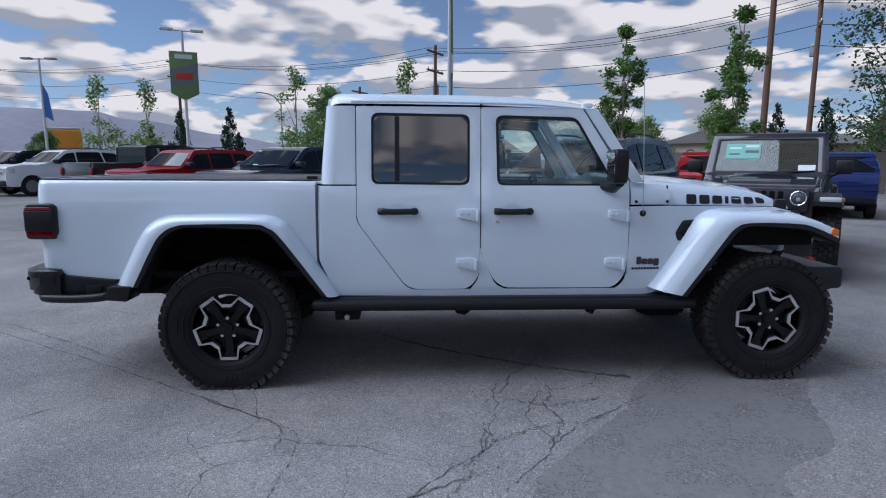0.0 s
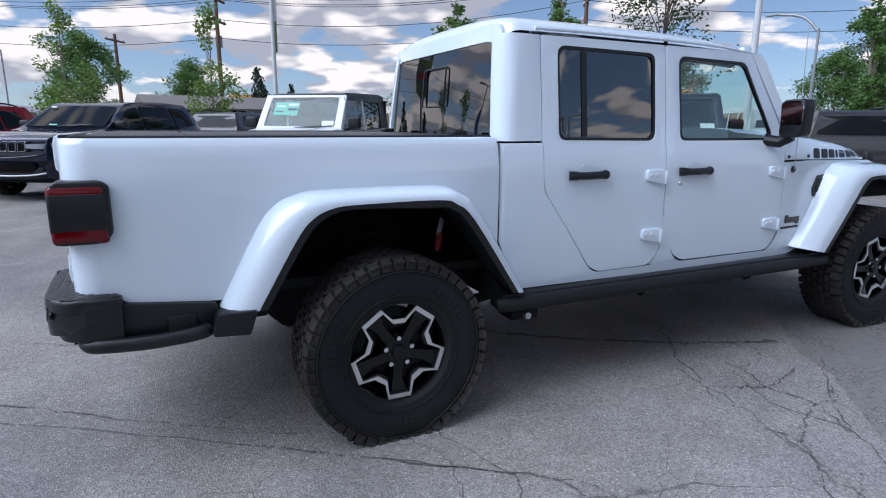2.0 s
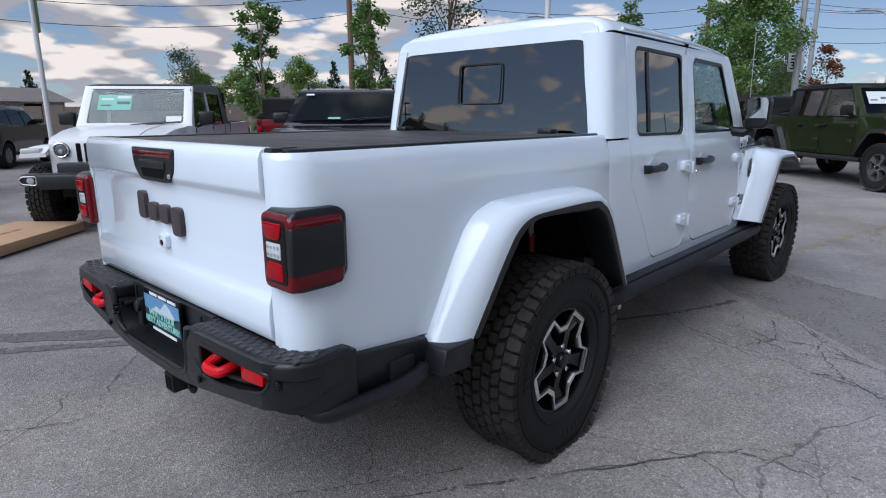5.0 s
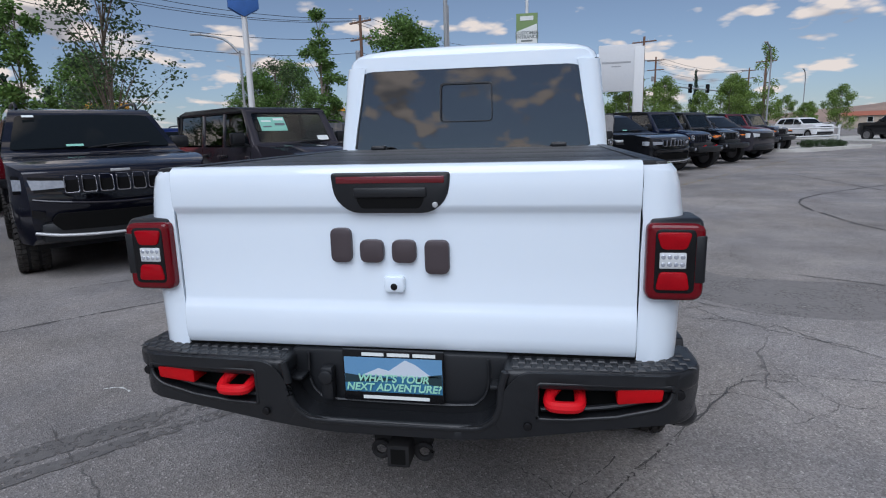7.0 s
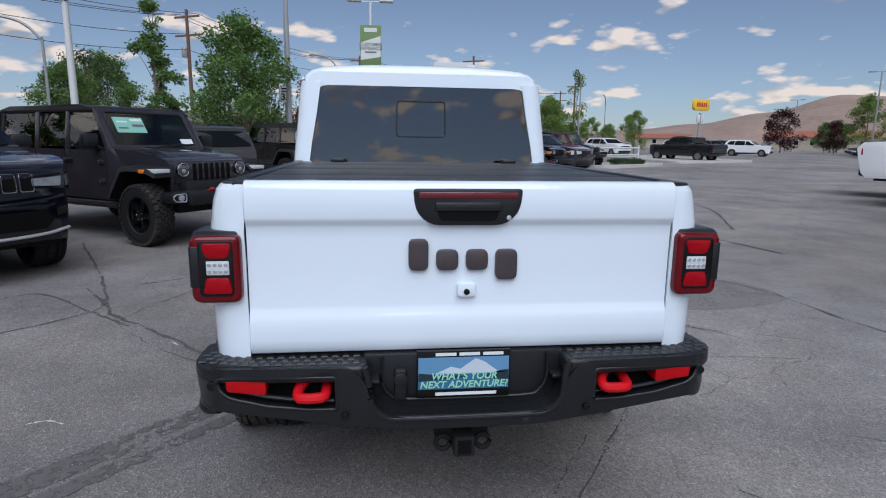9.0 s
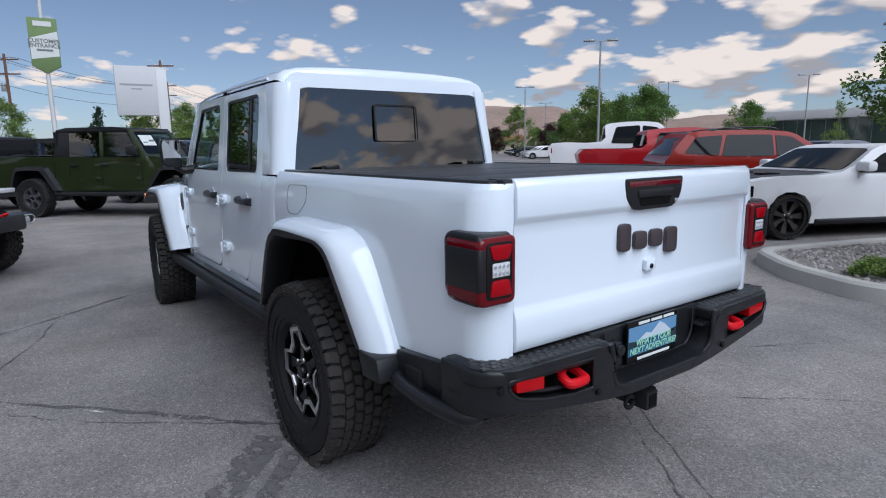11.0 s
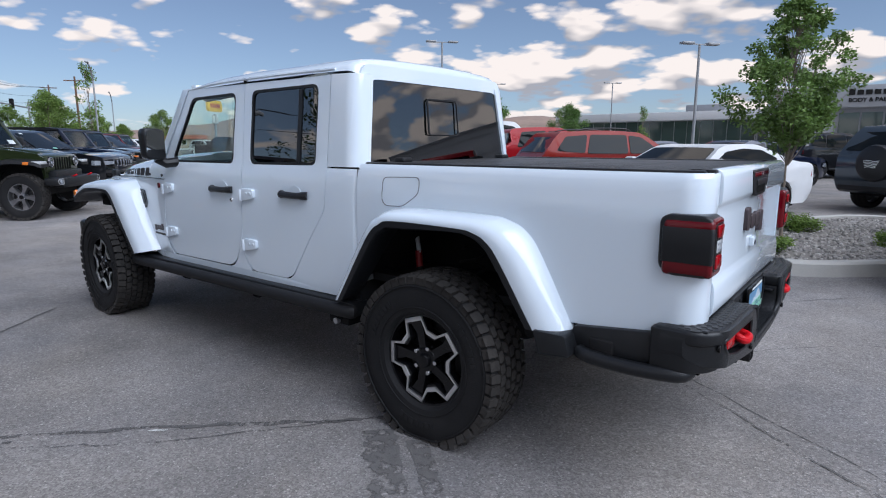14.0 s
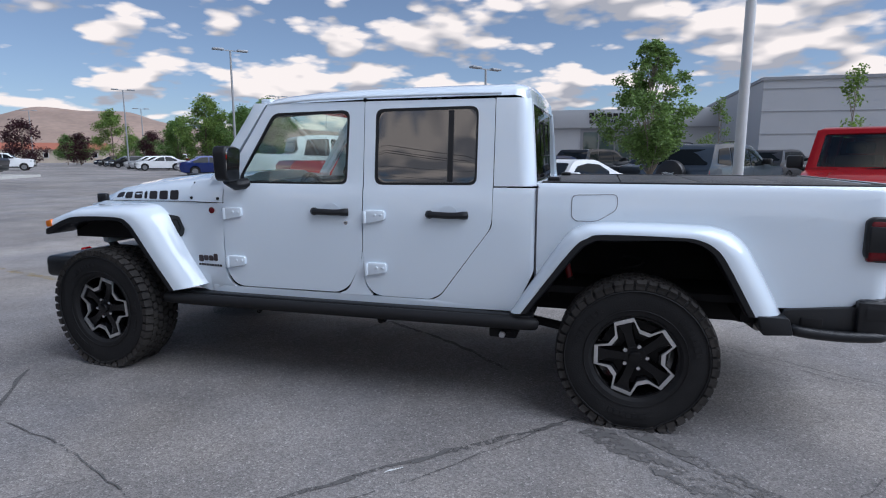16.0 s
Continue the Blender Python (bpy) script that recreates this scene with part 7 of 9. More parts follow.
# beyond the entry
smooth_car("pickup", "pickup_truck", "black full-size pickup at the entry", 42.6, -23.0, 27, BLACKP, "road", False, group="far vehicles")
smooth_car("suv", "suv", "white suv by the street", 50.5, -22.5, 200, WHITEP, "road", False, group="far vehicles")
smooth_car("suv", "suv", "white suv behind the black pickup", 56.0, -41.0, 225, WHITEP, "road", False, group="far vehicles")
# the -y side
smooth_car("coupe", "sports_car", "white sports coupe with a black hood", 2.25, -7.42, 63, WHITEP, "coupe", True, hood=BLACK, group="customer vehicles", tall=0.94)
smooth_car("suv", "suv", "burnt orange suv with roof rack", 3.08, -12.67, 230, ORANGE, "road", True, roof_rails=True, group="customer vehicles", tall=0.955)
smooth_car("pickup", "pickup_truck", "bright red pickup seen from behind", 6.3, -15.3, 225, REDP, "road", False, group="customer vehicles", tall=0.99)
smooth_car("pickup", "pickup_truck", "white pickup with extended cab", 8.85, -16.75, 222, WHITEP, "road", False, group="customer vehicles", tall=1.15)
smooth_car("sedan", "sedan", "dark blue sedan before the building", 1.3, -19.6, 236, NAVY, "road", True, group="customer vehicles")
smooth_car("suv", "suv", "dark slate suv with a covered spare wheel", -3.5, -14.6, 236, SLATE, "road", True, roof_rails=True, spare=True, group="customer vehicles")
boxy_car("off_road_car", "bright red four-door off-road car beside the island", -2.75, -4.15, 62, REDP, False, REDP, "trail_black", True, group="customer vehicles")
smooth_car("suv", "suv", "grey crossover with roof rails", -8.4, -18.2, 236, SILVER, "road", False, roof_rails=True, group="customer vehicles")
smooth_car("pickup", "pickup_truck", "blue pickup by the building", -10.6, -24.0, 236, BLUEP, "road", False, group="customer vehicles")
for x, y, turn, cl, word in ((72.0, -65.5, 45, NAVY, "dark blue"), (66.5, -61.0, 47, GREYP, "dark grey"), (61.5, -57.2, 44, SLATE, "slate blue"), (56.5, -53.0, 46, BLACKP, "black"), (51.0, -49.4, 45, SILVER, "silver"), (47.6, -46.6, 46, SILVER, "silver"), (44.2, -43.8, 44, WHITEP, "white"), (27.6, -34.6, 226, BLUEP, "blue"), (25.6, -37.2, 224, WHITEP, "white")):
    smooth_car("sedan", "sedan", word + " sedan parked across the lot", x, y, turn, cl, "road", False, group="far row of sedans")
rngc = random.Random(11)
FARCOL = [(SILVER, "silver"), (WHITEP, "white"), (BLACKP, "black"), (NAVY, "navy"), (GREYP, "grey"), (SLATE, "slate blue"), (MAROON, "maroon")]
for i in range(8):
    cl, word = FARCOL[(i * 3) % 7]
    smooth_car("sedan" if i % 3 else "suv", "sedan" if i % 3 else "suv", word + (" sedan" if i % 3 else " suv") + " in a row before the building", 8.5 - i * 2.9, -22.5 - i * 1.2, 236 + rngc.uniform(-2, 2), cl, group="row before the building")
for r, (bx, by, n) in enumerate(((56.0, -74.0, 12), (66.0, -90.0, 12))):
    for i in range(n):
        cl, word = FARCOL[(i * 2 + r * 3) % 7]
        kindc = "suv" if (i + r) % 4 == 0 else "sedan"
        smooth_car(kindc, kindc, word + " " + kindc + " in the far lot", bx + i * 2.55, by - i * 1.75, 146 + 80 + rngc.uniform(-2, 2), cl, group="far lot row")
for i in range(5):
    cl, word = FARCOL[(i * 5 + 1) % 7]
    smooth_car("suv", "suv", word + " suv before the hedge", 66.0 + i * 1.2, -38.0 - i * 2.9, 190, cl, group="row before the hedge")

# ---------------------------------------------------------------- island, poles, signs, trees, buildings
CONCRETE = mat("kerb_concrete", (0.46, 0.45, 0.42), 0.8, var=0.10, scale=3, bump=0.4, bscale=90, dirt=0.25)
GRAVEL = mat("gravel_stone", (0.30, 0.285, 0.265), 0.85, var=0.15, island=True)
MULCH = mat("gravel_bed", (0.20, 0.185, 0.17), 0.9, var=0.3, scale=40, bump=0.8, bscale=60)
BARK = mat("bark", (0.13, 0.10, 0.075), 0.85, var=0.25, scale=20, bump=0.6, bscale=60)
PALEBARK = mat("pale_bark", (0.24, 0.20, 0.16), 0.85, var=0.2, scale=20, bump=0.5, bscale=60)
LEAF = mat("leaf_green", (0.130, 0.220, 0.052), 0.5, var=0.1, island=True)
LEAF_LIGHT = mat("leaf_light", (0.175, 0.260, 0.055), 0.5, var=0.1, island=True)
LEAF_DARK = mat("leaf_dark", (0.062, 0.100, 0.040), 0.55, var=0.1, island=True)
LEAF_PLUM = mat("leaf_plum", (0.045, 0.012, 0.018), 0.55, var=0.1, island=True)
LEAF_RUST = mat("leaf_rust", (0.20, 0.085, 0.040), 0.6, var=0.1, island=True)
PINE_M = mat("pine_needles", (0.022, 0.050, 0.026), 0.6, var=0.1, island=True)


def leafy(m, share=0.42):
    """Lets light through a leaf."""
    nt = m.node_tree
    N, L = nt.nodes.new, nt.links.new
    p, out = nt.nodes["Principled BSDF"], nt.nodes["Material Output"]
    tr, mix = N("ShaderNodeBsdfTranslucent"), N("ShaderNodeMixShader")
    L(p.inputs["Base Color"].links[0].from_socket, tr.inputs[0])
    mix.inputs[0].default_value = share
    L(p.outputs[0], mix.inputs[1]), L(tr.outputs[0], mix.inputs[2]), L(mix.outputs[0], out.inputs[0])
    return m


LEAF_ISLE = mat("leaf_young", (0.165, 0.255, 0.065), 0.5, var=0.1, island=True)
for m in (LEAF, LEAF_LIGHT, LEAF_DARK, LEAF_PLUM, LEAF_RUST, PINE_M, LEAF_ISLE):
    leafy(m)
POLE_WHITE = mat("pole_white", (0.62, 0.63, 0.63), 0.45, var=0.04)
POLE_GREY = mat("pole_grey", (0.33, 0.34, 0.35), 0.5, 0.3, var=0.05)
WOODPOLE = mat("pole_wood", (0.15, 0.085, 0.055), 0.85, var=0.2, scale=12, bump=0.4, bscale=50)
WIRE = mat("wire", (0.03, 0.03, 0.032), 0.6)

# planted island near the truck
ISLAND = rounded([(1.02, -5.15), (0.30, -4.40), (-0.55, -3.98), (-1.10, -4.12), (-2.1, -5.0), (-4.6, -8.1), (-4.3, -9.6), (-1.05, -9.5), (0.30, -7.35)], [0.35, 0.3, 0.4, 0.5, 0.8, 0.6, 0.6, 0.5, 0.6], 6)


def inset(poly, d):
    out = []
    k = len(poly)
    for i, p in enumerate(poly):
        a, b = Vector(poly[i - 1]), Vector(poly[(i + 1) % k])
        t = (b - a)
        if t.length < 1e-6:
            t = Vector((1, 0))
        n = Vector((-t.y, t.x)).normalized()
        out.append((p[0] + n.x * d, p[1] + n.y * d))
    return out


area = sum(a[0] * b[1] - b[0] * a[1] for a, b in zip(ISLAND, ISLAND[1:] + ISLAND[:1]))
sg = 1 if area > 0 else -1


def kerbed_island(name, poly, bed_mat, label):
    sgn = 1 if sum(a[0] * b[1] - b[0] * a[1] for a, b in zip(poly, poly[1:] + poly[:1])) > 0 else -1
    n = len(poly)
    rows = [[(x, y, z) for x, y in inset(poly, sgn * d)] for d, z in ((0.0, 0.0), (0.02, 0.13), (0.05, 0.155), (0.15, 0.155), (0.17, 0.145), (0.17, 0.02))]
    bm = bmesh.new()
    vs = [[bm.verts.new(p) for p in r] for r in rows]
    for a, b in zip(vs, vs[1:]):
        for k in range(n):
            bm.faces.new((a[k], a[(k + 1) % n], b[(k + 1) % n], b[k]))
    kerb = part(name, bm, CONCRETE)
    tagged(kerb, label, "kerb", kind="structure")
    fill = flat_fill(inset(poly, sgn * 0.165))
    for v in fill.verts:
        v.co.z = 0.115
    tagged(part("planting_bed", fill, bed_mat), "gravel planting bed inside a kerb", "gravel", kind="structure")
    return kerb


kerbed_island("kerb", ISLAND, MULCH, "pale concrete kerb round a planted island")


def inside(p, poly):
    hit, j = False, len(poly) - 1
    for i in range(len(poly)):
        (xi, yi), (xj, yj) = poly[i], poly[j]
        if (yi > p[1]) != (yj > p[1]) and p[0] < (xj - xi) * (p[1] - yi) / (yj - yi) + xi:
            hit = not hit
        j = i
    return hit


rng = random.Random(3)
verts, faces = [], []
core = inset(ISLAND, sg * 0.2)
for _ in range(9000):
    x, y = rng.uniform(-4.8, 1.1), rng.uniform(-9.7, -3.9)
    if not inside((x, y), core):
        continue
    r, h, a = rng.uniform(0.014, 0.036), rng.uniform(0.010, 0.026), rng.uniform(0, 6.28)
    b = len(verts)
    for k in range(5):
        t = a + k * 1.2566
        q = r * rng.uniform(0.75, 1.2)
        verts.append((x + q * math.cos(t), y + q * math.sin(t), 0.112))
    for k in range(5):
        t = a + k * 1.2566
        q = r * 0.6 * rng.uniform(0.75, 1.2)
        verts.append((x + q * math.cos(t), y + q * math.sin(t), 0.112 + h))
    faces += [[b + k, b + (k + 1) % 5, b + 5 + (k + 1) % 5, b + 5 + k] for k in range(5)] + [[b + 5 + k for k in range(5)]]
gm = bpy.data.meshes.new("gravel")
gm.from_pydata(verts, [], faces)
gm.materials.append(GRAVEL)
tagged(new("gravel", gm), "loose grey gravel on the planted island", "gravel", kind="stuff")


# trees ------------------------------------------------------------
def leaf_cloud(rng, blobs, count, size, flat=0.5):
    """Small folded leaves scattered through blobs (centre, radius); the outline stays ragged."""
    verts, faces = [], []
    weights = [b[1] ** 2 for b in blobs]
    for _ in range(count):
        c, r = rng.choices(blobs, weights)[0]
        d = Vector((rng.gauss(0, 1), rng.gauss(0, 1), rng.gauss(0, 1))).normalized() * r * rng.random() ** 0.45 * rng.uniform(0.7, 1.12)
        p = Vector(c) + Vector((d.x, d.y, d.z * 0.9))
        s = size * rng.uniform(0.6, 1.35)
        u = Vector((rng.gauss(0, 1), rng.gauss(0, 1), rng.gauss(-0.3, 0.5))).normalized()
        w = u.cross(Vector((rng.gauss(0, 1), rng.gauss(0, 1), rng.gauss(0, 1)))).normalized()
        n = u.cross(w)
        b = len(verts)
        verts += [tuple(p), tuple(p + u * s * 0.5 + w * s * 0.30 + n * s * 0.10), tuple(p + u * s), tuple(p + u * s * 0.5 - w * s * 0.30 + n * s * 0.10)]
        faces += [[b, b + 1, b + 2], [b, b + 2, b + 3]]
    return verts, faces


TREES = {}


def tree_meshes(key, height, crown, base, blobs_n, leaves, leaf, seed, slim=False, sparse=0.0, cone=False, clump=1.0, stem=0.012):
    rng = random.Random(seed)
    bm = bmesh.new()
    lean = rng.uniform(-0.03, 0.03) * height
    trunk = [(lean * t * t + 0.02 * math.sin(5 * t), 0.02 * math.cos(4 * t) - 0.02, t * height * 0.86) for t in arange(0, 1, 8)]
    r0 = height * (0.009 if slim else stem)
    sweep(trunk, r0, 8, bm, [r0 * (1.25 if i == 0 else 1 - 0.10 * i) for i in range(9)])
    blobs = []
    for i in range(blobs_n):
        t = rng.random() if slim else rng.random() ** 0.8
        z = base + t * (height - base)
        wide = crown * (math.sin(math.pi * (0.16 + 0.80 * t)) ** 0.8) if not cone else crown * min(1.0, 0.42 + 1.5 * t) * (1 - 1.32 * max(0.0, t - 0.34))
        a, q = rng.uniform(0, 6.283), wide * rng.uniform(0.25, 0.95)
        r = crown * clump * rng.uniform(0.20, 0.42) * ((0.42 + 0.75 * (1 - t)) if cone else (0.75 + 0.4 * (1 - t)))
        c = (lean * t * t + q * math.cos(a), q * math.sin(a), z)
        blobs.append((c, r))
        if i % 2 == 0 or sparse:
            z0 = max(base * 0.75, z - wide * 0.9 - 0.1 * height)
            s = z0 / (height * 0.86)
            sweep([(lean * s * s, 0, z0), (c[0] * 0.5, c[1] * 0.5, (z0 + z) / 2 + 0.05), c], r0 * 0.35, 5, bm, [r0 * 0.36, r0 * 0.22, r0 * 0.08])
    blobs.append(((lean * 0.8, 0, height * 0.95), crown * (0.10 if cone else 0.22)))
    verts, faces = leaf_cloud(rng, blobs, leaves, leaf)
    return bm, verts, faces


def tree(key, name, label, x, y, z, turn, scale=1.0, leafmat=None, barkmat=None, spec=None, group=""):
    t = thing(name, label, "tree", x, y, z, turn, group)
    if key not in TREES:
        bm, verts, faces = tree_meshes(key, **spec)
        a = part("trunk", bm, barkmat or BARK, t)
        me = bpy.data.meshes.new("crown")
        me.from_pydata(verts, [], faces)
        me.materials.append(leafmat or LEAF)
        b = new("crown", me)
        b.parent = t
        TREES[key] = (a.data, me)
    else:
        shared("trunk", TREES[key][0], t)
        shared("crown", TREES[key][1], t)
    t.matrix_basis = t.matrix_basis @ Matrix.Diagonal((scale, scale, scale, 1))
    return t


def conifer(key, name, label, x, y, height, width, turn=0.0, group=""):
    t = thing(name, label, "tree", x, y, 0, turn, group)
    if key not in TREES:
        rng = random.Random(len(key) * 7)
        blobs = []
        for i in range(46):
            f = i / 46
            a = rng.uniform(0, 6.283)
            q = (1 - f) * 0.5 * rng.uniform(0.55, 1.1)
            blobs.append(((q * math.cos(a), q * math.sin(a), 0.08 + 0.88 * f), 0.05 + 0.10 * (1 - f)))
        verts, faces = leaf_cloud(rng, blobs, 3600, 0.05)
        me = bpy.data.meshes.new("crown")
        me.from_pydata(verts, [], faces)
        me.materials.append(PINE_M)
        bm = sweep([(0, 0, 0), (0, 0, 0.5), (0, 0, 0.95)], 0.02, 7, None, [0.03, 0.02, 0.006])
        a = part("trunk", bm, BARK, t)
        c = new("crown", me)
        c.parent = t
        TREES[key] = (a.data, me)
    else:
        shared("trunk", TREES[key][0], t)
        shared("crown", TREES[key][1], t)
    t.matrix_basis = t.matrix_basis @ Matrix.Diagonal((width, width, height, 1))
    return t


ISLE = dict(height=3.10, crown=1.04, base=1.30, blobs_n=120, leaves=16500, leaf=0.055, seed=6, cone=True, clump=0.56, stem=0.0068)
tree("isle", "young_tree", "young leafy tree with a slender trunk on the gravel island", -0.48, -6.12, 0.11, 20, 1.0, LEAF_ISLE, PALEBARK, ISLE)
SLIM = dict(height=5.8, crown=0.78, base=0.9, blobs_n=46, leaves=6500, leaf=0.115, seed=8, slim=True)
for i, (x, y, s, a) in enumerate(((8.3, 15.1, 1.0, 0), (11.2, 13.4, 1.04, 100), (18.2, 7.6, 1.0, 200))):
    tree("slim", "slim_tree", "narrow young street tree with dark green leaves", x, y, 0, a, s, LEAF, PALEBARK, SLIM, "street trees")
WISPY = dict(height=4.9, crown=1.05, base=1.2, blobs_n=22, leaves=2300, leaf=0.12, seed=15, slim=True, sparse=1)
for x, y, s, a in ((1.0, 20.9, 1.10, 0), (-3.6, 20.6, 1.02, 90), (-9.2, 19.8, 0.88, 200), (-12.0, 21.4, 0.95, 40), (-15.2, 18.2, 0.80, 130), (-20.5, 21.0, 0.85, 260), (-4.7, -25.6, 0.80, 30), (-6.4, -15.4, 0.78, 150), (20.0, -40.0, 0.8, 80), (14.0, -42.0, 0.8, 10)):
    tree("wispy", "sapling", "thin light-leaved sapling in the lot", x, y, 0, a, s, LEAF_LIGHT, PALEBARK, WISPY, "saplings")
BROAD = dict(height=7.0, crown=2.9, base=1.5, blobs_n=60, leaves=13500, leaf=0.18, seed=21)
for x, y, s, a in ((24.5, 22.5, 0.64, 0), (29.4, 7.2, 1.03, 70), (-5.0, 42.0, 0.95, 150), (1.5, 44.0, 0.75, 220), (33.0, 17.5, 0.75, 300), (-24.0, 38.0, 0.45, 20), (44.0, 20.0, 1.0, 140), (38.0, 34.0, 1.1, 260), (16.0, 36.0, 0.60, 80), (30.0, -44.0, 0.9, 10), (35.0, -47.0, 0.85, 130), (42.0, -52.0, 0.8, 220), (25.0, -52.0, 0.7, 300), (56.0, 12.0, 0.8, 40), (47.0, -52.0, 0.72, 60), (44.5, -55.0, 0.75, 200), (36.0, -52.5, 1.0, 330)):
    tree("broad", "broad_tree", "broad dark green shade tree", x, y, 0, a, s, LEAF, BARK, BROAD, "shade trees")
AIRY = dict(height=9.0, crown=3.2, base=2.4, blobs_n=46, leaves=3400, leaf=0.20, seed=33, sparse=1)
for x, y, s, a in ((21.0, 18.6, 0.92, 0), (37.0, 18.2, 0.72, 120), (13.5, 32.0, 0.55, 240), (46.0, 9.0, 0.8, 30), (2.0, 50.0, 0.7, 200)):
    tree("airy", "open_crowned_tree", "tall open-crowned tree with many bare limbs", x, y, 0, a, s, LEAF_DARK, BARK, AIRY, "shade trees")
LIGHT = dict(height=6.0, crown=2.2, base=1.0, blobs_n=40, leaves=7000, leaf=0.17, seed=41)
for x, y, s, a in ((18.5, 28.0, 0.75, 0), (14.0, 27.0, 0.6, 90), (62.0, -9.0, 1.15, 10), (70.0, -14.0, 1.1, 100), (66.0, -20.0, 1.0, 190), (78.0, -24.0, 1.2, 280), (86.0, -33.0, 0.8, 45), (96.0, -40.0, 0.7, 130), (60.0, 3.0, 1.0, 220), (64.0, -60.0, 1.2, 310), (58.0, -66.0, 1.1, 20), (42.0, -50.5, 1.25, 140)):
    tree("light", "light_tree", "bright yellow-green leafy tree", x, y, 0, a, s, LEAF_LIGHT, BARK, LIGHT, "street trees")
rngt = random.Random(77)
for k in range(7):
    bear, dist = -8.0 - k * 2.6 + rngt.uniform(-0.8, 0.8), rngt.uniform(66, 92)
    tree("light", "light_tree", "bright yellow-green leafy tree along the street", -3.2 + dist * math.cos(radians(bear)), dist * math.sin(radians(bear)), 0, rngt.uniform(0, 360), rngt.uniform(0.5, 0.95), LEAF_LIGHT, BARK, LIGHT, "street trees")
for k in range(6):
    bear, dist = -39.0 - k * 2.0 + rngt.uniform(-1, 1), rngt.uniform(95, 120)
    tree("broad", "broad_tree", "broad dark green shade tree beyond the street", -3.2 + dist * math.cos(radians(bear)), dist * math.sin(radians(bear)), 0, rngt.uniform(0, 360), rngt.uniform(0.45, 0.7), LEAF, BARK, BROAD, "shade trees")
tree("wispy", "sapling", "tall thin street tree with light leaves", 60.0, -21.5, 0, 30, 1.75, LEAF_LIGHT, PALEBARK, WISPY, "saplings")
PLUM = dict(height=5.0, crown=2.6, base=0.9, blobs_n=34, leaves=4200, leaf=0.22, seed=52)
for x, y, s, a in ((82.0, -62.0, 1.25, 0), (76.0, -66.0, 0.9, 120), (61.0, -64.0, 0.9, 40)):
    tree("plum", "plum_tree", "dark purple-leaved plum tree", x, y, 0, a, s, LEAF_PLUM, BARK, PLUM, "plum trees")
RUST = dict(height=4.6, crown=1.3, base=0.9, blobs_n=24, leaves=2200, leaf=0.16, seed=61)
tree("rust", "rust_leaved_tree", "small tree with rusty red leaves", 34.0, 4.4, 0, 0, 1.0, LEAF_RUST, BARK, RUST)
for x, y, h, w in ((-13.0, 33.0, 4.4, 2.2), (-10.4, 34.5, 4.8, 2.6), (-16.0, 36.0, 3.6, 2.0), (5.5, 40.0, 5.2, 3.0), (8.0, 41.0, 4.2, 2.6), (27.0, 36.0, 5.6, 3.0), (31.0, 31.0, 5.0, 3.0), (90.0, -22.0, 9.5, 2.2), (56.0, -4.0, 5.5, 3.4), (43.0, -58.0, 5.0, 3.0), (50.0, 14.0, 7.0, 3.6), (24.0, 27.0, 5.0, 2.6)):
    conifer("pine", "conifer", "dark green conifer by the fence", x, y, h, w, (x * 37) % 360, "conifers")


def bush(name, label, x, y, z, sx, sz, material, seed, turn=0.0):
    t = thing(name, label, "shrub", x, y, z, turn)
    rng = random.Random(seed)
    blobs = [((rng.uniform(-0.6, 0.6), rng.uniform(-0.6, 0.6), rng.uniform(0.15, 0.65)), rng.uniform(0.22, 0.40)) for _ in range(22)]
    verts, faces = leaf_cloud(rng, blobs, 2600, 0.10)
    me = bpy.data.meshes.new("foliage")
    me.from_pydata([(a * sx, b * sx, max(0.0, c) * sz) for a, b, c in verts], [], faces)
    me.materials.append(material)
    c = new("foliage", me)
    c.parent = t
    part("stems", sweep([(0, 0, -0.02), (0.02, 0, 0.3 * sz), (0.05, 0.02, 0.6 * sz)], 0.02, 6), BARK, t)
    return t


bush("low_shrub", "low bright green spreading shrub on gravel", -0.50, -4.72, 0.10, 0.36, 0.26, LEAF_LIGHT, 1)
bush("low_shrub", "low bright green spreading shrub at the tree's foot", -0.62, -6.98, 0.10, 0.44, 0.32, LEAF_LIGHT, 2, 40)
bush("low_shrub", "small green shrub on gravel", -1.72, -6.10, 0.10, 0.26, 0.24, LEAF_LIGHT, 3, 90)
bush("red_shrub", "dark red barberry shrub on gravel", -1.95, -7.6, 0.10, 0.40, 0.62, LEAF_PLUM, 5, 20)
for i, (x, y) in enumerate(((29.6, -13.4), (30.0, -14.4), (30.6, -15.2))):
    bush("grey_green_shrub", "round grey-green shrub at the entry", x, y, 0.1, 0.5, 0.5, LEAF_DARK, 10 + i, i * 50)
kerbed_island("kerb", rounded([(26.6, -12.0), (28.6, -10.6), (33.2, -15.6), (31.4, -17.6)], 1.0, 5), CONCRETE, "pale concrete kerb of the entry island")
kerbed_island("kerb", rounded([(34.5, -20.0), (48.5, -19.0), (52.0, -26.0), (38.5, -28.4)], 1.2, 5), CONCRETE, "pale concrete kerb beside the street")
bar = thing("barrier_rail", "white pipe barrier on two posts at the entry", "barrier", 0, 0)
for x, y in ((28.2, -11.6), (31.4, -15.6)):
    part("post", cyl(0.06, 0.06, 1.15, pose(x, y, 0.62), 12), POLE_WHITE, bar)
for z in (1.05, 0.65):
    part("rail", sweep([(28.2, -11.6, z), (31.4, -15.6, z)], 0.045, 8), POLE_WHITE, bar)

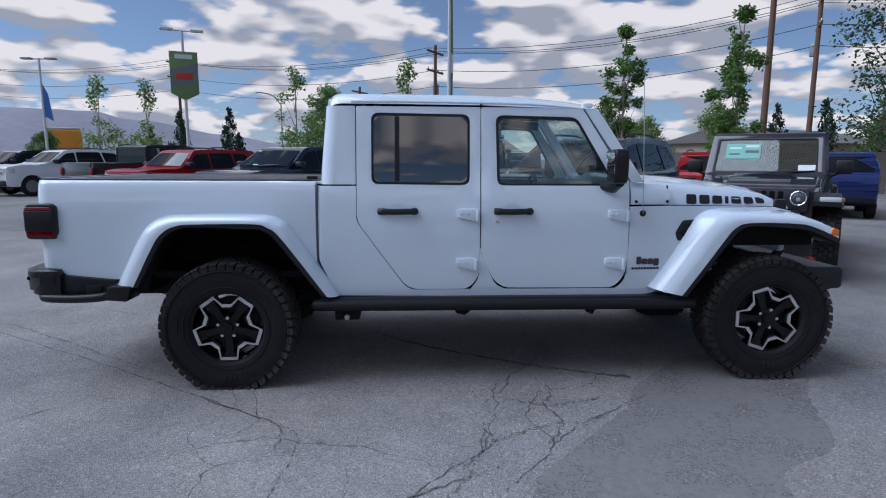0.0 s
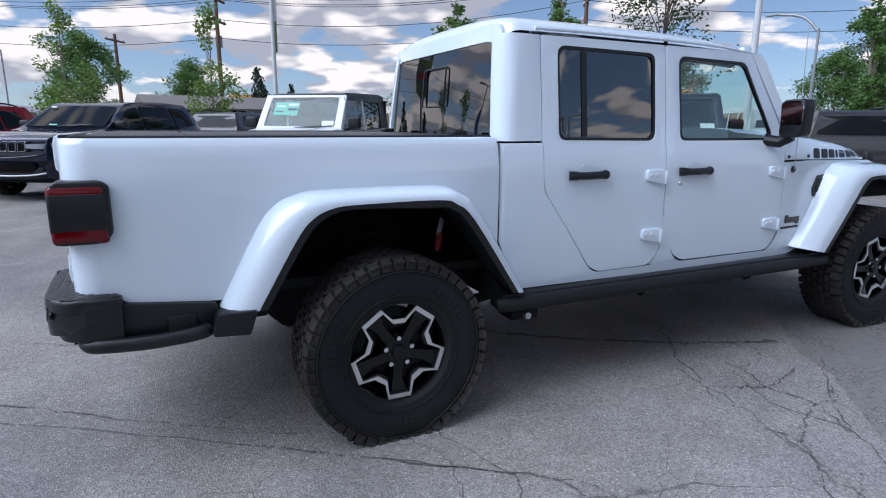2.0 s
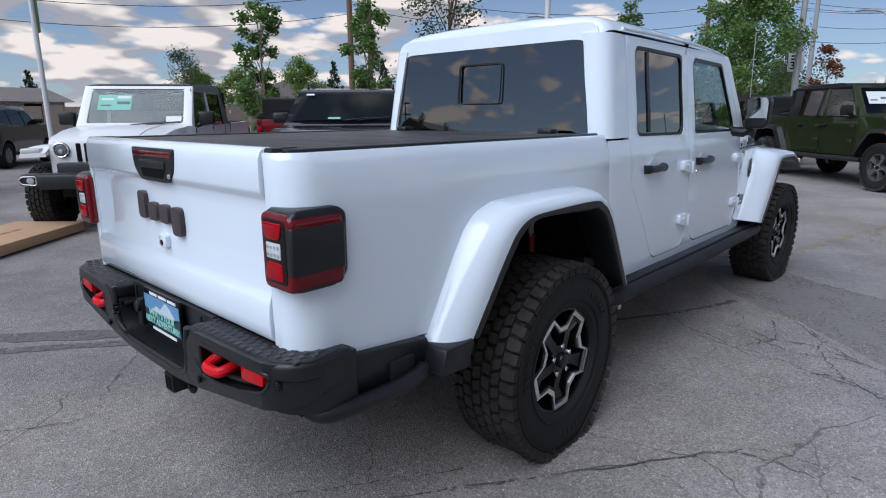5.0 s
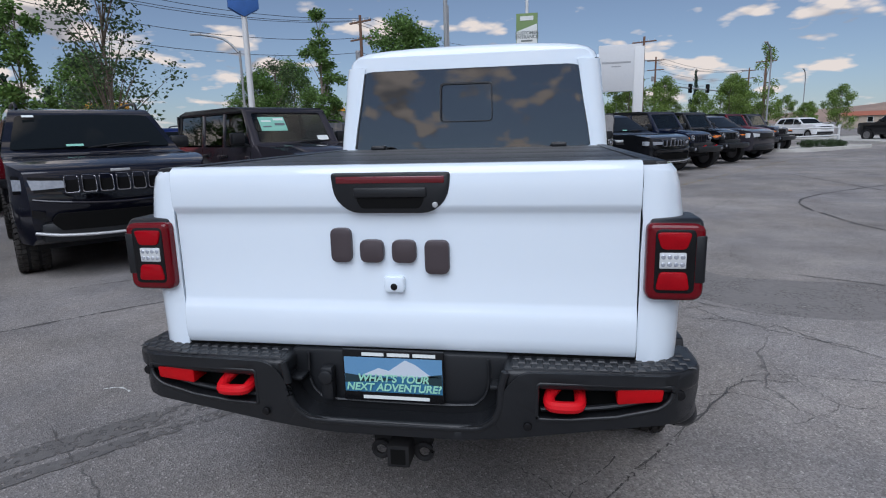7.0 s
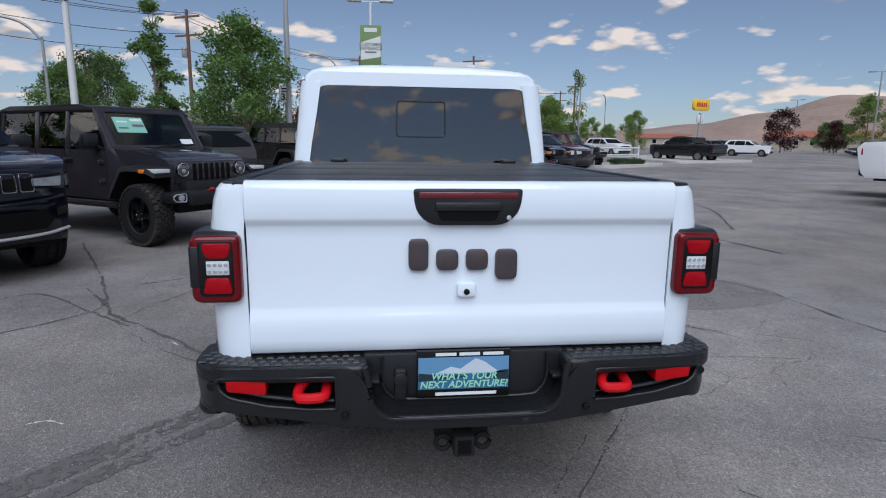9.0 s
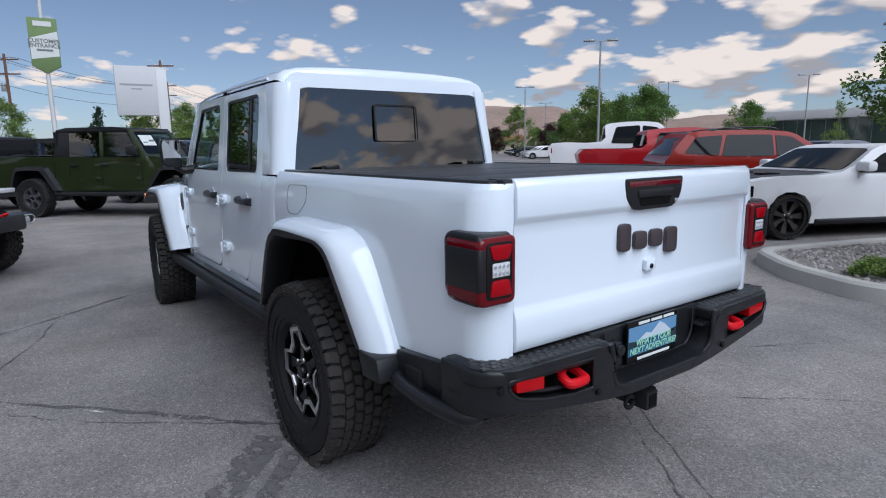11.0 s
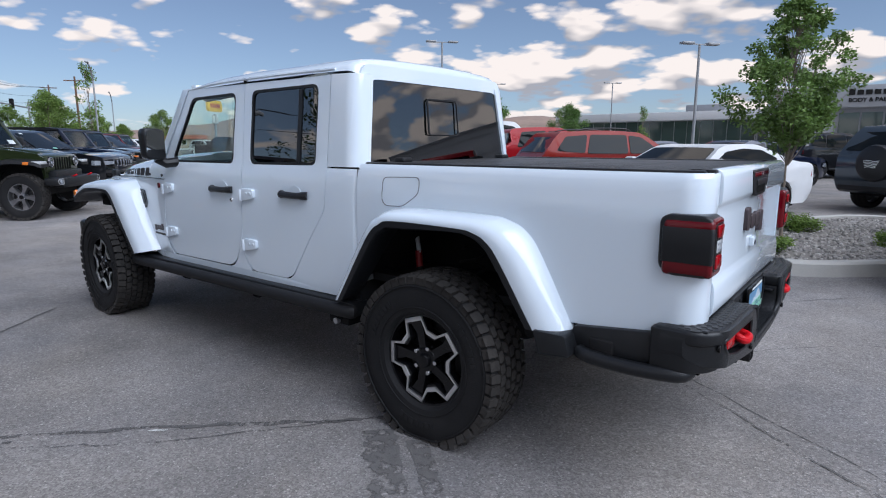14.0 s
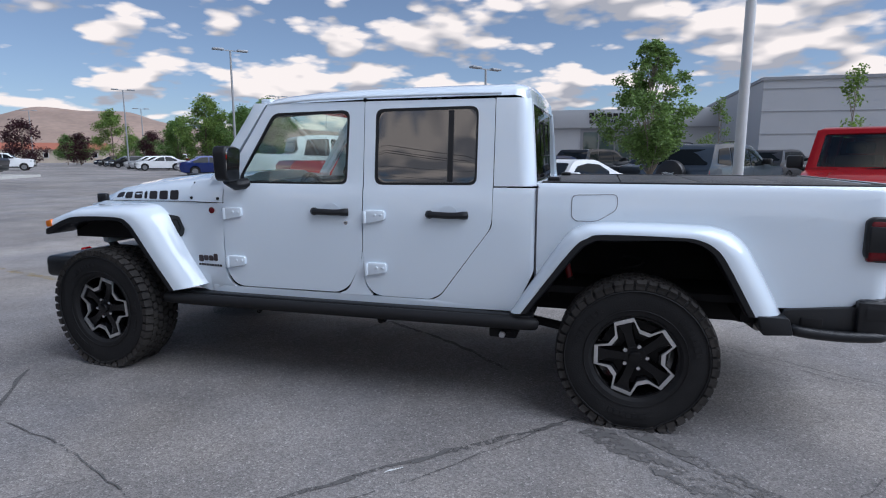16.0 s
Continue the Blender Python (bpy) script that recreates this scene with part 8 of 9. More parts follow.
# lamp posts ---------------------------------------------------------
def lot_lamp(x, y, h, turn, material=POLE_GREY, banner=None, label="tall grey parking lot lamp with two flat heads", r=0.09):
    t = thing("lot_lamp", label, "lamp post", x, y, 0, turn, "lot lamps")
    part("base", cyl(0.28, 0.25, 0.6, pose(0, 0, 0.3), 16, 0.02), CONCRETE, t)
    part("pole", cyl(r, r * 0.7, h - 0.4, pose(0, 0, 0.4 + (h - 0.4) / 2), 12), material, t)
    part("arm", box(-0.75, 0.75, -0.03, 0.03, h - 0.03, h + 0.03), material, t)
    for s in (-1, 1):
        part("lamp_head", box(min(s * 0.45, s * 1.15), max(s * 0.45, s * 1.15), -0.20, 0.20, h - 0.02, h + 0.10, 0.03), material, t, "flat lamp head")
    return t


for x, y, h, a in ((24.9, -31.2, 8.4, 50), (7.4, -31.0, 6.5, 55), (27.9, -70.0, 8.7, 50), (40.0, -62.0, 8.7, 50), (52.0, -50.0, 8.6, 50), (70.0, -72.0, 8.6, 50), (9.0, -58.0, 8.0, 55), (90.0, -70.0, 8.6, 50)):
    lot_lamp(x, y, h, a)
big = thing("lot_lamp", "stout white lamp pole beside the island", "lamp post", -2.1, -7.77, 0, 20, "lot lamps")
part("base", cyl(0.30, 0.28, 0.75, pose(0, 0, 0.37), 20, 0.02), CONCRETE, big)
part("pole", cyl(0.095, 0.075, 8.4, pose(0, 0, 4.9), 16), POLE_WHITE, big)
part("arm", box(-0.75, 0.75, -0.03, 0.03, 9.05, 9.11), POLE_WHITE, big)
for s in (-1, 1):
    part("lamp_head", box(min(s * 0.45, s * 1.15), max(s * 0.45, s * 1.15), -0.20, 0.20, 9.05, 9.17, 0.03), POLE_WHITE, big)
GREENB = mat("banner_green", (0.16, 0.24, 0.09), 0.7, var=0.12)
WHITEB = mat("banner_white", (0.66, 0.68, 0.66), 0.7, var=0.06)
BLUEB = mat("banner_blue", (0.05, 0.14, 0.42), 0.7, var=0.15)
CARB = mat("banner_red", (0.45, 0.04, 0.03), 0.6)
TANB = mat("banner_tan", (0.42, 0.27, 0.17), 0.7, var=0.15)
GREYB = mat("banner_grey", (0.16, 0.18, 0.17), 0.7, var=0.1)


def banner_post(x, y, top, turn, cz, hw, hh, style, label):
    """A white lamp pole that carries a shield-shaped sign."""
    t = lot_lamp(x, y, top, turn, POLE_WHITE, label=label, r=0.10)
    shield = [(-hw, hh), (hw, hh), (hw, -hh * 0.72), (0, -hh), (-hw, -hh * 0.72)]
    s = part("sign_panel", prism([(a, b + cz) for a, b in shield], "y", -0.11, 0.11, 0.01), GREENB if style != "blue" else BLUEB, t, "shield-shaped sign panel")
    for side in (-1, 1):
        y0 = side * 0.112
        band = prism([(-hw * 0.96, cz + hh * 0.25), (hw * 0.96, cz + hh * 0.55), (hw * 0.96, cz - hh * 0.35), (-hw * 0.96, cz - hh * 0.50)], "y", y0, y0 + side * 0.006)
        part("sign_field", band, WHITEB if style != "car" else GREYB, s)
        if style == "blue":
            part("sign_picture", prism([(-hw * 0.96, cz + hh * 0.96), (hw * 0.96, cz + hh * 0.96), (hw * 0.96, cz + hh * 0.56), (-hw * 0.96, cz + hh * 0.26)], "y", y0, y0 + side * 0.005), TANB, s)
        if style == "car":
            part("sign_picture", box(-hw * 0.6, hw * 0.6, min(y0, y0 + side * 0.012), max(y0, y0 + side * 0.012), cz - hh * 0.15, cz + hh * 0.12, 0.004), CARB, s)
        part("sign_bar", box(-hw * 0.62, hw * 0.62, min(y0, y0 + side * 0.012), max(y0, y0 + side * 0.012), cz + hh * 0.70, cz + hh * 0.88), WHITEB, s)
        if style == "text":
            lettering("CUSTOMER", hw * 0.42, 0, y0 + side * 0.016, cz + hh * 0.17, 180 if side > 0 else 0, GREYB, s, bold=0.004)
            lettering("ENTRANCE", hw * 0.42, 0, y0 + side * 0.016, cz + hh * 0.0, 180 if side > 0 else 0, GREYB, s, bold=0.004)
            part("arrow", prism([(-hw * 0.55, cz - hh * 0.19), (hw * 0.55, cz - hh * 0.19), (hw * 0.55, cz - hh * 0.12), (-hw * 0.55, cz - hh * 0.12)], "y", y0, y0 + side * 0.012), GREYB, s)
    return t


banner_post(-11.8, 31.0, 8.6, 20, 6.1, 0.75, 1.35, "car", "white lamp pole with a green shield sign showing a car")
banner_post(28.0, 0.5, 8.1, -92, 5.85, 0.52, 1.12, "text", "white lamp pole with a green customer entrance sign")
banner_post(13.8, 8.15, 7.2, -55, 5.6, 0.42, 0.85, "blue", "white lamp pole with a blue and white sign")
flag = thing("flag_pole", "white pole with a tall green and white feather banner", "flag pole", 2.5, 15.9, 0, 0)
part("pole", cyl(0.07, 0.05, 7.6, pose(0, 0, 3.8), 12), POLE_WHITE, flag)
part("feather_banner", prism([(0.04, 3.4), (0.12, 3.45), (0.13, 5.0), (0.10, 7.3), (0.04, 7.4)], "y", -0.008, 0.008), GREENB, flag)
part("banner_stripe", prism([(0.04, 4.3), (0.14, 4.35), (0.14, 4.9), (0.04, 5.0)], "y", -0.012, 0.012), WHITEB, flag)
flag2 = thing("flag_pole", "grey lamp pole with a hanging blue flag", "flag pole", -21.0, 33.0, 0, 0)
part("pole", cyl(0.09, 0.06, 7.3, pose(0, 0, 3.65), 12), POLE_WHITE, flag2)
part("arm", box(-0.75, 0.75, -0.03, 0.03, 7.22, 7.28), POLE_GREY, flag2)
for s in (-1, 1):
    part("lamp_head", box(min(s * 0.4, s * 1.0), max(s * 0.4, s * 1.0), -0.18, 0.18, 7.22, 7.33, 0.03), POLE_GREY, flag2)
part("flag", prism([(0.06, 3.9), (0.55, 3.6), (0.35, 5.2), (0.06, 5.8)], "y", -0.01, 0.01), BLUEB, flag2)

# utility poles and their wires
def utility_pole(x, y, h, turn, arms=2, material=WOODPOLE):
    t = thing("utility_pole", "weathered wooden utility pole with crossarms", "utility pole", x, y, 0, turn, "utility poles")
    part("pole", cyl(0.16, 0.11, h, pose(0, 0, h / 2), 10), material, t)
    for i in range(arms):
        z = h - 0.5 - i * 1.3
        part("crossarm", box(-1.2, 1.2, -0.06, 0.06, z - 0.06, z + 0.06), material, t)
        for k in (-1.05, -0.4, 0.4, 1.05):
            part("insulator", cyl(0.05, 0.03, 0.16, pose(k, 0, z + 0.13), 8), STEEL, t)
    if arms > 1:
        part("transformer", cyl(0.22, 0.22, 0.7, pose(0.3, 0.1, h - 3.0), 12, 0.03), POLE_GREY, t)
    return t


POLES = [(-46.0, 58.0, 11.0), (-20.0, 52.0, 10.5), (3.0, 38.3, 9.4), (23.4, 27.4, 10.5), (44.0, 14.0, 10.5), (66.0, 2.0, 10.5), (88.0, -16.0, 11.0), (112.0, -36.0, 11.0)]
for x, y, h in POLES:
    utility_pole(x, y, h, 60)
for x, y, h, m in ((-3.4, 51.0, 8.0, WOODPOLE), (17.3, 21.8, 11.5, WOODPOLE), (40.0, 6.4, 10.0, POLE_GREY), (30.0, 4.9, 9.0, POLE_GREY), (60.0, -10.0, 10.0, WOODPOLE), (80.0, -28.0, 9.5, WOODPOLE)):
    utility_pole(x, y, h, 60, 1 if m is WOODPOLE else 0, m)
wires = bmesh.new()
for (x0, y0, h0), (x1, y1, h1) in zip(POLES, POLES[1:]):
    for off, dz in ((-1.05, -0.35), (0.4, -0.35), (1.05, -0.35), (0.0, -1.7), (0.1, -2.8)):
        pts = []
        for t in arange(0, 1, 10):
            sag = 0.9 * 4 * t * (1 - t)
            pts.append((x0 + (x1 - x0) * t + off * 0.5, y0 + (y1 - y0) * t + off * 0.87, h0 + (h1 - h0) * t + dz - sag))
        sweep(pts, 0.018, 4, wires)
tagged(part("overhead_wires", wires, WIRE), "thin dark overhead power lines", "wire", kind="stuff")


def street_lamp(x, y, h, turn, label="grey street lamp with a curved arm"):
    t = thing("street_lamp", label, "street lamp", x, y, 0, turn, "street lamps")
    part("pole", sweep(smooth_line([(0, 0, 0), (0, 0, h * 0.78), (0.12, 0, h * 0.86), (0.9, 0, h * 0.96), (2.2, 0, h)], 4), 0.07, 8), POLE_GREY, t)
    part("lamp_head", box(2.1, 2.75, -0.12, 0.12, h - 0.06, h + 0.05, 0.03), POLE_GREY, t)
    return t


for x, y, h, a in ((-12.5, 60.0, 8.4, 170), (56.0, -20.4, 8.2, 150), (96.0, -39.0, 9.0, 150), (46.0, 3.2, 8.0, 60), (30.0, 17.0, 7.2, 100), (64.0, -8.0, 8.5, 150)):
    street_lamp(x, y, h, a)
# traffic signals on a mast arm
sig = thing("traffic_signal", "traffic signal mast with three black signal heads", "traffic signal", 84.0, -24.0, 0, 130)
part("mast", cyl(0.14, 0.11, 6.4, pose(0, 0, 3.2), 10), POLE_GREY, sig)
part("mast_arm", sweep([(0, 0, 5.7), (5.0, 0, 6.0), (11.0, 0, 6.2)], 0.09, 8), POLE_GREY, sig)
for x in (3.0, 6.5, 10.5):
    part("signal_head", box(x - 0.2, x + 0.2, -0.18, 0.18, 5.45, 6.6, 0.04), GLOSSBLACK, sig)
lim = thing("speed_limit_sign", "white speed limit sign on a grey post", "road sign", 31.5, 5.3, 0, -80)
part("post", cyl(0.05, 0.05, 4.4, pose(0, 0, 2.2), 8), POLE_GREY, lim)
sp = part("sign_panel", box(-0.34, 0.34, -0.07, -0.05, 3.35, 4.25, 0.01), WHITEB, lim)
lettering("35", 0.50, 0, -0.075, 3.62, 0, SEAM, sp, bold=0.012)
for z in (4.08, 3.93):
    part("sign_bar", box(-0.22, 0.22, -0.074, -0.068, z - 0.035, z + 0.035), SEAM, sp)
# large blank pylon sign
py = thing("pylon_sign", "large pale grey dealership pylon sign", "sign", 52.0, -6.5, 0, -94)
part("column", box(1.5, 2.3, -0.35, 0.35, 0, 8.1, 0.03), POLE_WHITE, py)
pn = part("sign_panel", box(-1.5, 2.1, -0.30, 0.30, 4.4, 8.3, 0.03), mat("sign_grey", (0.55, 0.56, 0.57), 0.5, var=0.04), py)
part("sign_bar", box(-1.2, 1.2, -0.315, -0.30, 6.75, 6.9), POLE_GREY, pn)
part("sign_bar", box(-0.4, 0.4, -0.315, -0.30, 6.45, 6.55), POLE_GREY, pn)
# restaurant sign
YEL = mat("sign_yellow", (0.85, 0.52, 0.02), 0.5)
den = thing("restaurant_sign", "yellow rounded restaurant sign with red bars on a pole", "sign", 98.0, -57.5, 0, -60)
part("pole", cyl(0.22, 0.2, 6.6, pose(0, 0, 3.3), 12), POLE_GREY, den)
dp = part("sign_panel", prism(rounded([(-2.3, 7.0), (2.3, 7.0), (2.6, 8.0), (2.3, 9.0), (-2.3, 9.0), (-2.6, 8.0)], 0.8, 5), "y", -0.25, 0.25, 0.05), YEL, den)
for k in range(5):
    part("sign_block", box(-1.7 + k * 0.7, -1.2 + k * 0.7, -0.27, -0.24, 7.65, 8.4, 0.02), CARB, dp)
part("small_panel", box(-0.9, 0.9, -0.15, 0.15, 4.9, 6.3, 0.03), WHITEB, den)

# buildings ----------------------------------------------------------
WALLG = mat("panel_wall_grey", (0.43, 0.445, 0.47), 0.6, 0.0, var=0.05, scale=0.6, bscale=30)
WALLD = mat("panel_wall_dark", (0.26, 0.27, 0.29), 0.6, 0.0, var=0.05, scale=0.6)
PALEG = mat("panel_wall_pale", (0.66, 0.67, 0.68), 0.6, 0.0, var=0.04, scale=0.6)
STUCCO = mat("stucco_tan", (0.42, 0.36, 0.29), 0.9, var=0.1, scale=2, bump=0.3, bscale=60)
ROOFM = mat("shingle_roof", (0.17, 0.15, 0.14), 0.9, var=0.2, scale=5, bump=0.4, bscale=40)
TERRA = mat("tile_roof_red", (0.35, 0.12, 0.07), 0.85, var=0.2, scale=5)
GREENGLASS = mat("shop_glass", (0.05, 0.075, 0.072), 0.05, var=0.1, scale=0.4, coat=1.0)

dealer = thing("dealership_building", "long grey metal-panelled dealership with a glass front", "building", 0, 0)
# tall windowless hall
part("hall_wall", box(-42.0, -9.4, -62.0, -39.5, 0, 6.3), WALLG, dealer)
for i in range(4):
    part("panel_joint", box(-42.0, -9.35, -39.52, -39.46, 1.4 + i * 1.45, 1.43 + i * 1.45), WALLD, dealer)
part("parapet", box(-42.1, -9.3, -62.1, -39.4, 6.3, 6.5), WALLD, dealer)
# lower entrance wing
part("wing_wall", box(-9.4, 7.6, -64.0, -55.0, 0, 5.6), WALLG, dealer)
part("wing_fascia", box(-9.5, 7.8, -64.0, -54.6, 4.1, 5.8, 0.02), WALLG, dealer)
for i in range(5):
    x = 2.6 - i * 1.5
    part("window_pane", box(x - 1.36, x, -54.99, -54.90, 0.4, 3.7), GREENGLASS, dealer)
part("entrance_recess", box(-4.9, 2.9, -55.05, -54.95, 0, 4.0), WALLD, dealer)
for k in range(6):
    part("sign_block", box(2.1 - k * 0.55 - 0.42, 2.1 - k * 0.55, -54.66, -54.52, 5.05, 5.42 + 0.1 * (k == 0)), GLOSSBLACK, dealer)
lettering("BODY & PAINT", 0.44, 0.6, -54.57, 4.64, 180, GLOSSBLACK, dealer, bold=0.012, depth=0.03)
# glass showroom
part("showroom_wall", box(9.0, 36.0, -84.0, -72.2, 0, 4.6), PALEG, dealer)
part("showroom_fascia", box(8.6, 36.4, -84.0, -71.4, 4.0, 5.0, 0.02), PALEG, dealer)
part("fin_wall", box(8.2, 9.6, -84, -71.0, 0, 6.0, 0.02), PALEG, dealer)
for i in range(17):
    x = 10.2 + i * 1.5
    part("window_pane", box(x, x + 1.42, -72.20, -72.10, 0.3, 3.9), GREENGLASS, dealer)
part("roof_unit", box(16.0, 20.5, -80, -76, 5.0, 6.0, 0.03), WALLD, dealer)
part("roof_unit", box(-3.0, -0.6, -62, -60, 5.6, 6.5, 0.03), PALEG, dealer)


def house(name, label, x, y, w, d, h, rise, turn, wall, roofm):
    t = thing(name, label, "building", x, y, 0, turn)
    part("wall", box(-w / 2, w / 2, -d / 2, d / 2, 0, h), wall, t)
    part("roof", prism([(-d / 2 - 0.4, h), (d / 2 + 0.4, h), (0, h + rise)], "x", -w / 2 - 0.4, w / 2 + 0.4), roofm, t)
    for i in range(int(w // 3)):
        wx = -w / 2 + 1.5 + i * 3
        for sy in (-1, 1):
            f = part("window", box(wx - 0.5, wx + 0.5, min(sy * (d / 2 - 0.05), sy * (d / 2 + 0.03)), max(sy * (d / 2 - 0.05), sy * (d / 2 + 0.03)), 1.0, 2.1), POLE_WHITE, t)
            part("pane", box(wx - 0.42, wx + 0.42, min(sy * (d / 2), sy * (d / 2 + 0.04)), max(sy * (d / 2), sy * (d / 2 + 0.04)), 1.08, 2.02), DARKGLASS, f)
    return t


house("house", "low grey house with a shallow gable roof", 3.0, 36.5, 9, 6, 2.1, 0.8, 8, mat("siding_grey", (0.38, 0.38, 0.37), 0.8), ROOFM)
house("house", "low tan building behind the fence", 30.0, 40.0, 16, 9, 2.7, 1.2, 30, STUCCO, ROOFM)
house("house", "tan house behind trees", 42.0, 13.0, 10, 8, 2.3, 0.9, 60, STUCCO, ROOFM)
house("house", "tan building with red tile roof beyond the lot", 118.0, -98.0, 20, 12, 2.8, 1.5, 40, STUCCO, TERRA)
house("house", "low brick-red restaurant building", 128.0, -66.0, 12, 8, 2.3, 0.9, 60, STUCCO, TERRA)
house("house", "pale low commercial building", 62.0, -92.0, 18, 10, 3.6, 0.5, 20, PALEG, ROOFM)
house("house", "brown building at the end of the lot", -36.0, 36.0, 12, 9, 5.2, 1.0, 10, STUCCO, ROOFM)
for x, y, L2, a in ((14.0, 24.5, 34.0, -33), (-14.0, 40.0, 30.0, 0)):
    fn = thing("fence", "weathered wooden board fence", "fence", x, y, 0, a, "fences")
    FW = mat("fence_wood", (0.17, 0.14, 0.11), 0.9, var=0.2, scale=8)
    for i in range(int(L2 / 0.9)):
        part("board", box(-L2 / 2 + i * 0.9, -L2 / 2 + i * 0.9 + 0.86, -0.02, 0.02, 0.05, 1.8 + 0.03 * (i % 3)), FW, fn)
# yellow school bus
BUSY = mat("bus_yellow", (0.72, 0.33, 0.02), 0.45, var=0.04)
bus = thing("school_bus", "yellow school bus with black trim and a white roof", "bus", 35.0, 30.4, 0, 40)
part("body", box(-9.0, 0.0, -1.2, 1.2, 0.75, 3.05, 0.18, 3), BUSY, bus)
bus.matrix_basis = bus.matrix_basis @ Matrix.Diagonal((1, 1, 1.16, 1))
part("roof", box(-8.95, -0.05, -1.12, 1.12, 3.0, 3.14, 0.06, 2), POLE_WHITE, bus)
part("nose", box(0.0, 1.3, -1.0, 1.0, 0.75, 1.7, 0.15, 2), BUSY, bus)
for s in (-1, 1):
    for i in range(8):
        part("window", box(-8.6 + i * 1.05, -7.75 + i * 1.05, s * 1.2 - 0.02, s * 1.2 + 0.02, 1.75, 2.45, 0.01), DARKGLASS, bus)
    part("rub_rail", box(-9.0, 0.0, s * 1.2 - 0.03, s * 1.2 + 0.03, 1.35, 1.45), GLOSSBLACK, bus)
    for x in (-6.6, 0.4):
        simple_wheel(bus, x, s * 1.05, 0.48)
    part("rear_window", box(-9.03, -8.97, s * 0.62 - 0.28, s * 0.62 + 0.28, 1.7, 2.4), DARKGLASS, bus)
part("rear_door", box(-9.03, -8.97, -0.3, 0.3, 0.9, 2.5, 0.01), DARKGLASS, bus)
for x, y, a in ((45.0, 17.2, 205), (5.5, 48.0, 262), (-24.5, 41.0, 300)):
    copy_thing(bus, pose(x, y, 0, 0, 0, a))
# flattened cardboard on the lot
CARD = mat("cardboard", (0.46, 0.30, 0.17), 0.85, var=0.06, scale=5)
cb = thing("cardboard_box", "flattened brown cardboard box lying on asphalt", "box", -0.62, 5.72, 0, 42)
part("panel", box(-0.75, 0.75, -0.42, 0.42, 0.02, 0.13, 0.01), CARD, cb)
part("flap", box(-0.75, -0.2, 0.42, 0.60, 0.06, 0.075), CARD, cb)
for k in range(3):
    part("print_bar", box(-0.25 + k * 0.18, -0.12 + k * 0.18, -0.03, 0.02, 0.13, 0.1315), mat("print_brown", (0.20, 0.12, 0.07), 0.8), cb)

# hills --------------------------------------------------------------
def ridge(name, label, b0, b1, dist, tops, material, seed):
    """Far hills between two bearings: heights in degrees over the horizon, evenly spread, with gullies."""
    bm = bmesh.new()
    cols, rows = 120, 10
    grid = []
    for i in range(cols + 1):
        f = i / cols
        k = f * (len(tops) - 1)
        j = min(int(k), len(tops) - 2)
        t = k - j
        t = t * t * (3 - 2 * t)
        el = tops[j] * (1 - t) + tops[j + 1] * t
        a = radians(b0 + (b1 - b0) * f)
        col = []
        for r in range(rows + 1):
            g = r / rows
            d = dist * (0.72 + 0.28 * g)
            p = Vector((d * math.cos(a), d * math.sin(a), 0))
            h = math.tan(radians(el)) * dist * (math.sin(g * math.pi / 2) ** 1.2)
            h *= 1 + 0.22 * noise.fractal(p * (5.0 / dist) + Vector((seed, 0, 0)), 1.0, 2.0, 4) * (1.0 if r < rows else 0.35)
            col.append(bm.verts.new((p.x, p.y, max(-2.0, h if r else -5))))
        grid.append(col)
    for a, b in zip(grid, grid[1:]):
        for r in range(rows):
            bm.faces.new((a[r], b[r], b[r + 1], a[r + 1]))
    return tagged(part(name, bm, material, angle=180), label, "hills", kind="structure")


HILL = mat("dry_hills", (0.30, 0.22, 0.175), 0.95, var=0.25, scale=0.012, bscale=0.08)
# far ridge: the blue-grey of distance haze is mixed into its base colour
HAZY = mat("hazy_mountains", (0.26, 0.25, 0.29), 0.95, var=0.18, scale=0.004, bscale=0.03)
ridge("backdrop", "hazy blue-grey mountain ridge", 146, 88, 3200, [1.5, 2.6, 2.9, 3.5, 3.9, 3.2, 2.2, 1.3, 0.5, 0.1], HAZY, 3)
ridge("backdrop", "dry brown hills beyond town", -8, -78, 1500, [0.2, 0.4, 0.7, 1.1, 1.7, 2.6, 3.9, 3.8, 2.6, 2.0, 2.4, 2.2, 1.9, 1.6], HILL, 7)

# seams, patches and lines on the asphalt -----------------------------
TAR = worn("crack_sealant", (0.098, 0.093, 0.090), 0.24, 3.0)
PATCH = worn("asphalt_patch", (0.128, 0.122, 0.118), 0.24, 1.6)
FADED = worn("faded_line_paint", (0.36, 0.35, 0.32), 0.10, 5.0)
YELLOWL = worn("faded_yellow_paint", (0.36, 0.27, 0.10), 0.10, 5.0)


def ribbon(name, pts, width, material, label, category, wobble=0.02, seed=0, z=0.003, n=10, ragged=0.5):
    rng2 = random.Random(seed)
    line = smooth_line([Vector((p[0], p[1], 0)) for p in pts], n)
    bm = bmesh.new()
    prev = None
    for i, p in enumerate(line):
        d = (line[min(i + 1, len(line) - 1)] - line[max(0, i - 1)]).normalized()
        nrm = Vector((-d.y, d.x, 0))
        c = p + nrm * rng2.uniform(-wobble, wobble)
        w = width * rng2.uniform(1 - ragged, 1 + ragged) / 2
        pair = (bm.verts.new(c + nrm * w + Vector((0, 0, z))), bm.verts.new(c - nrm * w + Vector((0, 0, z))))
        if prev:
            bm.faces.new((prev[0], prev[1], pair[1], pair[0]))
        prev = pair
    return tagged(part(name, bm, material), label, category, kind="structure")


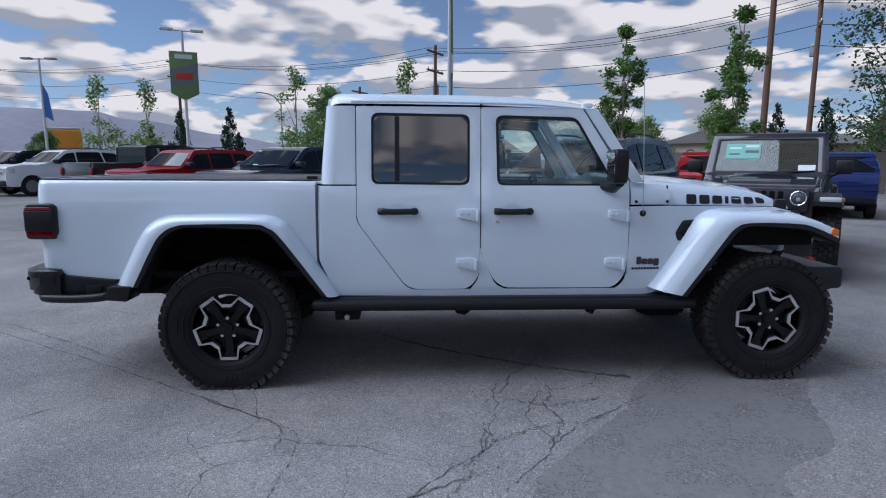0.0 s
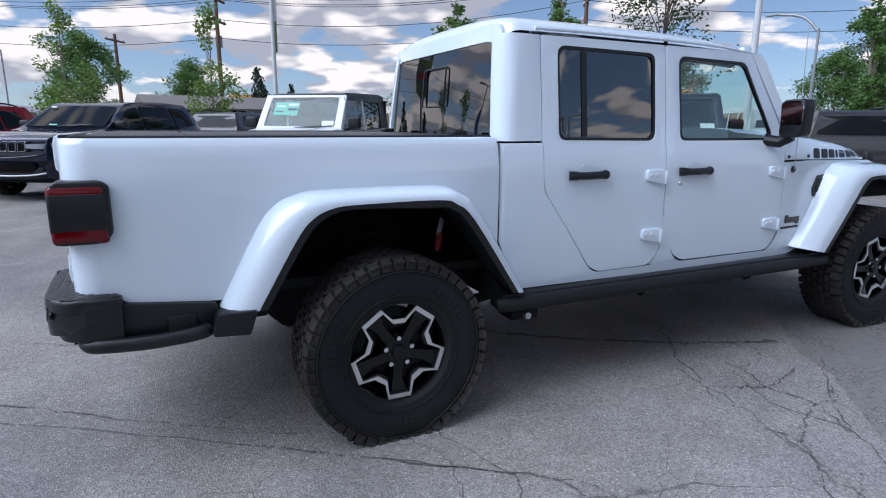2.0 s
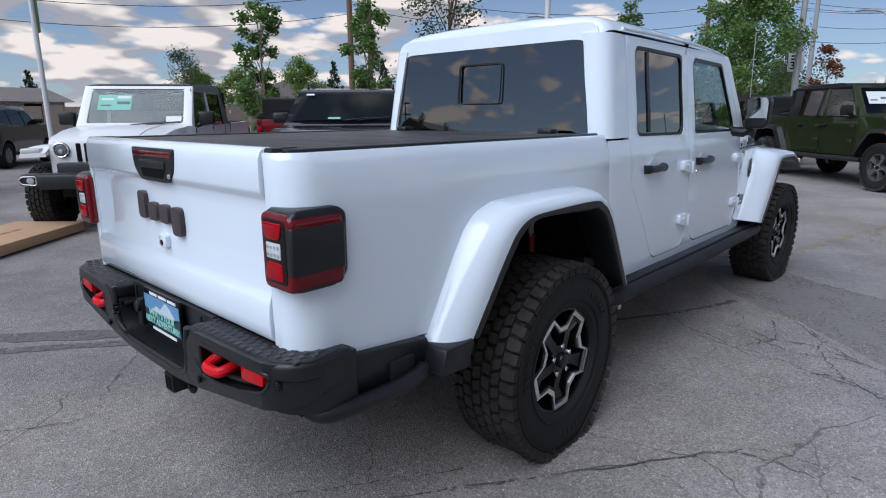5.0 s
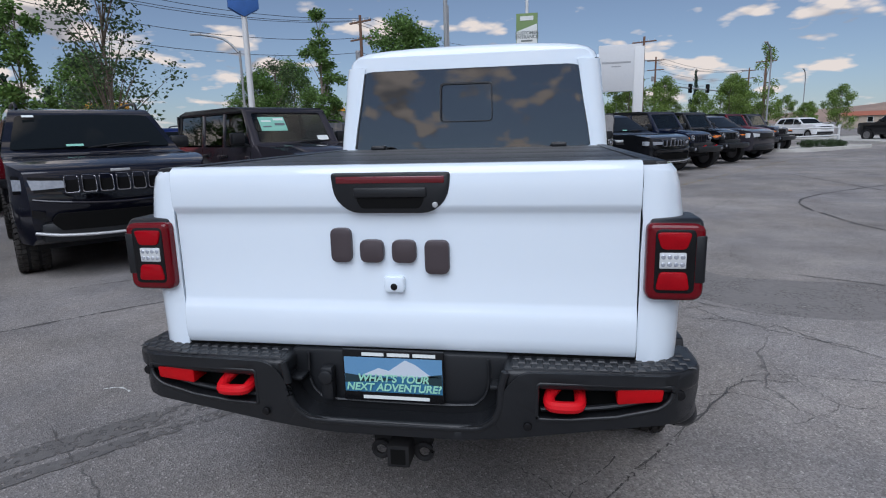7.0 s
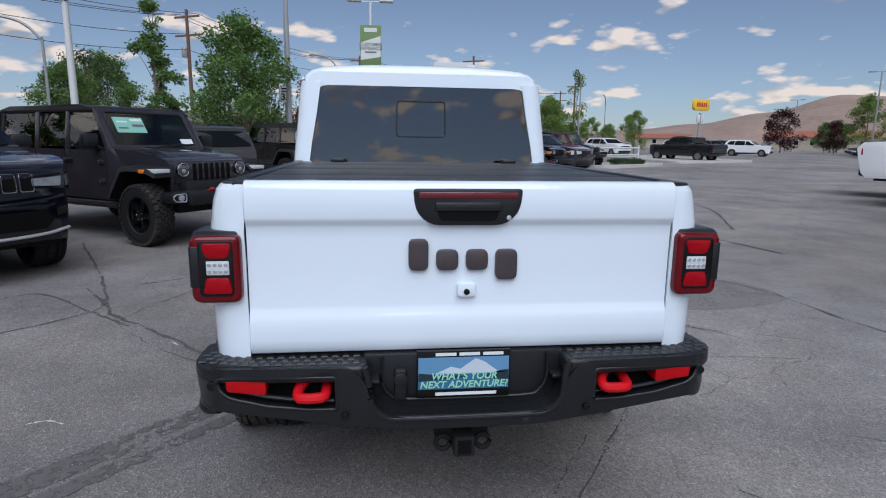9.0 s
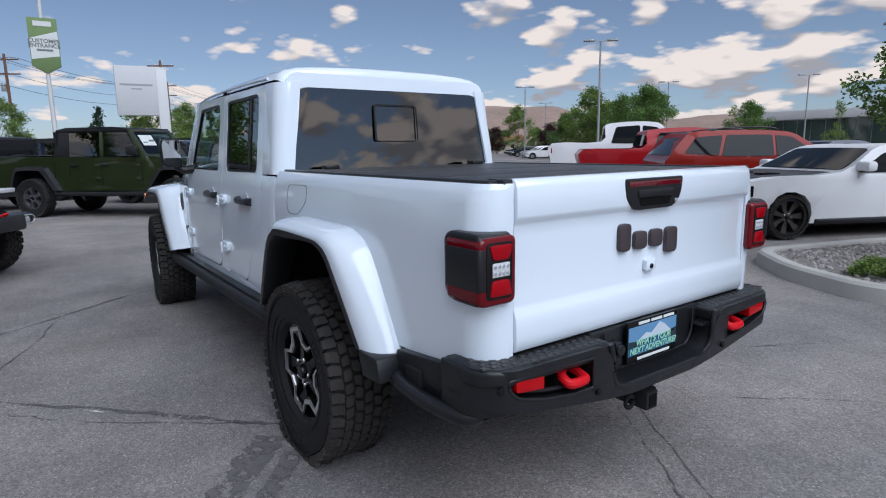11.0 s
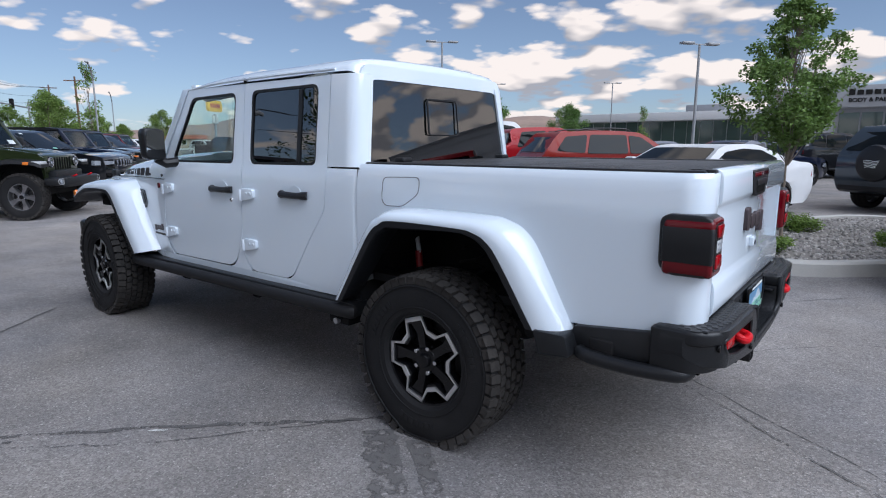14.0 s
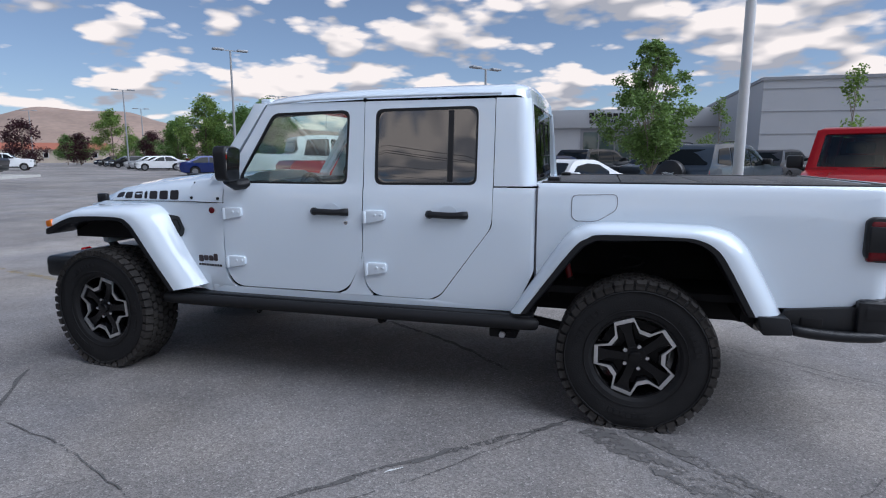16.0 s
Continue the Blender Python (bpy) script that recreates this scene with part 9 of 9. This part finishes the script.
for i, (pts, w) in enumerate((
        ([(-2.6, 0.6), (-1.0, -0.45), (0.08, -1.20), (0.52, -1.54), (0.56, -1.91), (0.45, -2.6)], 0.012),
        ([(1.70, -0.9), (1.64, -1.11), (1.51, -1.49), (1.56, -1.72), (1.15, -2.17), (0.8, -2.9)], 0.012),
        ([(1.95, -1.05), (1.80, -1.40), (1.86, -1.75), (1.55, -2.15)], 0.008),
        ([(2.6, -1.15), (2.1, -1.5), (1.86, -1.75)], 0.012),
        ([(0.79, 0.29), (1.28, -0.16), (1.86, -0.53), (2.30, -0.74), (2.61, -0.85)], 0.035),
        ([(1.85, 2.45), (1.2, 1.75), (0.62, 1.22), (0.30, 0.92)], 0.030),
        ([(5.2, 4.2), (3.2, 3.1), (1.85, 2.45)], 0.026),
        ([(2.7, 3.0), (2.0, 2.6), (1.2, 3.2), (0.4, 3.9)], 0.03),
        ([(-0.9, -1.2), (-1.6, -1.9), (-2.4, -2.2), (-3.5, -3.2)], 0.010),
        ([(-1.9, -0.9), (-2.4, -1.7), (-3.4, -2.1)], 0.008),
        ([(-0.5, -2.0), (-1.2, -3.1), (-2.4, -4.2)], 0.010),
        ([(2.82, 2.57), (3.24, 2.03), (3.92, 1.16)], 0.022),
        ([(1.75, 2.37), (1.4, 2.13), (0.93, 1.69), (0.41, 1.02)], 0.012),
        ([(1.94, 4.04), (2.25, 3.69), (2.51, 3.3), (1.9, 2.6), (1.51, 2.16)], 0.02),
        ([(1.57, -1.95), (1.18, -2.16), (0.84, -2.43), (0.54, -2.66)], 0.012),
        ([(2.53, -2.38), (2.23, -3.01), (1.92, -3.63)], 0.010),
        ([(3.27, 1.8), (2.68, 1.95), (2.04, 2.22), (1.65, 2.29)], 0.012),
        ([(-0.4, -0.72), (-1.01, -0.31), (-1.49, 0.04), (-2.3, 0.6)], 0.010),
        ([(-1.75, 1.06), (-1.55, 0.98), (-1.31, 0.85), (-1.17, 0.96)], 0.010),
        ([(-0.29, -0.01), (-0.52, -0.3), (-0.72, -0.52)], 0.009),
        ([(-0.5, 1.96), (-0.88, 1.4), (-1.18, 1.0)], 0.010),
        ([(-0.58, -0.74), (-0.31, -0.94), (0.4, -1.45), (0.47, -1.77)], 0.010),
        ([(1.54, -1.01), (1.54, -1.44), (1.46, -1.91), (1.3, -2.2)], 0.008),
        ([(14.3, -6.96), (11.3, -7.05), (8.9, -6.9), (6.0, -5.6)], 0.05),
        ([(12.0, -8.6), (9.0, -5.2), (6.5, -4.6), (4.0, -5.0)], 0.045),
        ([(3.0, -2.6), (2.4, -3.4), (1.0, -3.6), (0.2, -4.0)], 0.016))):
    ribbon("crack", pts, w * (0.62 if w < 0.014 else 1.0), TAR, "dark filled crack in the asphalt", "crack", 0.012, i, 0.002 + 0.0002 * i)
def resurfaced(outline, material, label, seed, z):
    """A smooth new skin on the old asphalt, with a ragged edge."""
    rng2 = random.Random(seed)
    bm = bmesh.new()
    line = smooth_line([Vector((u, v, 0)) for u, v in outline + outline[:1]], 14)[:-1]
    ring = [bm.verts.new(p + Vector((rng2.uniform(-1, 1), rng2.uniform(-1, 1), 0)) * 0.008 + Vector((0, 0, z))) for p in line]
    bmesh.ops.triangulate(bm, faces=[bm.faces.new(ring)])
    return tagged(part("asphalt_patch", bm, material), label, "patch", kind="structure")


SKIN = worn("smooth_asphalt_skin", (0.203, 0.190, 0.181), 0.36, 3.0)
resurfaced([(3.15, -0.45), (2.60, -0.98), (2.41, -1.31), (1.96, -1.80), (1.70, -2.11), (1.62, -2.7), (1.9, -3.5), (2.6, -3.4), (2.72, -2.6), (2.86, -2.07), (3.28, -1.83), (3.58, -1.22), (3.82, -0.80), (3.6, -0.4)], SKIN, "smooth darker patch of resurfaced asphalt", 5, 0.0014)
for i, pts in enumerate(([(1.95, -0.80), (2.02, -1.05), (1.93, -1.28), (1.98, -1.50), (1.84, -1.74)], [(2.38, -0.86), (2.22, -1.02), (2.02, -1.05)], [(2.30, -1.18), (2.12, -1.24), (1.93, -1.28)], [(1.62, -1.14), (1.78, -1.20), (1.93, -1.28)], [(1.56, -1.70), (1.70, -1.62), (1.98, -1.50)], [(2.25, -1.40), (2.12, -1.52), (1.98, -1.50)])):
    ribbon("crack", pts, 0.007, TAR, "thin branching crack in the asphalt", "crack", 0.014, 120 + i, 0.0068 + 0.0002 * i)
for i, (pts, w) in enumerate((([(0.23, 1.02), (-0.1, 1.32), (-0.45, 1.62), (-1.4, 2.45)], 0.16), ([(0.02, 0.98), (-0.35, 1.30), (-0.75, 1.65), (-1.6, 2.3)], 0.09))):
    ribbon("asphalt_patch", pts, w, PATCH, "dark strip of patched asphalt", "patch", 0.01, 40 + i, 0.0035, 10, 0.15)
for i, pts in enumerate(([(-0.05, 2.04), (-0.02, 1.96), (-0.06, 1.86)], [(1.12, 1.72), (1.05, 1.66)])):
    ribbon("scuff_mark", pts, 0.012, worn("scuff_paint", (0.62, 0.62, 0.60), 0.30, 8.0) if i == 0 else MATS["scuff_paint"], "small white scuff of paint on asphalt", "scuff", 0.004, 90 + i, 0.004, 6, 0.5)
for i, (pts, w, m) in enumerate((([(3.9, -0.64), (4.6, -0.78), (6.0, -1.1), (8.5, -1.7)], 0.10, YELLOWL), ([(6.5, -2.5), (10.0, -4.6), (14.5, -7.4)], 0.10, FADED), ([(4.5, -5.5), (6.5, -7.2), (8.5, -8.8)], 0.10, FADED), ([(9.0, -1.9), (13.0, -4.4), (21.0, -9.4)], 0.10, YELLOWL), ([(-8.0, 9.8), (-6.0, 9.0), (-4.4, 8.2)], 0.10, FADED), ([(-12, 13), (-9.5, 11.8), (-7.5, 10.8)], 0.10, FADED))):
    ribbon("painted_line", pts, w, m, "worn painted parking line on asphalt", "line", 0.004, 60 + i, 0.003, 16, 0.12)
